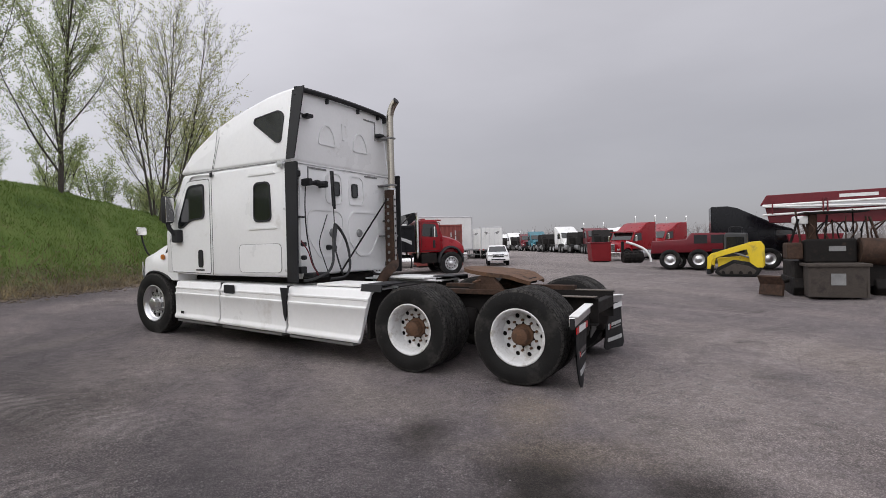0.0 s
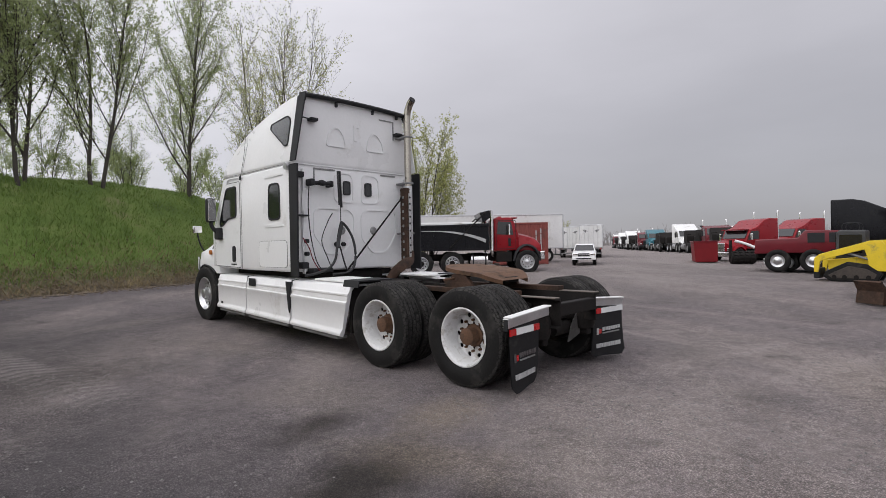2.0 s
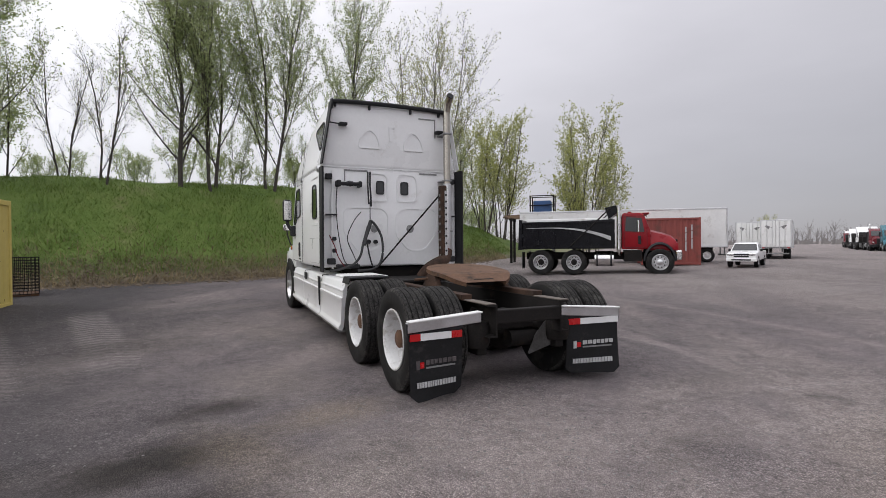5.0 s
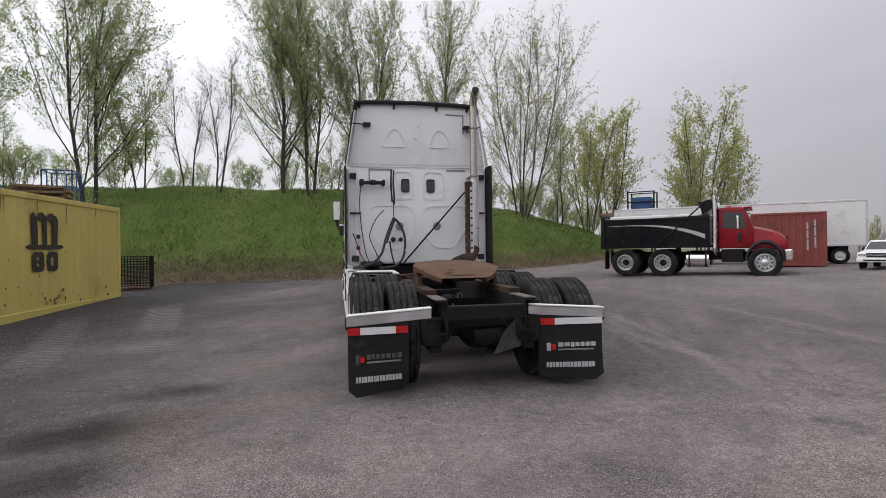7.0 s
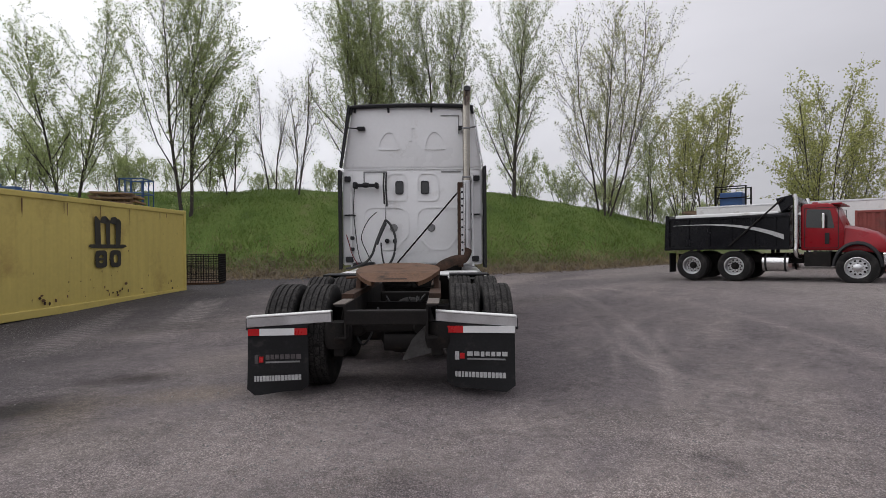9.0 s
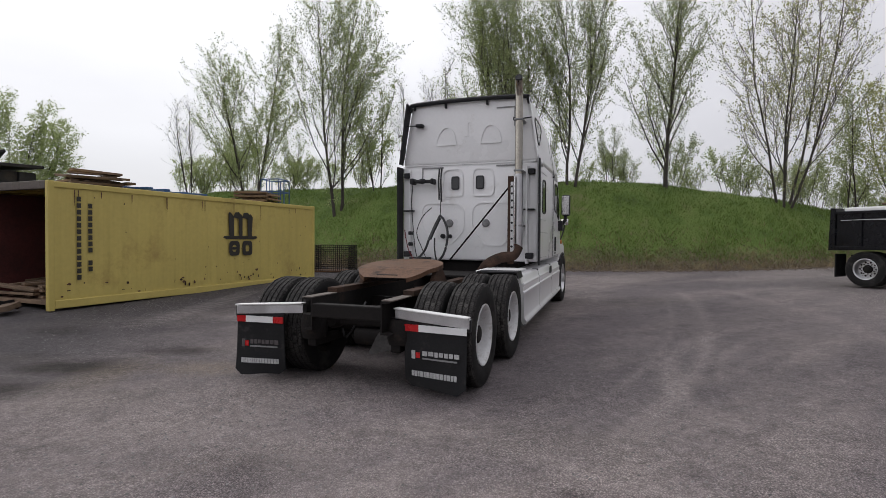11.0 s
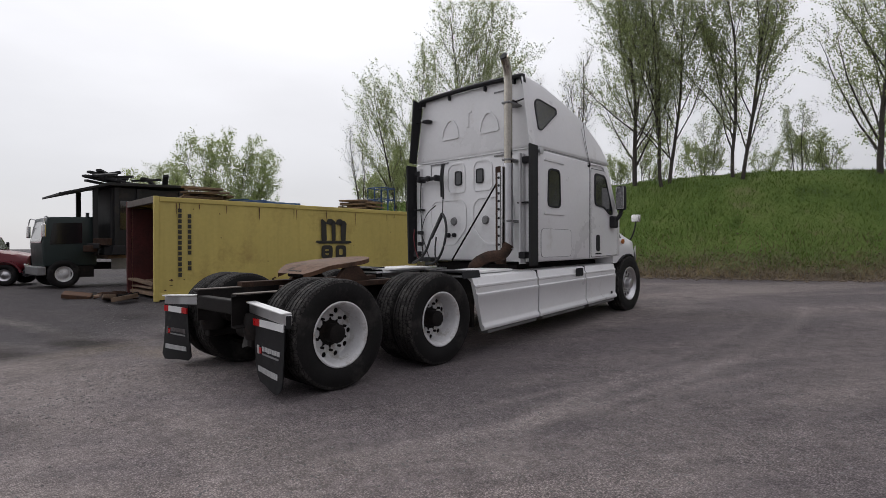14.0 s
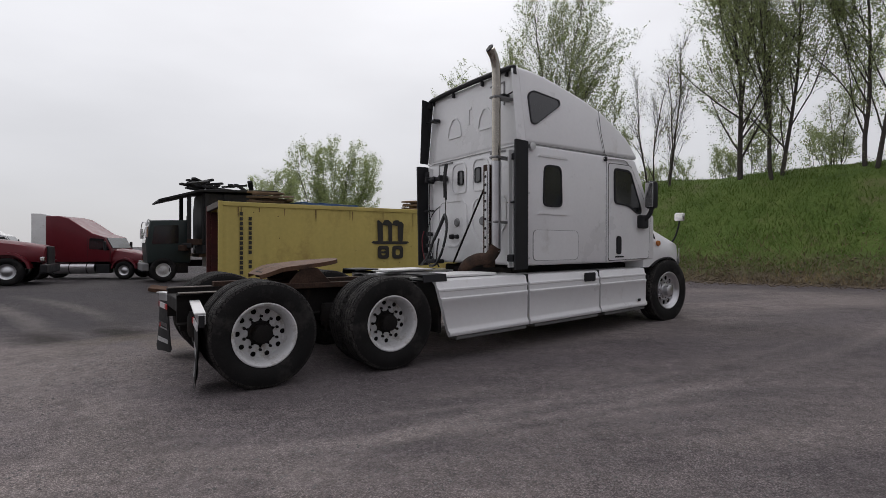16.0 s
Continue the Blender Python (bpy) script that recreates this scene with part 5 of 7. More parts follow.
    for k in range(29):
        a = radians(-58 + 296 * k / 28)
        rim.append((0.47 * math.cos(a), 0.50 * math.sin(a) + (0.06 if math.sin(a) > 0 else 0.0)))
    throat = [(-0.17, -0.24), (-0.06, 0.0), (-0.04, 0.10), (0.04, 0.10), (0.06, 0.0), (0.17, -0.24)]

    def fan(points):
        bm = bmesh.new()
        rows = [[bm.verts.new(tilt @ Vector((u, v, d - (0.30 * (-0.2 - v) if v < -0.2 else 0.0)))) for u, v in points] for d in (0.045, 0.0)]
        n = len(points)
        for i in range(n):
            j = (i + 1) % n
            bm.faces.new((rows[0][i], rows[1][i], rows[1][j], rows[0][j]))
        top_face = bm.faces.new(rows[0])
        under = bm.faces.new(rows[1][::-1])
        bmesh.ops.triangulate(bm, faces=[top_face, under])
        return bm

    fw = part("fifth_wheel", fan(rim + throat), RUST_PLATE, t, "greasy rust-brown fifth wheel plate")
    for s in (-1, 1):
        part("fifth_wheel_stand", outline([(0.45, 0.90), (0.95, 0.90), (0.78, 1.08), (0.60, 1.08)], 0.03, 0, 1, 0.008), RUST_DARK, fw, at=pose(s * 0.43, 0, 0))
    part("lock_bar", box((-0.14, 0.25, 0.95), (0.14, 0.5, 1.02), 0.02, pose(0, 0, 0)), FRAME_BLACK, fw)
    part("release_handle", tube([(-0.1, 0.75, 1.03), (-0.62, 0.78, 1.0)], 0.014, 8), RUST, fw, smooth=True)
    # rear flaps on their swept hangers
    for s, inner, outer in ((-1, (-0.50, -0.54, 0.735), (-1.25, -0.59, 0.695)), (1, (0.44, -0.46, 0.725), (1.18, -0.53, 0.680))):
        inner, outer = Vector(inner), Vector(outer)
        run = outer - inner

        def along(f, drop=0.0, back=0.0, inner=inner, run=run):
            return inner + run * f + Vector((0, -back, -drop))

        def bar(f0, f1, z0, z1, b0, b1):
            bm = bmesh.new()
            rows = [[bm.verts.new(along(f, -z, b)) for b, z in ((b0, z0), (b0, z1), (b1, z1), (b1, z0))] for f in (f0, f1)]
            for k in range(4):
                bm.faces.new((rows[0][k], rows[0][(k + 1) % 4], rows[1][(k + 1) % 4], rows[1][k]))
            bm.faces.new(rows[0])
            bm.faces.new(rows[1][::-1])
            bmesh.ops.bevel(bm, geom=list(bm.edges), offset=0.006, segments=2, profile=0.5, affect="EDGES")
            return bm

        hang = part("flap_hanger", bar(0.0, 1.0, -0.05, 0.035, -0.03, 0.035), ALUMINIUM, t, "bright bent metal flap hanger")
        # white paint on the lip stands for sky reflected in polished metal
        part("hanger_lip", bar(0.0, 0.99, 0.037, 0.052, -0.03, 0.065), WHITE_DULL, hang)
        part("hanger_end", bar(0.985, 1.012, -0.075, 0.03, -0.02, 0.03), BLACK_PLASTIC, hang)
        f0, f1 = (0.28, 0.985) if s < 0 else (0.14, 0.97)
        flap = bmesh.new()
        nx, nz = 8, 8
        for d in (0.0, 0.012):
            grid = []
            for j in range(nz + 1):
                row = []
                for i in range(nx + 1):
                    q = along(f0 + (f1 - f0) * i / nx, 0, 0.02 + d)
                    low = 1 - j / nz
                    row.append(flap.verts.new((q.x, q.y + 0.035 * low ** 2 * math.sin(2 + 3 * i / nx), 0.065 + 0.012 * math.sin(5 * i / nx) + 0.06 * max(0.0, abs(2 * i / nx - 1) - 0.74) / 0.26 * low ** 8 + (q.z - 0.105) * j / nz)))
                grid.append(row)
            for j in range(nz):
                for i in range(nx):
                    flap.faces.new((grid[j][i], grid[j][i + 1], grid[j + 1][i + 1], grid[j + 1][i]))
        f = part("mud_flap", flap, FLAP, t, "black rubber mud flap with worn white print", smooth=True)

        def print_at(u0, u1, z0, z1, depth):
            """A strip on the flap: u runs from its west to its east edge, z is the height over the ground."""
            bm = bmesh.new()
            ends = []
            for u in (u0, u1):
                g = f0 + (f1 - f0) * (u if s > 0 else 1 - u)
                q = along(g, 0, 0.0)
                ends.append((q, math.sin(2 + 3 * (g - f0) / (f1 - f0))))
            back, front = [], []
            for dpt, lst in ((0.034, back), (0.034 + depth, front)):
                for (q, wave), z in ((ends[0], z0), (ends[1], z0), (ends[1], z1), (ends[0], z1)):
                    low = max(0.0, 1 - (z - 0.065) / 0.58)
                    lst.append(bm.verts.new((q.x, q.y - dpt + 0.035 * low ** 2 * wave, z)))
            bm.faces.new(front)
            bm.faces.new(back[::-1])
            for k in range(4):
                bm.faces.new((front[k], back[k], back[(k + 1) % 4], front[(k + 1) % 4]))
            return bm

        tape = [("red_reflector", LAMP_RED, 0.01, 0.2), ("white_reflector", TAPE_WHITE, 0.2, 0.78), ("red_reflector", LAMP_RED, 0.78, 0.99)] if s < 0 else [("red_reflector", LAMP_RED, 0.0, 0.24), ("white_reflector", TAPE_WHITE, 0.24, 1.0)]
        for nm, mt, a, b in tape:
            part(nm, print_at(a, b, 0.575, 0.635, 0.012), mt, f)
        r = random.Random(50 + s)
        worn = PRINT_WHITE if s > 0 else PRINT_WORN
        u = 0.12
        while u < 0.84:
            w = r.uniform(0.04, 0.065)
            part("print_bar", print_at(u, u + w - 0.012, 0.175, 0.222, 0.006), PRINT_WHITE, f)
            u += w
        u = 0.30
        while u < 0.84:
            w = r.uniform(0.07, 0.10)
            part("print_bar", print_at(u, u + w - 0.02, 0.36 + r.uniform(0, 0.01), 0.405, 0.006), worn, f)
            u += w
        part("print_bar", print_at(0.30, 0.86, 0.332, 0.346, 0.006), GREY_STEEL, f)
        part("print_mark", print_at(0.12, 0.18, 0.33, 0.405, 0.006), worn, f)
        part("print_mark", print_at(0.19, 0.26, 0.34, 0.39, 0.006), LAMP_RED, f)
    # a torn inner guard hanging behind the axle
    part("inner_flap", plate([(0.12, 0.30), (0.50, 0.40), (0.52, 0.66), (0.40, 0.68), (0.22, 0.50)], lambda u, v, d: Vector((u, -0.40 - d, v)), 0.01, 0.03), GREY_DULL, t, "bent dark grey inner guard")


highway_tractor()

# ---- yellow container ----
def sized(k):
    return Matrix.Diagonal((k, k, k, 1))


LINING = material("rusty_red_lining", (0.085, 0.022, 0.02), 0.8, 0, 0.3, 2, 20, 0.2)
def shipping_container(name, at, length, mat, label, ribs, open_end=False, height=2.59, width=2.44, deep=0.036):
    """A corrugated container lying along its own y axis from 0 to length; x from 0 (the near side) to -width."""
    c = thing(name, label, "container", at)

    def corrugated(x, out):
        bm = bmesh.new()
        pitch = 0.28
        n = int(length / pitch)
        line = []
        for k in range(n):
            y = 0.08 + (length - 0.16) * k / n
            p = (length - 0.16) / n
            line += [(x, y), (x, y + p * 0.3), (x - out * deep, y + p * 0.5), (x - out * deep, y + p * 0.8)]
        line.append((x, length - 0.08))
        lo = [bm.verts.new((a, b, 0.16)) for a, b in line]
        hi = [bm.verts.new((a, b, height - 0.1)) for a, b in line]
        for i in range(len(line) - 1):
            bm.faces.new((lo[i], lo[i + 1], hi[i + 1], hi[i]))
        return bm

    part("side_wall", corrugated(-0.02, 1), mat, c, "corrugated steel side wall")
    part("side_wall", corrugated(-width + 0.02, -1), mat, c)
    for x0, x1 in ((-0.09, 0.0), (-width, -width + 0.09)):
        for y0, y1 in ((0.0, 0.1), (length - 0.1, length)):
            part("corner_post", box((x0, y0, 0.0), (x1, y1, height), 0.012), LINING if open_end and y0 == 0.0 and x0 < -1.0 else mat, c)
        part("top_rail", box((x0, 0.1, height - 0.11), (x1, length - 0.1, height - 0.01), 0.01), mat, c)
        part("bottom_rail", box((x0, 0.1, 0.03), (x1, length - 0.1, 0.17), 0.01), mat, c)
    part("roof_panel", box((-width + 0.09, 0.05, height - 0.05), (-0.09, length - 0.05, height - 0.02), 0.0), mat, c)
    part("end_wall", box((-width + 0.09, length - 0.06, 0.1), (-0.09, length - 0.02, height - 0.05), 0.0), mat, c)
    part("floor_panel", box((-width + 0.09, 0.05, 0.1), (-0.09, length - 0.06, 0.16), 0.0), WOOD_OLD, c)
    part("end_header", box((-width + 0.09, 0.0, height - 0.14), (-0.09, 0.1, height), 0.01), RAIL_TOP if open_end else mat, c, "worn grey end beam" if open_end else "")
    if open_end:
        for x in (-0.13, -width + 0.1):
            part("lining", box((x, 0.1, 0.165), (x + 0.03, length * 0.6, height - 0.15), 0.004), LINING, c, "dark red-brown inner lining")
        part("open_door", box((-width - 0.06, 0.05, 0.15), (-width - 0.01, width * 0.48, height - 0.12), 0.01), RED_DARK, c, "dark red container door folded back along the side")
    else:
        part("end_door", box((-width + 0.09, 0.02, 0.1), (-0.09, 0.06, height - 0.1), 0.0), mat, c)
    return c


CONT_A, CONT_B = Vector((-6.60, 1.03, 0)), Vector((-6.24, 8.27, 0))
CONT_H = 2.19
CONT_LEN = (CONT_B - CONT_A).length
CONT_TURN = math.degrees(math.atan2(-(CONT_B - CONT_A).x, (CONT_B - CONT_A).y))
CONT_AT = pose(CONT_A.x, CONT_A.y, 0.175, 0, 0, CONT_TURN)
yellow_container = shipping_container("yellow_container", CONT_AT, CONT_LEN, CONTAINER_YELLOW, "faded yellow shipping container with rust streaks and an open end", True, True, height=CONT_H, width=2.1, deep=0.009)


# ---- red and black dump truck ----
def dump_truck(at):
    """Faces its own +y; the rear axle at y = 0."""
    t = thing("dump_truck", "parked dump truck with a red cab and a black tipping box", "truck", at)
    fa, a2 = 5.15, 1.37
    for s in (-1, 1):
        for y in (0.0, a2):
            mount_wheel(t, s * 1.05, y, 0.52, s, 0.52, 0.29, 0.16, ALUMINIUM, FRAME_BLACK, 10, 0.03, 0.2)
            mount_wheel(t, s * 0.72, y, 0.52, s, 0.52, 0.29, plain=True)
        mount_wheel(t, s * 1.04, 3.2 + (fa - 3.2) * 0.77, 0.53, s, 0.53, 0.36, 0.07, ALUMINIUM, ALUMINIUM, 10, 0.03, 0.2)
        part("frame_rail", box((s * 0.36, -0.7, 0.62), (s * 0.46, 5.6, 0.92), 0.01), FRAME_BLACK, t)
        part("fuel_tank", tube([(s * 0.85, 2.2, 0.66), (s * 0.85, 2.95, 0.66)], 0.30, 20), CHROME, t, "polished round fuel tank", smooth=True)
        for y in (2.3, 2.85):
            part("tank_strap", tube([(s * 0.85, y - 0.03, 0.66), (s * 0.85, y + 0.03, 0.66)], 0.306, 20), BLACK_PLASTIC, t)
        part("exhaust_pipe", tube(smooth_line([(s * 0.6, 3.3, 0.85), (s * 0.95, 3.2, 0.86), (s * 1.12, 3.15, 1.0), (s * 1.12, 3.15, 1.3), (s * 1.12, 3.15, 2.55), (s * 1.13, 3.10, 2.85)], 5), 0.075, 14), CHROME, t, smooth=True)
        part("mud_flap", box((s * 0.6, -0.78, 0.25), (s * 1.2, -0.75, 0.95), 0.004), FLAP, t)
        part("door_mirror", box((s * 1.30 - 0.06, 4.05, 1.72), (s * 1.30 + 0.06, 4.15, 2.2), 0.03), CHROME, t)
    # tipping box: floor, sloping sides, ribs, tailgate, cab shield
    body = [(-0.75, 1.15), (3.0, 1.15), (3.0, 2.28), (-0.75, 2.18)]
    part("tipping_box", outline(body, 1.22, 0, 2, 0.03), BLACK_PAINT, t, "black steel tipping box with a white swoosh")
    part("tailgate", outline([(-0.95, 1.05), (-0.76, 1.05), (-0.76, 2.32), (-0.90, 2.34)], 1.24, 0, 2, 0.02), BLACK_PAINT, t)
    for s in (-1, 1):
        for y in (-0.1, 0.6, 1.3, 2.0, 2.6):
            part("box_rib", box((s * 1.22, y - 0.04, 1.2), (s * 1.27, y + 0.04, 2.2), 0.01), BLACK_PAINT, t)
        part("top_rail", box((s * 1.2, -0.75, 2.14), (s * 1.28, 3.0, 2.22), 0.01), BLACK_PAINT, t)
        part("floor_rail", box((s * 1.18, -0.78, 1.08), (s * 1.27, 3.0, 1.18), 0.01), BLACK_PAINT, t)
        upper = [(-0.6 + 3.45 * k / 14, 1.955 + 0.05 * math.sin(2.2 * k / 14) - 0.42 * (k / 14) ** 3.2) for k in range(15)]
        lower = [(u, v - 0.015 - 0.15 * (k / 14) ** 1.8) for k, (u, v) in enumerate(upper)]
        part("swoosh", plate(upper + lower[::-1], lambda u, v, d, s=s: Vector((s * (1.274 + d), u, v)), 0.004), PRINT_WHITE, t, "white swoosh stripe")
        part("hoist_bar", tube([(s * 1.29, 1.25, 1.2), (s * 1.29, 2.85, 2.75)], 0.028, 8), FRAME_BLACK, t)
    part("cab_shield", outline([(2.75, 2.28), (3.2, 2.62), (3.05, 2.85), (2.6, 2.75), (2.7, 2.5)], 1.15, 0, 2, 0.02), BLACK_PAINT, t)
    part("tarp", box((-1.1, -0.6, 2.20), (1.1, 2.7, 2.34), 0.04), WHITE_DULL, t, "pale rolled tarp")
    # cab
    part("cab", outline([(3.28, 1.05), (4.72, 1.05), (4.72, 1.78), (4.40, 2.45), (4.2, 2.53), (3.4, 2.53), (3.28, 2.45)], 1.0, 0, 4, 0.05), RED_PAINT, t, "glossy red cab", smooth=True)
    part("sun_visor", box((-0.95, 4.3, 2.48), (0.95, 4.66, 2.53), 0.02), RED_PAINT, t)
    part("roof_lamp_bar", box((-0.6, 3.6, 2.53), (0.6, 3.8, 2.60), 0.02), RED_PAINT, t)
    for s in (-1, 1):
        part("window", plate([(3.45, 1.78), (4.42, 1.74), (4.28, 2.32), (3.50, 2.36)], lambda u, v, d, s=s: Vector((s * (1.001 + d), u, v)), 0.008, 0.06), DARK_GLASS, t)
        part("door_edge", plate([(3.4, 1.12), (4.55, 1.12), (4.55, 2.4), (3.4, 2.4)], lambda u, v, d, s=s: Vector((s * (1.001 + d), u, v)), 0.004, 0.06, [(3.42, 1.14), (4.53, 1.14), (4.53, 2.38), (3.42, 2.38)]), BLACK_PLASTIC, t)
        part("handle", box((s * 1.0, 4.1, 1.25), (s * 1.03, 4.25, 1.6), 0.02), BLACK_PLASTIC, t)
        part("cab_step", box((s * 0.6, 3.4, 0.55), (s * 1.05, 4.3, 1.0), 0.02), FRAME_BLACK, t)
    sections = []
    for y, zt, w in ((4.6, 1.86, 1.0), (4.9, 1.82, 1.02), (5.3, 1.74, 1.04), (5.7, 1.62, 1.02), (5.95, 1.48, 0.98), (6.05, 1.25, 0.92)):
        sections.append((y, [(0, zt), (0.6, zt - 0.02), (0.82, zt - 0.10), (w - 0.05, 1.30), (w, 1.12), (w - 0.02, 1.0), (0.5, 0.98)]))
    part("hood", half_loft(sections), RED_PAINT, t, "glossy red hood", smooth=True)
    for s in (-1, 1):
        arch = bmesh.new()
        rows = []
        for k in range(13):
            a = math.pi * (0.02 + 0.96 * k / 12)
            y, z = fa + 0.70 * math.cos(a), 0.53 + 0.70 * math.sin(a)
            rows.append([arch.verts.new((s * x, fa + (0.70 + g) * math.cos(a), 0.53 + (0.70 + g) * math.sin(a))) for x, g in ((0.75, 0), (1.22, 0), (1.24, 0.03), (1.2, 0.10), (0.75, 0.11))])
        for u, v in zip(rows, rows[1:]):
            for i in range(5):
                arch.faces.new((u[i], u[(i + 1) % 5], v[(i + 1) % 5], v[i]))
        part("fender", arch, BLACK_PLASTIC, t, "black wheel arch", smooth=True)
    part("bumper", box((-1.18, 5.9, 0.62), (1.18, 6.2, 1.0), 0.05), CHROME, t, "bright front bumper")
    part("grille", box((-0.5, 6.03, 1.0), (0.5, 6.07, 1.45), 0.02), BLACK_PLASTIC, t)
    # the cab and hood are short
    for ob in t.children:
        if ob.type == "MESH" and not ob.name.startswith("wheel"):
            for v in ob.data.vertices:
                if v.co.y > 3.2:
                    v.co.y = 3.2 + (v.co.y - 3.2) * 0.77
    return t


dump_truck(on_yard(8.3, 10.45, -133.3, 0.80))

# ---- other vehicles and machines in the yard ----
FAR_MESH = {}


def simple_wheel(parent, x, y, r=0.5, width=0.3, rim=None, z=None):
    """A plainer wheel for vehicles further off: tyre with a dished rim and hub."""
    key = (round(r, 2), round(width, 2))
    if key not in FAR_MESH:
        h = width / 2
        a = lathe([(r * 0.56, -h * 0.8), (r * 0.8, -h), (r * 0.95, -h * 0.9), (r, -h * 0.7), (r, h * 0.7), (r * 0.95, h * 0.9), (r * 0.8, h), (r * 0.56, h * 0.8)], 28)
        b = lathe([(r * 0.57, h * 0.8), (r * 0.52, h * 0.75), (r * 0.47, h * 0.35), (r * 0.3, h * 0.35), (r * 0.24, h * 0.7), (0.001, h * 0.72)], 24, False)
        ta, tb = bpy.data.meshes.new("tyre"), bpy.data.meshes.new("wheel")
        for bm, me, mt in ((a, ta, RUBBER), (b, tb, None)):
            bmesh.ops.recalc_face_normals(bm, faces=bm.faces)
            bm.to_mesh(me)
            bm.free()
            me.shade_smooth()
            if mt:
                me.materials.append(mt)
        FAR_MESH[key] = (ta, tb, {})
    ta, tb, by_mat = FAR_MESH[key]
    m = rim or ALUMINIUM
    if m.name not in by_mat:
        c = tb.copy()
        c.materials.append(m)
        by_mat[m.name] = c
    w = new("wheel", by_mat[m.name])
    w.parent = parent
    w.matrix_basis = pose(x, y, r if z is None else z, 0, 0, 0 if x > 0 else 180)
    t = new("tyre", ta)
    t.parent = w
    return w


def semi_tractor(name, label, at, paint, sleeper=2.2, top=3.4, hood=1.6, stacks=True, chrome=True, tanks=True, roof_slope=0.5, group="", rim=None, visor=False, blank=False):
    """A long-nosed road tractor facing its own +y; its rear axle stands at y = 0."""
    t = thing(name, label, "truck", at, group)
    back = 1.9
    door = back + sleeper
    front = door + 1.25
    nose = front + hood
    body = [(back, 0.95), (front, 0.95), (front, 1.65), (front - 0.35, 2.35), (door + 0.25, 2.55), (door - roof_slope, top - 0.12), (door - roof_slope - 0.5, top), (back, top)]
    part("cab", outline(body, 1.15, 0, 4, 0.06), paint, t, smooth=True)
    sec = []
    for k in range(6):
        f = k / 5
        y, zt, w = front - 0.1 + (hood + 0.1) * f, 1.72 - 0.28 * f ** 1.5, 1.0 - 0.1 * f
        sec.append((y, [(0, zt), (0.6, zt - 0.02), (0.82, zt - 0.12), (w, 1.22), (w + 0.05, 1.05), (w, 0.85), (0.5, 0.8)]))
    part("hood", half_loft(sec), paint, t, smooth=True)
    part("grille", box((-0.55, nose - 0.02, 0.75), (0.55, nose + 0.05, 1.42), 0.03), CHROME if chrome else BLACK_PLASTIC, t)
    part("bumper", box((-1.15, nose - 0.1, 0.42), (1.15, nose + 0.12, 0.75), 0.05), CHROME if chrome else BLACK_PLASTIC, t)
    part("windscreen", outline([(front - 0.02, 1.72), (front + 0.02, 1.74), (front - 0.30, 2.32), (front - 0.34, 2.30)], 0.98, 0, 3, 0.01), DARK_GLASS, t)
    if visor:
        part("sun_visor", box((-1.05, front - 0.35, 2.36), (1.05, front + 0.05, 2.42), 0.02), paint, t)
    axle = front + hood * 0.45
    for s in (-1, 1):
        part("window", plate([(door + 0.1, 1.68), (front - 0.08, 1.62), (front - 0.40, 2.25), (door + 0.12, 2.28)], lambda u, v, d, s=s: Vector((s * (1.152 + d), u, v)), 0.01, 0.07), DARK_GLASS, t)
        part("door_gap", plate([(door + 0.02, 1.0), (front - 0.03, 1.0), (front - 0.03, 1.6), (front - 0.36, 2.33), (door + 0.02, 2.36)], lambda u, v, d, s=s: Vector((s * (1.151 + d), u, v)), 0.004, 0.05, [(door + 0.04, 1.02), (front - 0.05, 1.02), (front - 0.05, 1.59), (front - 0.37, 2.31), (door + 0.04, 2.34)]), BLACK_PLASTIC, t)
        part("mirror", box((s * 1.38 - 0.08, front - 0.25, 1.6), (s * 1.38 + 0.08, front - 0.15, 2.1), 0.03), CHROME if chrome else BLACK_PLASTIC, t)
        part("mirror_arm", tube([(s * 1.14, front - 0.2, 2.0), (s * 1.36, front - 0.2, 2.0)], 0.015, 6), BLACK_PLASTIC, t)
        if tanks:
            part("fuel_tank", tube([(s * 0.88, back + 0.1, 0.62), (s * 0.88, door + 0.35, 0.62)], 0.32, 16), ALUMINIUM, t, "dull metal fuel tank", smooth=True)
            for k in range(3):
                y = back + 0.3 + (door - back) * k / 2.4
                part("tank_strap", tube([(s * 0.88, y, 0.62), (s * 0.88, y + 0.05, 0.62)], 0.325, 16), BLACK_PLASTIC, t)
        part("step", box((s * 0.75, door + 0.45, 0.35), (s * 1.12, front - 0.1, 0.85), 0.02), BLACK_PLASTIC, t)
        arch = bmesh.new()
        rows = []
        for k in range(9):
            a = math.pi * (0.05 + 0.9 * k / 8)
            rows.append([arch.verts.new((s * x, axle + (0.62 + g) * math.cos(a), 0.5 + (0.62 + g) * math.sin(a))) for x, g in ((0.7, 0), (1.18, 0), (1.16, 0.08), (0.7, 0.08))])
        for u, v in zip(rows, rows[1:]):
            for i in range(4):
                arch.faces.new((u[i], u[(i + 1) % 4], v[(i + 1) % 4], v[i]))
        part("fender", arch, paint, t, smooth=True)
        part("headlamp", box((s * 0.86 - 0.14, nose - 0.12, 0.86), (s * 0.86 + 0.14, nose + 0.02, 1.04), 0.04), CHROME, t)
        simple_wheel(t, s * 1.03, axle, 0.5, 0.3, rim)
        for y in (0.0, 1.32):
            simple_wheel(t, s * 1.03, y, 0.5, 0.3, rim)
            simple_wheel(t, s * 0.70, y, 0.5, 0.3, rim)
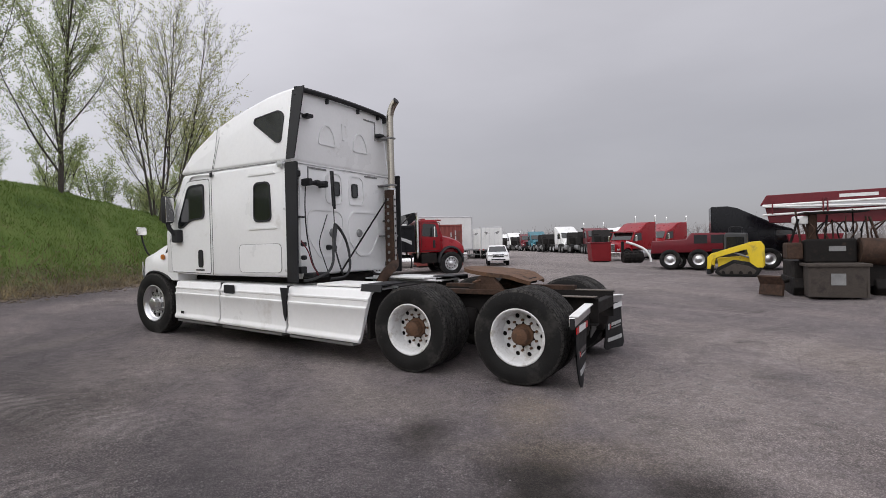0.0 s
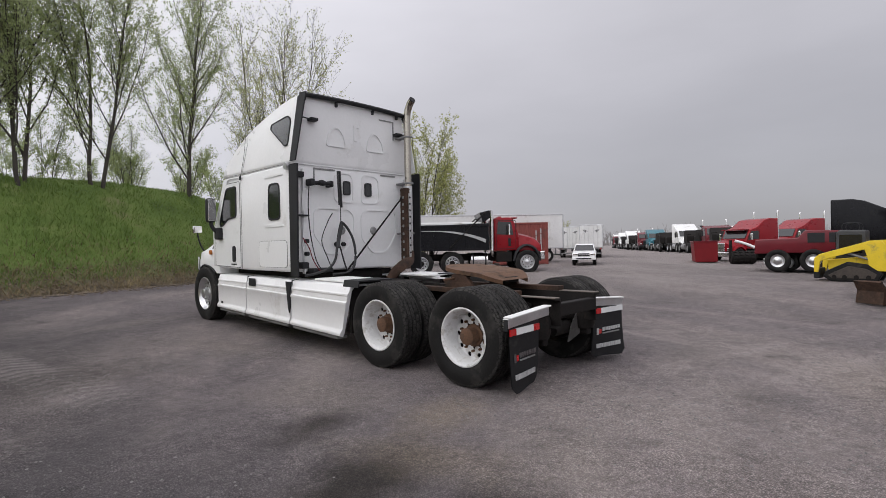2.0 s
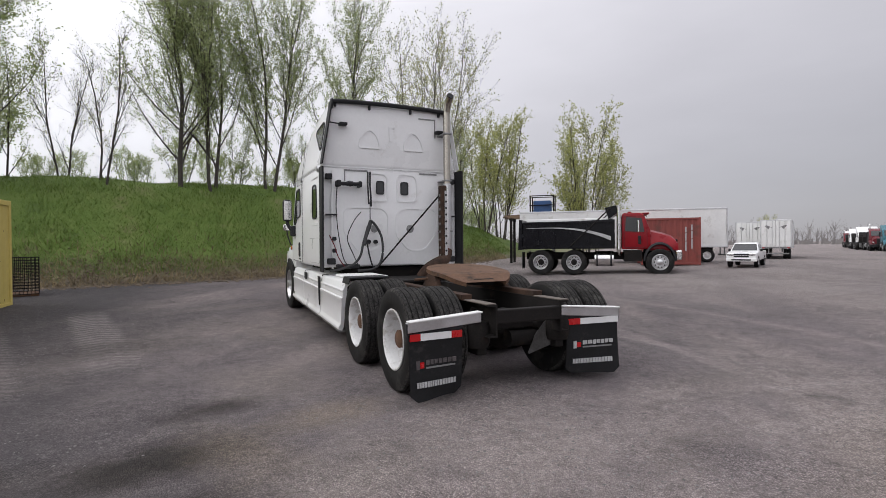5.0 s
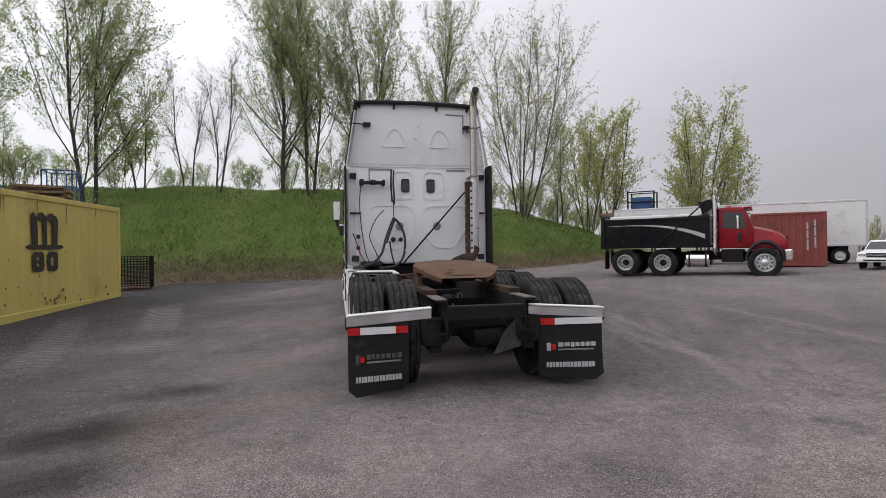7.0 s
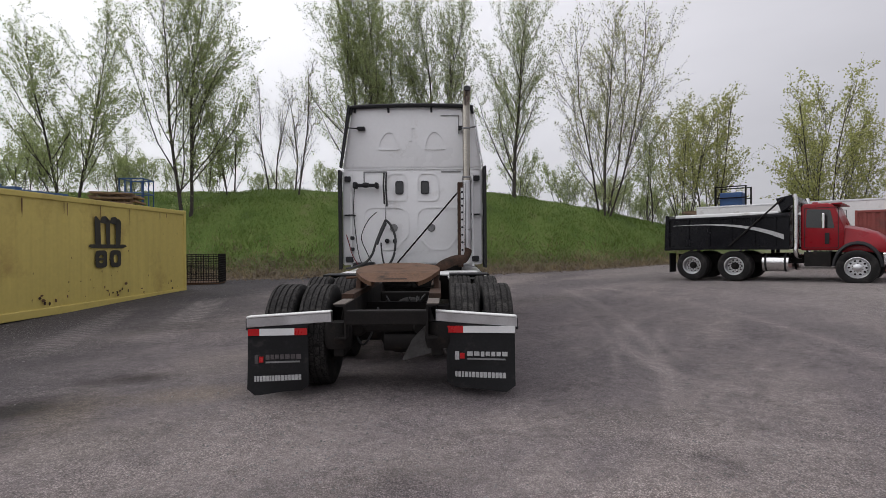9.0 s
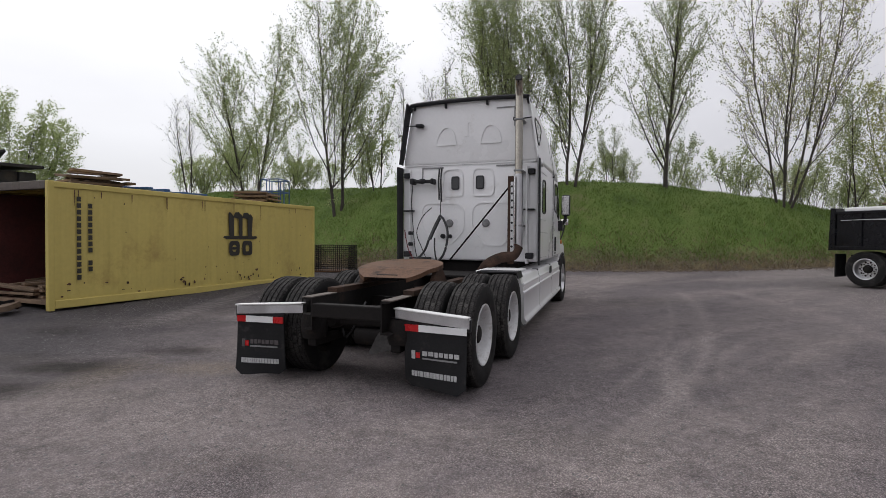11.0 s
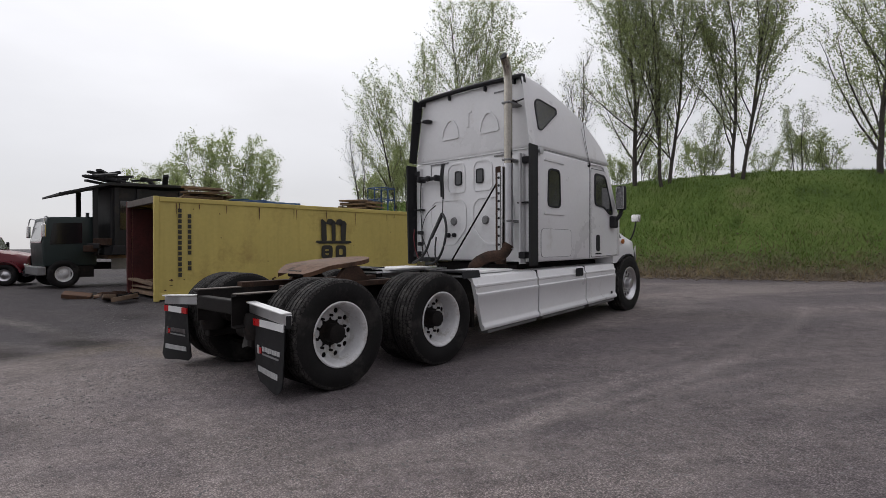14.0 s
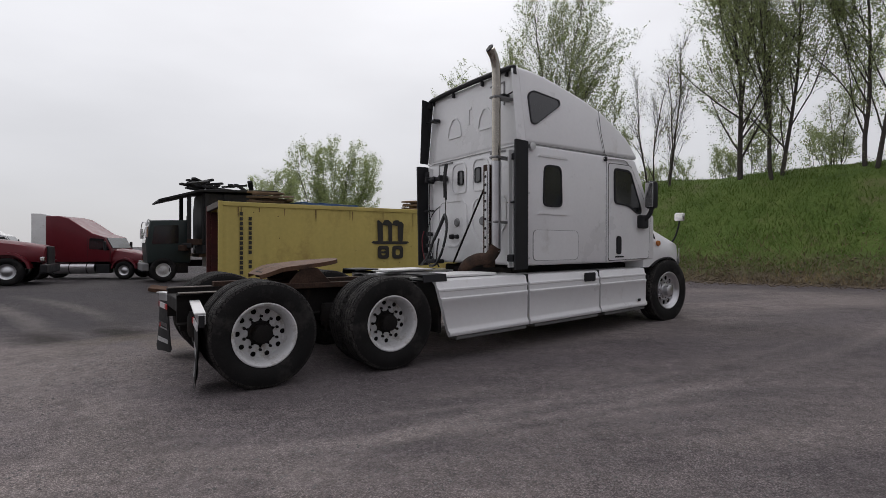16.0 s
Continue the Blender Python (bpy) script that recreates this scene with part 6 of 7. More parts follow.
        if stacks:
            part("exhaust_pipe", tube(smooth_line([(s * 1.0, back - 0.12, 0.9), (s * 1.0, back - 0.12, 2.0), (s * 1.0, back - 0.12, top + 0.35), (s * 1.0, back - 0.18, top + 0.55)]), 0.065, 12), CHROME, t, smooth=True)
        part("frame_rail", box((s * 0.36, -0.75, 0.6), (s * 0.46, front + hood * 0.8, 0.86), 0.01), FRAME_BLACK, t)
        part("tail_flap", box((s * 0.5, -0.8, 0.2), (s * 1.15, -0.77, 0.75), 0.004), FLAP, t)
    part("fifth_wheel", box((-0.45, 0.15, 0.9), (0.45, 1.1, 1.0), 0.03), RUST_PLATE, t)
    part("rear_cross_member", box((-0.42, -0.76, 0.58), (0.42, -0.66, 0.86), 0.01), FRAME_BLACK, t)
    return t


def box_trailer(at, length=14.0, label="long white box trailer", group="trailers", height=3.9):
    """A road trailer; its rear doors lie in the plane y = 0 and it stretches along +y."""
    t = thing("box_trailer", label, "trailer", at, group)
    part("body", box((-1.28, 0.05, 1.15), (1.28, length, height), 0.03), WHITE_DULL, t)
    part("bottom_rail", box((-1.3, 0.03, 1.08), (1.3, length, 1.2), 0.01), ALUMINIUM, t)
    part("top_rail", box((-1.3, 0.02, height - 0.12), (1.3, length, height), 0.02), ALUMINIUM, t)
    part("door_frame", box((-1.3, -0.02, 1.05), (1.3, 0.06, 1.2), 0.01), GREY_STEEL, t)
    for s in (-1, 1):
        d = part("rear_door", box((s * 0.62 - 0.60, -0.03, 1.22), (s * 0.62 + 0.60, 0.04, height - 0.14), 0.015), WHITE_DULL, t)
        for x in (0.3, 0.75):
            part("lock_rod", tube([(s * x, -0.06, 1.12), (s * x, -0.06, height - 0.1)], 0.018, 6), ALUMINIUM, d)
        part("door_mark", plate([(s * 0.2, height - 0.85), (s * 0.75, height - 0.55), (s * 0.95, height - 0.62), (s * 0.62, height - 0.95), (s * 0.5, height - 0.75)], lambda u, v, e: Vector((u, -0.031 - e, v)), 0.003), GREY_STEEL, d)
        part("corner_post", box((s * 1.22, -0.03, 1.1), (s * 1.31, 0.06, height), 0.01), ALUMINIUM, t)
        part("tail_lamp", box((s * 1.05 - 0.1, -0.05, 1.06), (s * 1.05 + 0.1, -0.02, 1.15), 0.01), LAMP_RED, t)
        part("landing_leg", box((s * 0.9 - 0.06, length - 2.6, 0.05), (s * 0.9 + 0.06, length - 2.45, 1.15), 0.01), GREY_STEEL, t)
        part("bogie_beam", box((s * 0.45, 0.8, 0.7), (s * 0.6, 3.6, 1.1), 0.02), FRAME_BLACK, t)
        for y in (1.3, 2.6):
            simple_wheel(t, s * 1.05, y, 0.5, 0.3, RIM_WHITE)
            simple_wheel(t, s * 0.72, y, 0.5, 0.3, RIM_WHITE)
        part("under_ride_post", box((s * 0.6 - 0.04, 0.0, 0.5), (s * 0.6 + 0.04, 0.08, 1.1), 0.01), GREY_STEEL, t)
    part("under_ride_bar", box((-1.1, -0.02, 0.48), (1.1, 0.08, 0.6), 0.01), GREY_STEEL, t)
    for y in (1.3, 2.6):
        part("axle", tube([(-0.9, y, 0.5), (0.9, y, 0.5)], 0.07, 10), FRAME_BLACK, t, smooth=True)
    return t


def pickup_truck(at):
    """A crew pickup facing its own +y, front wheels at y = 0."""
    t = thing("pickup_truck", "white crew-cab pickup truck parked facing the tractor", "pickup truck", at)
    low = [(-4.35, 0.5), (0.85, 0.45), (0.95, 0.7), (0.92, 0.98), (-0.55, 1.12), (-4.4, 1.12)]
    part("body", outline(low, 0.92, 0, 4, 0.06), WHITE, t, smooth=True)
    cab = [(-2.9, 1.08, 0.88), (-0.45, 1.10, 0.90), (-1.1, 1.66, 0.74), (-1.4, 1.73, 0.72), (-2.6, 1.70, 0.72), (-2.85, 1.5, 0.78)]
    part("cab", outline(cab, 0.9, 0, 4, 0.05), WHITE, t, smooth=True)
    part("windscreen", outline([(-0.54, 1.15, 0.80), (-0.50, 1.16, 0.80), (-1.06, 1.63, 0.68), (-1.10, 1.62, 0.68)], 0.8, 0, 3), DARK_GLASS, t)
    for s in (-1, 1):
        for a, b in ((-1.75, -0.8), (-2.7, -1.85)):
            part("window", plate([(a, 1.16), (b, 1.16), (b - 0.32 if b > -1 else b, 1.58), (a + 0.06, 1.58)], lambda u, v, d, s=s: Vector((s * (0.885 - (v - 1.1) * 0.24 + d), u, v)), 0.01, 0.04), DARK_GLASS, t)
        part("headlamp", box((s * 0.66 - 0.2, 0.80, 0.78), (s * 0.66 + 0.2, 0.945, 0.96), 0.03), CHROME, t)
        part("mirror", box((s * 1.0 - 0.08, -0.95, 1.1), (s * 1.0 + 0.08, -0.82, 1.28), 0.03), BLACK_PLASTIC, t)
        part("wheel_arch", lathe([(0.42, -0.02), (0.42, 0.02), (0.36, 0.02), (0.36, -0.02)], 20), BLACK_PLASTIC, t, at=pose(s * 0.92, 0, 0.38))
        part("wheel_arch", lathe([(0.42, -0.02), (0.42, 0.02), (0.36, 0.02), (0.36, -0.02)], 20), BLACK_PLASTIC, t, at=pose(s * 0.92, -3.25, 0.38))
        simple_wheel(t, s * 0.80, 0.0, 0.37, 0.26)
        simple_wheel(t, s * 0.80, -3.25, 0.37, 0.26)
    part("grille", box((-0.46, 0.86, 0.70), (0.46, 0.965, 0.96), 0.02), BLACK_PLASTIC, t)
    part("grille_bar", box((-0.5, 0.9, 0.81), (0.5, 0.985, 0.86), 0.01), CHROME, t)
    part("bumper", box((-0.94, 0.80, 0.42), (0.94, 1.02, 0.66), 0.05), WHITE, t)
    part("bumper_grille", box((-0.6, 0.9, 0.48), (0.6, 1.03, 0.58), 0.02), BLACK_PLASTIC, t)
    part("bed_opening", box((-0.78, -4.3, 1.0), (0.78, -2.95, 1.13), 0.01), BLACK_PLASTIC, t)
    return t


SOOT_BROWN = material("sooty_brown_steel", (0.062, 0.050, 0.042), 0.7, 0.2, 0.35, 3, 40, 0.3, dirt=(0.03, 0.025, 0.022), dirt_amount=0.4, dirt_scale=3)
CHARCOAL = material("charcoal_cab_paint", (0.045, 0.046, 0.048), 0.5, 0.1, 0.2, 3, 40, 0.1, dirt=(0.09, 0.085, 0.08), dirt_amount=0.2)


def track_loader(at):
    """A compact tracked loader facing +y, its middle at the origin."""
    t = thing("track_loader", "yellow compact track loader with a dark cab", "loader", at)
    for s in (-1, 1):
        out = [(-1.0, 0.0), (0.75, 0.0), (1.05, 0.18), (0.9, 0.42), (0.1, 0.78), (-0.7, 0.66), (-1.2, 0.32)]
        tr = part("track", outline(out, 0.2, 0, 2, 0.04), RUBBER, t, "black rubber track", at=pose(s * 0.72, 0, 0))
        for k in range(14):
            part("track_lug", box((-0.21, -1.0 + k * 0.13, -0.0), (0.21, -0.94 + k * 0.13, 0.03), 0.004), RUBBER, tr)
        inner = [(-0.9, 0.12), (0.7, 0.12), (0.85, 0.25), (0.05, 0.62), (-0.65, 0.5), (-1.0, 0.3)]
        part("track_frame", outline(inner, 0.215, 0, 2, 0.02), SOOT_BROWN, tr)
        for y in (-0.7, -0.25, 0.2, 0.6):
            part("roller", lathe([(0.001, 0.23), (0.1, 0.23), (0.1, -0.23), (0.001, -0.23)], 14, False), FRAME_BLACK, tr, at=pose(0, y, 0.16))
        arm = [(-1.34, 0.42), (-0.72, 0.42), (-0.66, 0.95), (-0.55, 1.26), (0.7, 0.95), (1.15, 0.80), (1.25, 0.35), (1.42, 0.35), (1.40, 0.92), (1.2, 1.08), (-0.75, 1.60), (-1.15, 1.62), (-1.32, 1.4)]
        part("lift_arm", outline(arm, 0.07, 0, 1, 0.02), YELLOW, t, "yellow lift arm", at=pose(s * 0.82, 0, 0))
        part("cylinder", tube([(s * 0.74, -0.9, 0.8), (s * 0.74, 0.1, 1.12)], 0.045, 10), GREY_STEEL, t, smooth=True)
    part("chassis", outline([(-1.1, 0.4), (0.9, 0.4), (0.95, 0.85), (-0.6, 1.0), (-1.25, 1.15), (-1.25, 0.5)], 0.52, 0, 2, 0.04), YELLOW, t)
    cab = part("cab", outline([(-0.55, 0.9), (0.62, 0.9), (0.58, 1.95), (0.45, 2.05), (-0.55, 2.02)], 0.5, 0, 2, 0.06), CHARCOAL, t, "dark grey cab with mesh windows")
    for s in (-1, 1):
        part("side_window", plate([(-0.42, 1.1), (0.48, 1.1), (0.46, 1.85), (-0.42, 1.85)], lambda u, v, d, s=s: Vector((s * (0.502 + d), u, v)), 0.008, 0.06), DARK_GLASS, cab)
        part("guard_rail", tube(smooth_line([(s * 0.44, -0.3, 2.03), (s * 0.44, -0.25, 2.3), (s * 0.44, 0.3, 2.3), (s * 0.44, 0.35, 2.03)], 4), 0.018, 6), BLACK_PLASTIC, cab)
    part("front_window", box((-0.4, 0.62, 1.0), (0.4, 0.632, 1.85), 0.0), DARK_GLASS, cab)
    part("coupler", box((-0.6, 1.25, 0.08), (0.6, 1.5, 0.5), 0.03), BLACK_PLASTIC, t)
    return t


def rusted_plant(at):
    """A burnt-out, rust-brown road machine with a big receiving box; the box faces -y."""
    t = thing("rusty_road_machine", "rust-brown stripped road machine with a large steel box", "machine", at)
    bucket = part("receiving_box", outline([(-0.55, 0.05), (0.3, 0.05), (0.42, 1.08), (-0.62, 1.08)], 0.78, 0, 2, 0.02), SOOT_BROWN, t, "brown steel box with a worn white panel")
    part("rim", box((-0.88, -0.68, 1.06), (0.88, 0.46, 1.16), 0.02), SOOT_BROWN, bucket)
    part("worn_panel", box((-0.2, -0.612, 0.46), (0.2, -0.604, 0.84), 0.0), GREY_STEEL, bucket)
    for s in (-1, 1):
        part("corner_rib", box((s * 0.76, -0.6, 0.05), (s * 0.82, -0.5, 1.06), 0.01), SOOT_BROWN, bucket)
    part("tank", outline([(0.3, 1.15), (1.3, 1.15), (1.35, 1.9), (0.3, 1.98)], 0.75, 0, 2, 0.08), FRAME_BLACK, t, "dark soot-stained tank")
    part("tank_mark", box((-0.05, 0.285, 1.55), (0.42, 0.296, 1.72), 0.0), GREY_STEEL, t)
    part("side_tank", box((-1.25, 0.3, 1.28), (-0.78, 1.2, 1.86), 0.06), RUST_DARK, t)
    part("side_tank", tube([(0.82, 0.5, 1.55), (1.6, 0.5, 1.5)], 0.45, 16), RUST_DARK, t, smooth=True)
    part("engine_block", box((-0.55, 0.6, 1.95), (-0.30, 1.1, 2.85), 0.04), RUST_DARK, t)
    for k in range(9):
        r = random.Random(40 + k)
        x = -1.1 + 0.32 * k
        part("bar", tube([(x, 0.5 + r.uniform(-0.1, 0.6), 1.8), (x + r.uniform(-0.3, 0.3), 0.7 + r.uniform(-0.2, 0.4), 2.75 + r.uniform(-0.2, 0.3))], r.uniform(0.02, 0.045), 7), RUST_DARK if k % 3 else FRAME_BLACK, t)
    for k in range(7):
        r = random.Random(70 + k)
        x = -0.6 + 0.3 * k
        part("hose", tube(smooth_line([(x, 0.5, 1.95), (x + r.uniform(-0.2, 0.2), 0.35, 2.3), (x + r.uniform(-0.1, 0.4), 0.6, 2.55), (x + r.uniform(0, 0.5), 0.7, 2.2)]), 0.025, 6), FRAME_BLACK if k % 2 else RUST_DARK, t, smooth=True)
    part("canopy", box((-0.75, 0.3, 2.86), (1.1, 1.3, 2.92), 0.02), FRAME_BLACK, t)
    part("cover", box((-1.0, 0.6, 2.5), (-0.55, 1.0, 2.8), 0.06), WHITE_DULL, t, "dirty white cover")
    part("blade", outline([(-0.35, 0.02), (-0.22, 0.0), (-0.15, 0.4), (-0.35, 0.72), (-0.42, 0.68), (-0.28, 0.4)], 0.42, 0, 2, 0.01), RUST_DARK, t, "rusty dozer blade", at=pose(-1.55, 0.65, 0, 0, 0, -42))
    part("blade_arm", tube([(-1.8, 0.8, 0.35), (-1.0, 1.2, 0.5)], 0.07, 8), FRAME_BLACK, t)
    for s in (-1, 1):
        part("crawler", outline([(0.3, 0.0), (2.6, 0.0), (2.9, 0.3), (2.6, 0.62), (0.3, 0.62), (0.05, 0.3)], 0.22, 0, 2, 0.05), FRAME_BLACK, t, at=pose(s * 1.15 + 0.3, 0.2, 0))
    part("undercarriage", box((-1.0, 0.5, 0.35), (1.7, 2.8, 1.2), 0.05), FRAME_BLACK, t)
    part("red_post", box((1.95, 0.7, 0.6), (2.12, 0.95, 2.9), 0.03, pose(0, 0, 0, 0, 5, 0)), RED_PAINT, t)
    part("tail_body", box((1.2, 0.9, 0.3), (2.6, 2.5, 1.0), 0.06), RUST_DARK, t)
    return t


def boom_truck(at):
    """A folded red pump boom with its pipes, carried on a truck; it stretches along +x from the origin."""
    t = thing("pump_truck", "red folded concrete pump boom with white pipes", "truck", at)
    part("upper_boom", outline([(0.0, 3.05), (9.0, 3.2), (9.0, 3.55), (0.25, 3.50)], 0.32, 0, 2, 0.03), RED_DARK, t, "dark red boom arm", at=pose(0, 0, 0, 0, 0, -90))
    part("lower_boom", outline([(0.35, 2.25), (9.0, 2.05), (9.0, 2.75), (1.6, 2.85), (0.2, 2.95)], 0.30, 0, 2, 0.03), RED_DARK, t, at=pose(0, 0.2, 0, 0, 0, -90))
    for z, z2, y in ((3.02, 3.14, -0.42), (2.98, 2.70, -0.44), (2.6, 2.8, -0.40)):
        part("pipe", tube([(0.1, y, z), (9.0, y, z2)], 0.055, 10), WHITE_DULL, t, "white delivery pipe", smooth=True)
    for x in (0.45, 2.3, 2.45, 5.0):
        part("pipe_clamp", box((x, -0.5, 2.62), (x + 0.06, 0.0, 3.25), 0.01), RED_DARK, t)
    part("boom_mark", box((2.9, -0.336, 3.24), (4.2, -0.325, 3.38), 0.0), TAPE_WHITE, t, "bar of white lettering")
    part("pedestal", box((5.2, -0.5, 0.9), (6.3, 0.6, 2.3), 0.06), RED_DARK, t)
    part("truck_frame", box((1.0, -0.9, 0.6), (9.5, 0.9, 0.95), 0.03), FRAME_BLACK, t)
    part("hopper", outline([(-0.8, 0.9), (0.8, 0.9), (1.0, 1.7), (-1.0, 1.7)], 0.7, 0, 2, 0.03), RED_DARK, t, at=pose(2.0, 0, 0, 0, 0, 90))
    for x in (2.4, 3.7, 8.6):
        for y in (-1.0, 1.0):
            w = simple_wheel(t, y, x, 0.5, 0.3)
            w.matrix_basis = pose(x, y, 0.5, 0, 0, -90 if y < 0 else 90)
    return t


def red_hopper(at):
    t = thing("red_steel_hopper", "open red steel hopper standing on the gravel", "hopper", at)
    part("box", outline([(-0.7, 0.05), (0.6, 0.05), (0.7, 1.35), (-0.7, 1.35)], 0.85, 0, 2, 0.02), RED_FADED, t)
    part("rim", box((-0.9, -0.74, 1.33), (0.9, 0.74, 1.40), 0.015), RED_DARK, t)
    for s in (-1, 1):
        part("foot", box((s * 0.7 - 0.08, -0.6, 0.0), (s * 0.7 + 0.08, 0.5, 0.07), 0.01), FRAME_BLACK, t)
    return t


def drum_roller(at):
    t = thing("roller_attachment", "dark padded roller with a bent white arm", "roller", at)
    d = part("drum", lathe([(0.001, -0.7), (0.38, -0.7), (0.40, -0.66), (0.40, 0.66), (0.38, 0.7), (0.001, 0.7)], 24, False), FRAME_BLACK, t, smooth=True, at=pose(0, 0, 0.42))
    for k in range(12):
        a = 2 * math.pi * k / 12
        for x in (-0.5, -0.17, 0.17, 0.5):
            part("pad", box((x - 0.1, -0.06, -0.03), (x + 0.1, 0.06, 0.03), 0.01), FRAME_BLACK, d, at=pose(x * 0, 0.41 * math.cos(a), 0.41 * math.sin(a), 0, 0, 0) @ Matrix.Rotation(a - math.pi / 2, 4, "X"))
    part("arm", tube(smooth_line([(-0.4, 0.1, 1.5), (0.3, 0, 1.25), (0.9, -0.1, 0.9), (1.2, -0.2, 0.4), (1.25, -0.2, 0.05)], 5), 0.09, 10), WHITE_DULL, t, "bent white steel arm", smooth=True)
    part("arm_frame", box((-0.75, -0.1, 0.4), (-0.6, 0.2, 1.55), 0.03), FRAME_BLACK, t)
    return t


# the container beside the dump truck, and trailers behind it
RC_A, RC_B = Vector((14.3, 8.8, 0)), Vector((12.7, 10.2, 0))
rc_turn = math.degrees(math.atan2(-(RC_B - RC_A).x, (RC_B - RC_A).y))
red_container = shipping_container("red_container", on_yard(RC_A.x, RC_A.y, rc_turn, 0.70) @ Matrix.Translation((2.44, 0, 0)), (RC_B - RC_A).length / 0.70, CONTAINER_RED, "rust-red corrugated shipping container behind the dump truck", False)
for k, (z0, z1) in enumerate(((1.9, 2.2), (1.45, 1.85), (0.9, 1.4))):
    for y in (0.42, 0.72):
        part("print_bar", box((-2.455, y, z0 - 0.12 * (y > 0.5)), (-2.443, y + 0.07, z1 - 0.12 * (y > 0.5)), 0.0), PRINT_WHITE, red_container)
box_trailer(on_yard(17.4, 10.2, 50, 0.585), 14.6, "long white box trailer behind the red container")
box_trailer(on_yard(22.8, 12.7, -60, 0.48), 14.0, "white box trailer with closed rear doors")
box_trailer(on_yard(22.4, 11.1, -60, 0.49), 14.0, "white box trailer with closed rear doors")
pickup_truck(on_yard(14.2, 7.05, 117, 0.49))

# the row on the far side of the lane
semi_tractor("sleeper_tractor", "black sleeper-cab tractor parked in a row", on_yard(14.9, 0.10, 186, 0.57), BLACK_PAINT, 3.3, 3.8, 1.5, False, False, roof_slope=1.9)
track_loader(on_yard(11.6, -1.85, -4, 0.52) @ Matrix.Diagonal((1, 1, 1.2, 1)))


def stripped_truck(at):
    """A wheeled truck frame with a low red machine body left on it; its rear axle stands at y = 0."""
    t = thing("stripped_truck", "stripped truck frame with a low dark red body on tandem wheels", "truck", at)
    for s in (-1, 1):
        part("frame_rail", box((s * 0.36, -0.9, 0.6), (s * 0.46, 5.0, 0.86), 0.01), FRAME_BLACK, t)
        for y in (0.0, 1.3, 4.3):
            simple_wheel(t, s * 1.0, y, 0.5, 0.3, ALUMINIUM)
        part("side_box", box((s * 0.5, 1.9, 0.5), (s * 1.1, 3.4, 1.0), 0.03), FRAME_BLACK, t)
    part("body", outline([(-0.9, 0.80), (2.6, 0.88), (2.65, 1.40), (2.55, 1.78), (1.0, 1.82), (0.75, 1.5), (-0.85, 1.45)], 1.05, 0, 3, 0.05), RED_DARK, t, "dull dark red body", smooth=True)
    for s in (-1, 1):
        for y in (1.1, 1.85):
            part("side_opening", box((s * 1.052, y, 1.28), (s * 1.062, y + 0.6, 1.7), 0.004), BLACK_PLASTIC, t)
    part("engine", box((-0.35, 4.6, 0.8), (0.35, 5.4, 1.5), 0.06), FRAME_BLACK, t)
    part("cross_member", box((-0.4, -0.92, 0.58), (0.4, -0.80, 0.88), 0.01), FRAME_BLACK, t)
    return t


stripped_truck(on_yard(14.6, 0.32, 186, 0.7))
semi_tractor("sleeper_tractor", "red sleeper-cab tractor with tall chrome stacks", on_yard(23.4, 1.9, 62, 0.6), RED_PAINT, 1.8, 3.2, 1.4, True, True, visor=True)
red_hopper(on_yard(18.7, 3.9, 25, 0.65))
drum_roller(on_yard(18.2, 2.3, -60, 0.62))
semi_tractor("sleeper_tractor", "bright red tractor with twin stacks", on_yard(29.5, 1.0, 62, 0.66), RED_PAINT, 2.0, 3.1, 1.4, True, True)
boom_truck(on_yard(13.3, -2.5, -92, 0.69))
rusted_plant(on_yard(6.85, -3.6, -84, 0.60))

teal = material("teal_paint", (0.03, 0.14, 0.18), 0.4, 0, 0.1, 2, 30, 0.03)
ROW = "far row of trucks"
far_white = semi_tractor("sleeper_tractor", "white tractor in the far row", on_yard(39.82, 12.5, 125, 0.72), WHITE_DULL, 1.2, 3.1, 1.2, False, False, group=ROW, roof_slope=0.6)
far_teal = semi_tractor("sleeper_tractor", "teal tractor in the far row", on_yard(48.47, 18.12, 120, 0.72), teal, 0.9, 2.9, 1.2, False, False, group=ROW, roof_slope=0.4)
far_red = semi_tractor("day_cab_tractor", "dull red tractor in the far row", on_yard(34.35, 8.32, 118, 0.72), RED_DARK, 0.5, 2.6, 1.2, True, False, group=ROW)


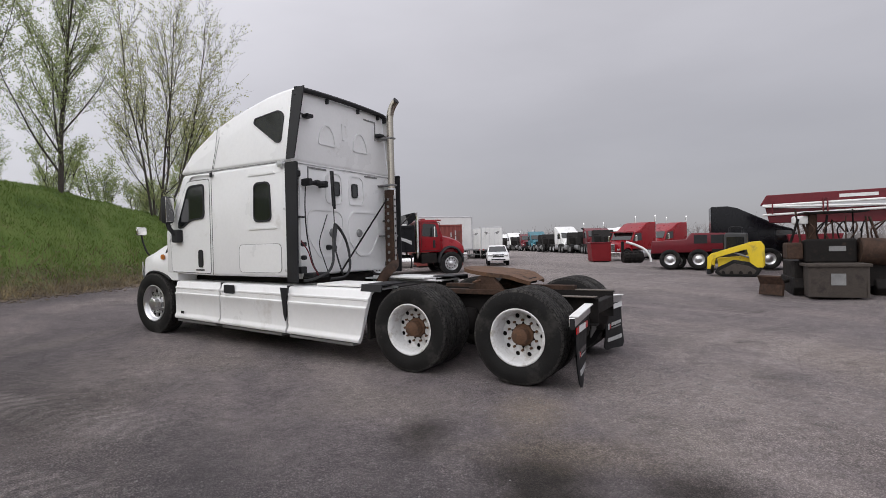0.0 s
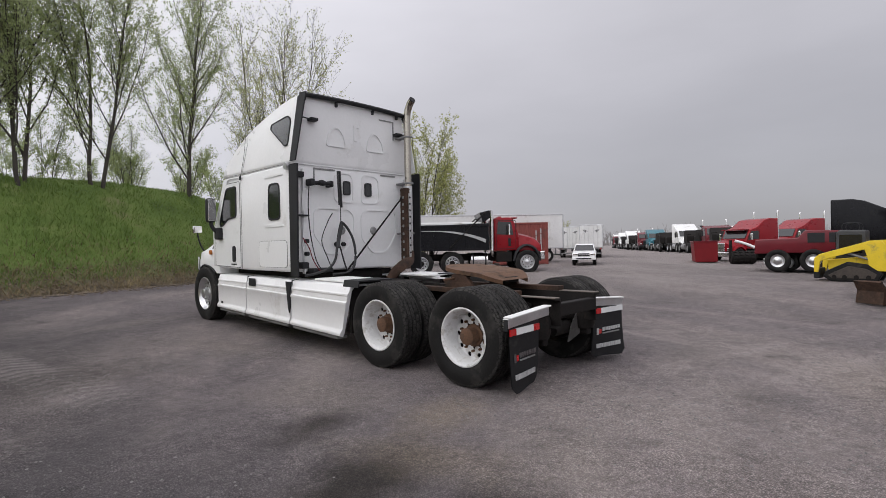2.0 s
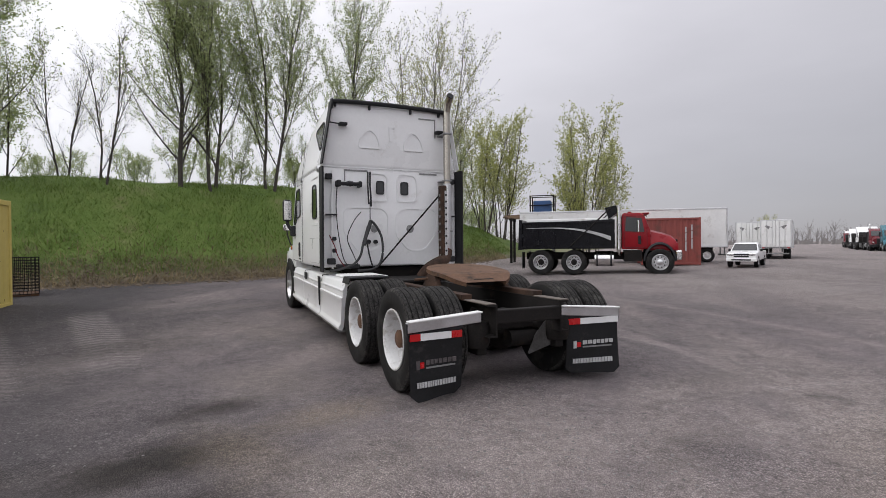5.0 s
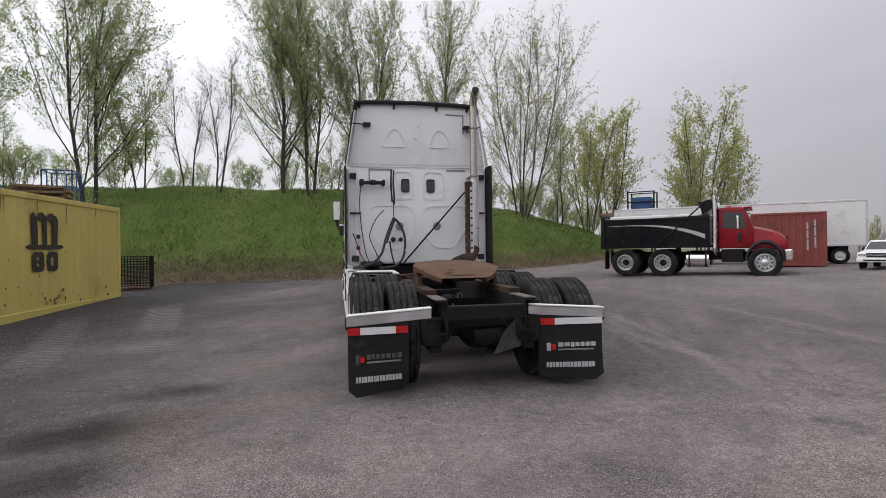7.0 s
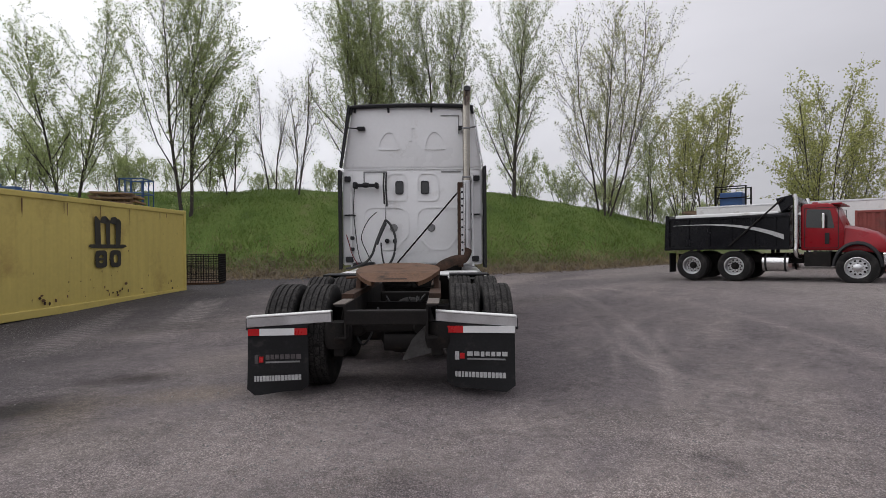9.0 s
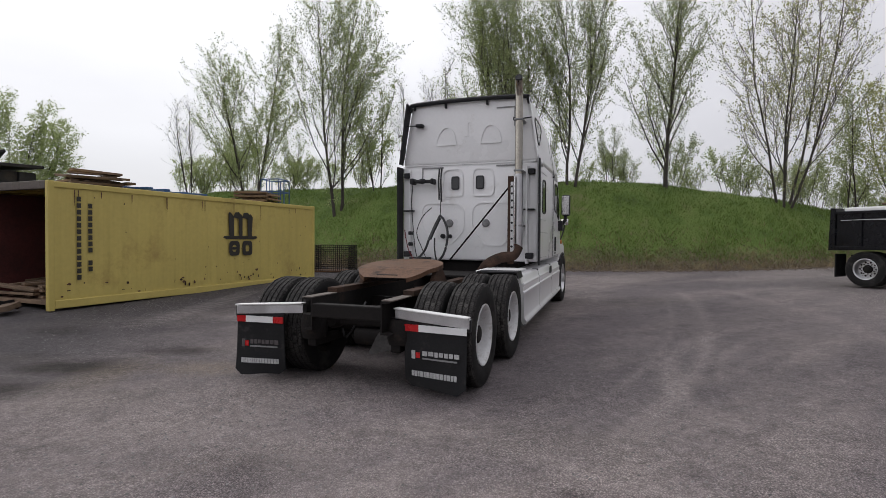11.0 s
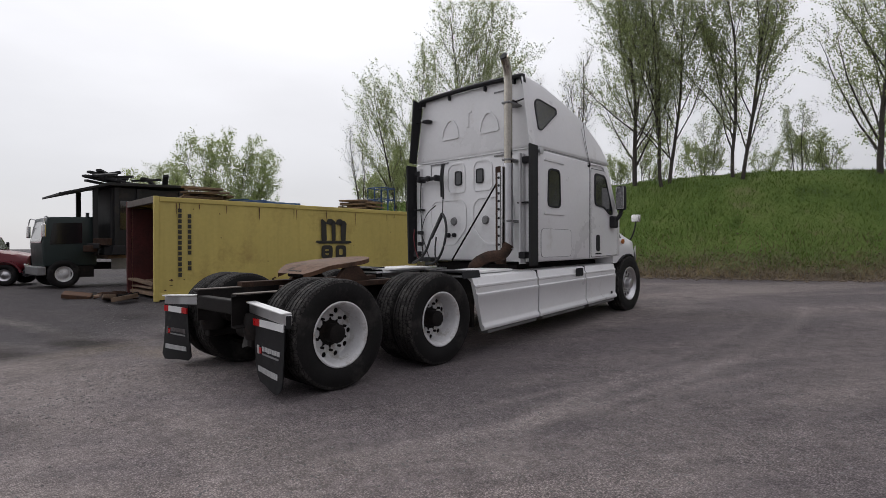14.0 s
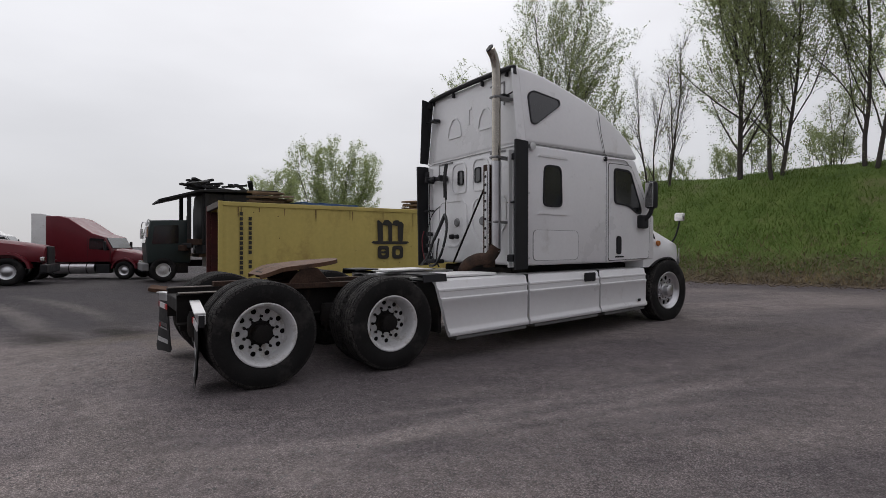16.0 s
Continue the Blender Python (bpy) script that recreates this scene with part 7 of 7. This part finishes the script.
def bare_frame(at):
    """A dark truck frame stripped of its cab: rails, engine, axles and leftover brackets."""
    t = thing("chassis_truck", "dark stripped truck frame with its engine and wheels", "truck", at, ROW)
    r = random.Random(19)
    for s in (-1, 1):
        part("frame_rail", box((s * 0.36, -1.0, 0.6), (s * 0.46, 5.4, 0.88), 0.01), FRAME_BLACK, t)
        for y in (0.0, 1.3, 4.6):
            simple_wheel(t, s * 1.0, y, 0.5, 0.3, GREY_STEEL)
        part("side_tank", tube([(s * 0.85, 2.0, 0.62), (s * 0.85, 3.3, 0.62)], 0.3, 12), GREY_STEEL, t, smooth=True)
        part("bracket", box((s * 0.5, 3.6, 0.9), (s * 0.95, 3.75, 1.9), 0.02), FRAME_BLACK, t)
    part("engine", box((-0.4, 4.2, 0.7), (0.4, 5.3, 1.7), 0.08), FRAME_BLACK, t)
    part("cab_rest", outline([(2.6, 0.95), (4.0, 0.95), (3.9, 1.7), (3.2, 2.3), (2.7, 2.2)], 0.95, 0, 2, 0.04), FRAME_BLACK, t)
    for k in range(6):
        part("loose_pipe", tube([(r.uniform(-0.8, 0.8), r.uniform(1.5, 4), 0.9), (r.uniform(-0.9, 0.9), r.uniform(1.5, 4.5), r.uniform(1.5, 2.5))], 0.05, 6), (RUST, GREY_STEEL, WHITE_DULL)[k % 3], t)
    return t


far_frame = bare_frame(on_yard(37.23, 10.86, 122, 0.72))
for src, x, y, turn in ((far_frame, 42.99, 14.84, 118), (far_frame, 45.66, 16.55, 128), (far_frame, 53.16, 21.59, 122), (far_white, 58.0, 24.65, 122), (far_frame, 55.75, 22.96, 110), (far_frame, 70.1, 31.38, 120), (far_white, 82.79, 38.27, 120), (far_frame, 35.79, 9.66, 124),
                        (far_white, 50.72, 10.77, 115), (far_white, 47.65, 7.65, 80), (far_red, 42.48, 5.73, 95), (far_frame, 31.98, 7.3, 116), (far_red, 50.42, 19.81, 118), (far_frame, 62.97, 27.65, 120), (far_frame, 39.17, 7.05, 105), (far_red, 75.95, 34.95, 120),
                        (far_frame, 73.07, 33.3, 118), (far_white, 66.22, 29.37, 120), (far_teal, 88.9, 41.23, 120), (far_frame, 93.94, 43.75, 120)):
    copy_thing(src, pose(x, y, yard(x, y), 0, 0, turn))

# ---- the west side: marks and clutter on the container, trucks behind it ----
def on_container(u, v, d):
    return Vector((0.0015 + d, u, v))


def container_marks(c):
    m = PRINT_BLACK
    # a three-legged arched mark over a bar with curled ends, and two rounded blocks below
    shapes = [
        [(4.52, 1.36), (4.72, 1.36), (4.70, 1.98), (4.56, 2.10), (4.50, 2.08)],
        [(4.92, 1.36), (5.06, 1.36), (5.06, 2.0), (4.96, 2.08), (4.90, 1.98)],
        [(5.28, 1.36), (5.46, 1.36), (5.50, 1.98), (5.40, 2.08), (5.27, 1.98)],
        [(4.68, 1.94), (4.92, 1.90), (5.0, 2.02), (4.92, 2.12), (4.76, 2.10)],
        [(5.04, 1.94), (5.30, 1.90), (5.40, 2.02), (5.28, 2.12), (5.12, 2.10)],
        [(4.28, 1.30), (4.42, 1.26), (5.58, 1.26), (5.72, 1.30), (5.66, 1.36), (4.34, 1.36)],
    ]
    def mark_at(u, v, d):
        return on_container(3.75 + (u - 4.28) * 0.785, 1.22 + (v - 1.26) * 0.76, d)

    for s in shapes:
        part("printed_mark", plate(s, mark_at, 0.004, 0.03), m, c)
    for u0 in (4.52, 5.06):
        o = [(u0, 0.74), (u0 + 0.42, 0.74), (u0 + 0.42, 1.20), (u0, 1.20)]
        part("printed_mark", plate(o, mark_at, 0.004, 0.12, [(u0 + 0.13, 0.86), (u0 + 0.29, 0.86), (u0 + 0.29, 1.08), (u0 + 0.13, 1.08)]), m, c)
    part("printed_mark", plate([(4.64, 0.93), (4.84, 0.93), (4.84, 1.01), (4.64, 1.01)], mark_at, 0.0045), m, c)
    for u, top, n, step in ((0.46, 1.94, 13, 0.114), (0.655, 1.83, 11, 0.112)):
        for k in range(n):
            if u > 0.6 and k == 8:
                continue
            part("letter_bar", box((0.0015, u, top - k * step - 0.075), (0.005, u + 0.072, top - k * step + 0.008), 0.0), m, c)
    # rust runs and dents near the foot of the wall
    r = random.Random(9)
    for k in range(60):
        low = k % 3 > 0
        u, v = r.uniform(0.15, 7.0), (r.uniform(0.19, 0.5) if low else r.uniform(0.5, 1.95))
        w, h = r.uniform(0.006, 0.05 if low else 0.018), r.uniform(0.010, 0.045 if low else 0.03)
        ring = [(u + w * math.cos(a) * r.uniform(0.5, 1.1), v + h * math.sin(a) * r.uniform(0.5, 1.1)) for a in [math.pi * j / 4 for j in range(8)]]
        part("rust_spot", plate(ring, on_container, 0.0015), RUST if k % 2 else RUST_DARK, c)
    for k in range(12):
        u, h = r.uniform(0.2, 7.0), r.uniform(0.1, 0.4)
        part("rust_run", plate([(u, 2.06 - h), (u + 0.012, 2.06 - h * 0.7), (u + 0.014, 2.06), (u - 0.006, 2.06)], on_container, 0.0015), RUST, c)


container_marks(yellow_container)


def plank_stack(name, label, at, count, length, mat, spread=0.5, seed=1, tilt=12):
    t = thing(name, label, "timber", at)
    r = random.Random(seed)
    layers = max(1, count // 4)
    for k in range(count):
        lay, i = k // 4, k % 4
        a = 0 if lay % 2 == 0 else 90
        w = 0.14 + r.uniform(-0.03, 0.04)
        x = (i - 1.5) * spread / 2
        part("plank", box((-w / 2, -length / 2, 0.0), (w / 2, length / 2, 0.045), 0.006), mat, t,
             at=pose(x * (a == 0), x * (a == 90), 0.002 + lay * 0.055, r.uniform(0, tilt) * (lay > layers - 3) * 0.3, 0, a + r.uniform(-tilt, tilt)))
    return t


def on_roof(u, x):
    return CONT_AT @ Vector((x, u, CONT_H - 0.018))


p = on_roof(1.35, -0.9)
plank_stack("timber_pile", "loose pile of weathered timber on the container roof", pose(p.x, p.y, p.z, 0, 0, 60), 22, 0.85, WOOD_OLD, 0.6, 3, 22)
p = on_roof(2.7, -0.9)
plank_stack("pallet", "faded blue pallets lying on the container roof", pose(p.x, p.y, p.z, 0, 0, 5), 10, 1.2, BLUE_PAINT, 1.0, 5, 6)
p = on_roof(5.85, -0.9)
plank_stack("timber_pile", "stacked brown pallets on the container roof", pose(p.x, p.y, p.z, 0, 0, 20), 24, 0.85, WOOD_OLD, 0.6, 7, 8)


def cage(name, label, at, w, d, h, mat, step, bar=0.012, solid=None):
    t = thing(name, label, "cage", at)
    for a, b in (((-w / 2, -d / 2), (w / 2, -d / 2)), ((w / 2, -d / 2), (w / 2, d / 2)), ((w / 2, d / 2), (-w / 2, d / 2)), ((-w / 2, d / 2), (-w / 2, -d / 2))):
        n = max(2, int(math.hypot(a[0] - b[0], a[1] - b[1]) / step))
        m = max(2, int(h / step))
        for k in range(n + 1):
            f = k / n
            x, y = a[0] + (b[0] - a[0]) * f, a[1] + (b[1] - a[1]) * f
            part("upright", tube([(x, y, 0.04), (x, y, h)], bar, 5), mat, t)
        for k in range(m + 1):
            z = 0.05 + (h - 0.05) * k / m
            part("cross_bar", tube([(*a, z), (*b, z)], bar, 5), mat, t)
    part("base", box((-w / 2, -d / 2, 0.0), (w / 2, d / 2, 0.06), 0.01), solid or mat, t)
    return t


p = on_roof(6.6, -0.9)
cage("stacking_frame", "blue tubular stacking frame on the container roof", pose(p.x, p.y, p.z, 0, 0, 8), 0.55, 0.6, 0.75, BLUE_PAINT, 0.26, 0.016)
cage("wire_basket", "rusty wire mesh basket by the bank", on_yard(-7.0, 10.6, 12), 1.3, 1.0, 0.9, FRAME_BLACK, 0.07, 0.008, RUST)


def litter(at, seed, count, spread, label):
    t = thing("scrap_pile", label, "scrap", at)
    r = random.Random(seed)
    for k in range(count):
        s = r.uniform(0.05, 0.28)
        mt = (WOOD_OLD, RUST_DARK, FRAME_BLACK, RUST)[k % 4]
        part("scrap_piece", box((-s, -s * 0.5, 0), (s, s * 0.5, s * 0.35), 0.01), mt, t, at=pose(r.gauss(0, spread), r.gauss(0, spread * 0.5), 0.01 + 0.02 * r.random(), r.uniform(0, 14), r.uniform(0, 12), r.uniform(0, 360)))
    return t


q = CONT_AT @ Vector((-1.2, -0.55, 0.0))
litter(on_yard(q.x, q.y, 10), 3, 16, 0.42, "scrap and boards lying at the open container end")
q = CONT_AT @ Vector((-1.25, 0.9, 0.165))
plank_stack("timber_pile", "boards stored inside the container", pose(q.x, q.y, q.z, 0, 0, -6), 20, 1.3, WOOD_OLD, 1.0, 11, 14)


def burnt_machine(at):
    """A blackened machine house under a torn, sloping sheet canopy; it stands on a truck bed."""
    t = thing("burnt_machine", "blackened machine house with a sloping sheet canopy and debris on top", "machine", at)
    part("body", outline([(-0.25, 0.0), (2.1, 0.0), (2.1, 2.0), (-0.2, 2.0), (-0.25, 1.4)], 0.9, 0, 2, 0.04), BURNT, t, at=pose(0, 0, 0, 0, 0, -90))
    part("canopy", outline([(-1.5, 1.66), (-0.3, 2.02), (2.2, 2.12), (2.2, 2.2), (-0.3, 2.10), (-1.5, 1.72)], 1.05, 0, 2, 0.01), BURNT, t, at=pose(0, 0, 0, 0, 0, -90))
    for x, y in ((-0.62, -0.9), (-0.62, 0.9), (-0.1, -0.93), (0.5, -0.93), (1.7, -0.93)):
        part("post", box((x - 0.06, y - 0.05, 0.0), (x + 0.06, y + 0.05, 1.98), 0.01), BURNT, t)
    part("window", box((0.0, -0.915, 0.75), (0.42, -0.903, 1.6), 0.004), DARK_GLASS, t, "dark opening")
    part("window_bar", box((0.19, -0.93, 0.75), (0.23, -0.916, 1.6), 0.004), GREY_STEEL, t)
    r = random.Random(31)
    for k in range(16):
        part("debris", box((-0.42, -0.08, 0), (0.42, 0.08, 0.07), 0.01), BURNT, t, at=pose(r.uniform(-0.5, 1.4), r.uniform(-0.7, 0.7), 2.2 + 0.045 * (k % 6), r.uniform(-10, 10), r.uniform(-14, 14), r.uniform(0, 180)))
    for k in range(14):
        s = r.uniform(0.12, 0.3)
        part("scrap_piece", box((-s, -s * 0.6, 0), (s, s * 0.6, s), 0.02), (BURNT, RUST_DARK)[k % 2], t, at=pose(r.uniform(-0.8, 1.6), r.uniform(-1.05, -0.93), 0.005 + 0.09 * (k % 4), 0, 0, r.uniform(0, 180)))
    return t


BURNT = material("scorched_steel", (0.014, 0.014, 0.015), 0.7, 0, 0.4, 3, 40, 0.2, dirt=(0.05, 0.04, 0.032), dirt_amount=0.25)
burnt_machine(pose(-11.5, 1.57, yard(-11.5, 1.07) + 0.812, 0, 0, 90) @ sized(0.9))


def cabover(at):
    """A dark cab-over flatbed facing +y."""
    t = thing("flatbed_truck", "dark green cab-over truck with a bare wooden flatbed", "truck", at)
    part("cab", outline([(0.0, 0.75), (1.55, 0.75), (1.60, 1.5), (1.45, 2.45), (0.0, 2.5)], 1.0, 0, 3, 0.06), material("dark_green_paint", (0.018, 0.03, 0.028), 0.45, 0, 0.15, 2, 30, 0.04), t, smooth=True)
    for s in (-1, 1):
        part("window", plate([(0.45, 1.55), (1.4, 1.5), (1.3, 2.25), (0.45, 2.28)], lambda u, v, d, s=s: Vector((s * (1.002 + d), u, v)), 0.008, 0.06), DARK_GLASS, t)
        part("mirror", box((s * 1.25 - 0.12, 1.55, 1.75), (s * 1.25 + 0.12, 1.65, 2.2), 0.03), CHROME, t)
        part("mirror_arm", tube(smooth_line([(s * 1.0, 1.4, 2.4), (s * 1.2, 1.55, 2.45), (s * 1.25, 1.6, 2.2)]), 0.02, 6), ALUMINIUM, t, smooth=True)
        part("step", box((s * 0.7, 0.1, 0.35), (s * 1.02, 0.8, 0.75), 0.02), FRAME_BLACK, t)
        simple_wheel(t, s * 0.95, 1.0, 0.48, 0.28, RIM_WHITE)
        for y in (-2.6, -3.8):
            simple_wheel(t, s * 0.95, y, 0.48, 0.28, RIM_WHITE)
        part("frame_rail", box((s * 0.36, -4.6, 0.6), (s * 0.46, 1.5, 0.85), 0.01), FRAME_BLACK, t)
    part("windscreen", outline([(1.60, 1.55), (1.625, 1.56), (1.49, 2.3), (1.46, 2.29)], 0.9, 0, 2), DARK_GLASS, t)
    part("bumper", box((-1.05, 1.5, 0.45), (1.05, 1.75, 0.75), 0.04), GREY_STEEL, t)
    part("flatbed", box((-1.15, -5.2, 0.98), (1.15, -0.3, 1.12), 0.015), WOOD_OLD, t)
    part("flatbed_side", box((-1.17, -5.2, 0.6), (-1.13, -0.4, 1.0), 0.01), GREY_STEEL, t)
    part("exhaust", tube([(0.85, -0.15, 0.9), (0.85, -0.15, 2.75)], 0.06, 10), GREY_STEEL, t, smooth=True)
    return t


cabover(on_yard(-11.5, 1.07, 180, 0.72))
for label, nx, ny, turn, k, paint, sl, top, hd, slope in (
        ("dark red sleeper-cab tractor parked side-on", -13.2, 0.2, -30, 0.56, RED_DARK, 2.2, 3.5, 1.5, 1.0),
        ("dark red tractor with a low sloping hood", -12.0, -2.3, -8, 0.72, RED_DARK, 2.0, 3.0, 1.9, 0.5),
        ("white sleeper-cab tractor behind the red one", -25.2, -0.1, -10, 0.68, WHITE_DULL, 2.4, 3.8, 1.5, 1.3),
        ("white tractor in the west row", -22.3, -4.07, -10, 0.68, WHITE_DULL, 2.2, 3.6, 1.5, 1.1),
        ("white tractor in the west row", -31.1, -3.8, -10, 0.68, WHITE_DULL, 2.2, 3.6, 1.5, 1.1)):
    length = (1.9 + sl + 1.25 + hd) * k
    a = radians(turn)
    semi_tractor("sleeper_tractor", label, on_yard(nx + math.sin(a) * length, ny - math.cos(a) * length, turn, k), paint, sl, top, hd, False, False, roof_slope=slope)

# ---- distance ----
def far_woods():
    """Thin bare woods along the horizon: many fine upright twig fans, joined."""
    r = random.Random(77)
    verts, faces = [], []

    def twig(x, y, z, px, py, dx, dz, w0, w1):
        i = len(verts)
        verts.extend(((x - px * w0, y - py * w0, z), (x + px * w0, y + py * w0, z), (x + px * (dx + w1), y + py * (dx + w1), z + dz), (x + px * (dx - w1), y + py * (dx - w1), z + dz)))
        faces.append((i, i + 1, i + 2, i + 3))

    for k in range(460):
        a = radians(-40 + 110 * k / 460) + r.gauss(0, 0.004)
        d = r.uniform(150, 195)
        x, y = d * math.cos(a), d * math.sin(a)
        px, py = -math.sin(a), math.cos(a)
        h = r.uniform(3.5, 6.5) * (1.0 if k % 9 else 1.4)
        twig(x, y, 0, px, py, r.gauss(0, 0.3), h * 0.9, 0.10, 0.03)
        for j in range(16):
            z = h * r.uniform(0.15, 0.7)
            twig(x, y, z, px, py, r.gauss(0, h * 0.22), h * r.uniform(0.2, 0.42), 0.045, 0.015)
        for j in range(3):
            twig(x + px * r.gauss(0, 1), y + py * r.gauss(0, 1), 0, px, py, r.gauss(0, 0.6), r.uniform(1.0, 2.2), 0.35, 0.2)
    # the haze of distance is put into the pale twig colour
    ob = raw("far_woods", verts, faces, material("haze_pale_twigs", (0.22, 0.205, 0.20), 0.9, 0, 0.3, 0.05, 0.6, 0))
    tagged(ob, "line of bare trees on the horizon, coloured pale for haze", "woods", kind="stuff")


far_woods()
for x, y, s, turn in ((45.7, 37.7, 0.55, 0), (43.5, 31.1, 0.42, 60), (51.0, 30.0, 0.5, 120), (49.3, 39.2, 0.6, 200)):
    tree("bush", x, y, yard(x, y), s, turn)


def lumber_rack(at):
    t = thing("lumber_rack", "grey boards on a rack with a blue machine above", "timber", at)
    r = random.Random(6)
    for x in (-1.5, 1.5):
        for y in (-0.5, 0.5):
            part("frame_post", box((x - 0.06, y - 0.06, 0.0), (x + 0.06, y + 0.06, 2.1), 0.01), FRAME_BLACK, t)
    for x in (-1.5, 1.5):
        part("rack_beam", box((x - 0.07, -0.7, 2.1), (x + 0.07, 0.7, 2.2), 0.01), FRAME_BLACK, t)
    for k in range(12):
        ln = r.uniform(1.3, 2.0)
        part("board", box((-ln, -0.13, 0.0), (ln, 0.13, 0.055), 0.006), (WOOD_OLD, GREY_STEEL)[k % 5 == 2], t, at=pose(r.uniform(-0.3, 0.3), -0.42 + 0.28 * (k % 4), 2.202 + 0.062 * (k // 4), 0, 0, r.uniform(-1.5, 1.5)))
    part("blue_box", box((-0.42, -0.4, 2.39), (0.42, 0.4, 3.05), 0.05), BLUE_PAINT, t, "blue machine housing")
    for x in (-0.56, 0.56):
        for y in (-0.46, 0.46):
            part("cage_post", box((x - 0.03, y - 0.03, 2.39), (x + 0.03, y + 0.03, 3.3), 0.008), FRAME_BLACK, t)
    for z in (2.8, 3.26):
        for y in (-0.46, 0.46):
            part("cage_rail", box((-0.6, y - 0.025, z), (0.6, y + 0.025, z + 0.045), 0.006), FRAME_BLACK, t)
    return t


lumber_rack(on_yard(12.3, 16.0, -42, 0.98))


# ---- grass, weeds and stones ----
def blades():
    r = random.Random(12)
    verts, faces = [], []
    while len(faces) < 70000:
        x = r.uniform(-24, 16)
        d = abs(r.gauss(0, 3.2)) if r.random() < 0.6 else r.uniform(0.6, 6.4)
        if d > 6.6 or d < 0.4:
            continue
        z = bank_height(x, d)
        if z - bank_height(x, 0) < 0.3 and r.random() < 0.75:
            continue
        y = foot(x) + d
        patchy = noise.noise((x * 0.6, d * 0.6, 9))
        h = r.uniform(0.05, 0.13) * (1 + 0.7 * patchy)
        a = r.uniform(0, 6.28)
        w = 0.014
        bx, by = math.cos(a) * w, math.sin(a) * w
        lx, ly = r.gauss(0, 0.05), r.gauss(0, 0.05)
        i = len(verts)
        verts.extend(((x - bx, y - by, z - 0.02), (x + bx, y + by, z - 0.02), (x + lx, y + ly, z + h)))
        faces.append((i, i + 1, i + 2))
    ob = raw("grass", verts, faces, leaf_material("grass_blades", (0.074, 0.124, 0.026), (0.185, 0.245, 0.065), (0.17, 0.255, 0.05)))
    tagged(ob, "short uneven spring grass on the bank", "grass", kind="stuff")
    verts, faces = [], []
    for k in range(16000):
        x = r.uniform(-20, 14)
        d = abs(r.gauss(0.5, 0.8))
        z = bank_height(x, d)
        y = foot(x) + d
        h, a, w = r.uniform(0.04, 0.22), r.uniform(0, 6.28), 0.012
        lx, ly = r.gauss(0, 0.09), r.gauss(0, 0.09)
        i = len(verts)
        verts.extend(((x - math.cos(a) * w, y - math.sin(a) * w, z - 0.01), (x + math.cos(a) * w, y + math.sin(a) * w, z - 0.01), (x + lx, y + ly, z + h)))
        faces.append((i, i + 1, i + 2))
    ob = raw("dry_weeds", verts, faces, material("dry_weeds", (0.23, 0.18, 0.10), 0.85, 0, 0.5, 0.8, 5, 0))
    tagged(ob, "dry dead weeds along the foot of the bank", "weeds", kind="stuff")


blades()


def pebbles(name, label, count, place, size, mat, seed):
    r = random.Random(seed)
    verts, faces = [], []
    for k in range(count):
        x, y, z = place(r)
        s = size * r.uniform(0.4, 1.3) ** 1.6
        i = len(verts)
        a = r.uniform(0, 6.28)
        c, n = math.cos(a), math.sin(a)
        for u, v, w in ((1, 0, 0.2), (0.2, 0.8, 0.3), (-0.9, 0.3, 0.15), (-0.2, -0.8, 0.25), (0, 0, 0.75), (0, 0, -0.2)):
            u, v, w = u * r.uniform(0.7, 1.2), v * r.uniform(0.7, 1.2), w
            verts.append((x + (u * c - v * n) * s, y + (u * n + v * c) * s, z + w * s))
        faces += [(i + p, i + (p + 1) % 4, i + 4) for p in range(4)] + [(i + (p + 1) % 4, i + p, i + 5) for p in range(4)]
    ob = raw(name, verts, faces, mat)
    tagged(ob, label, "gravel", kind="stuff")


STONE = leaf_material("gravel_stone", (0.09, 0.083, 0.082), (0.235, 0.222, 0.215), (0.0, 0.0, 0.0), 0.0)


def yard_spot(r):
    while True:
        x, y = (r.uniform(-7, 8), r.uniform(-5, 3.5)) if r.random() < 0.62 else (r.uniform(-11, 11), r.uniform(-6, 13))
        if noise.noise((x * 0.35, y * 0.35, 1.7)) + r.uniform(-0.5, 0.35) > 0.02:
            return x, y, yard(x, y)


pebbles("loose_gravel", "loose grey gravel scattered over the yard", 26000, yard_spot, 0.0100, STONE, 4)


def foot_spot(r):
    x = r.uniform(-16, 12)
    d = r.gauss(0.25, 0.55)
    return x, foot(x) + d, bank_height(x, max(d, 0)) + 0.0


pebbles("bank_rubble", "stones and clods along the foot of the bank", 6500, foot_spot, 0.042, material("earth_clods", (0.16, 0.125, 0.09), 0.95, 0, 0.4, 2, 12, 0.2), 8)
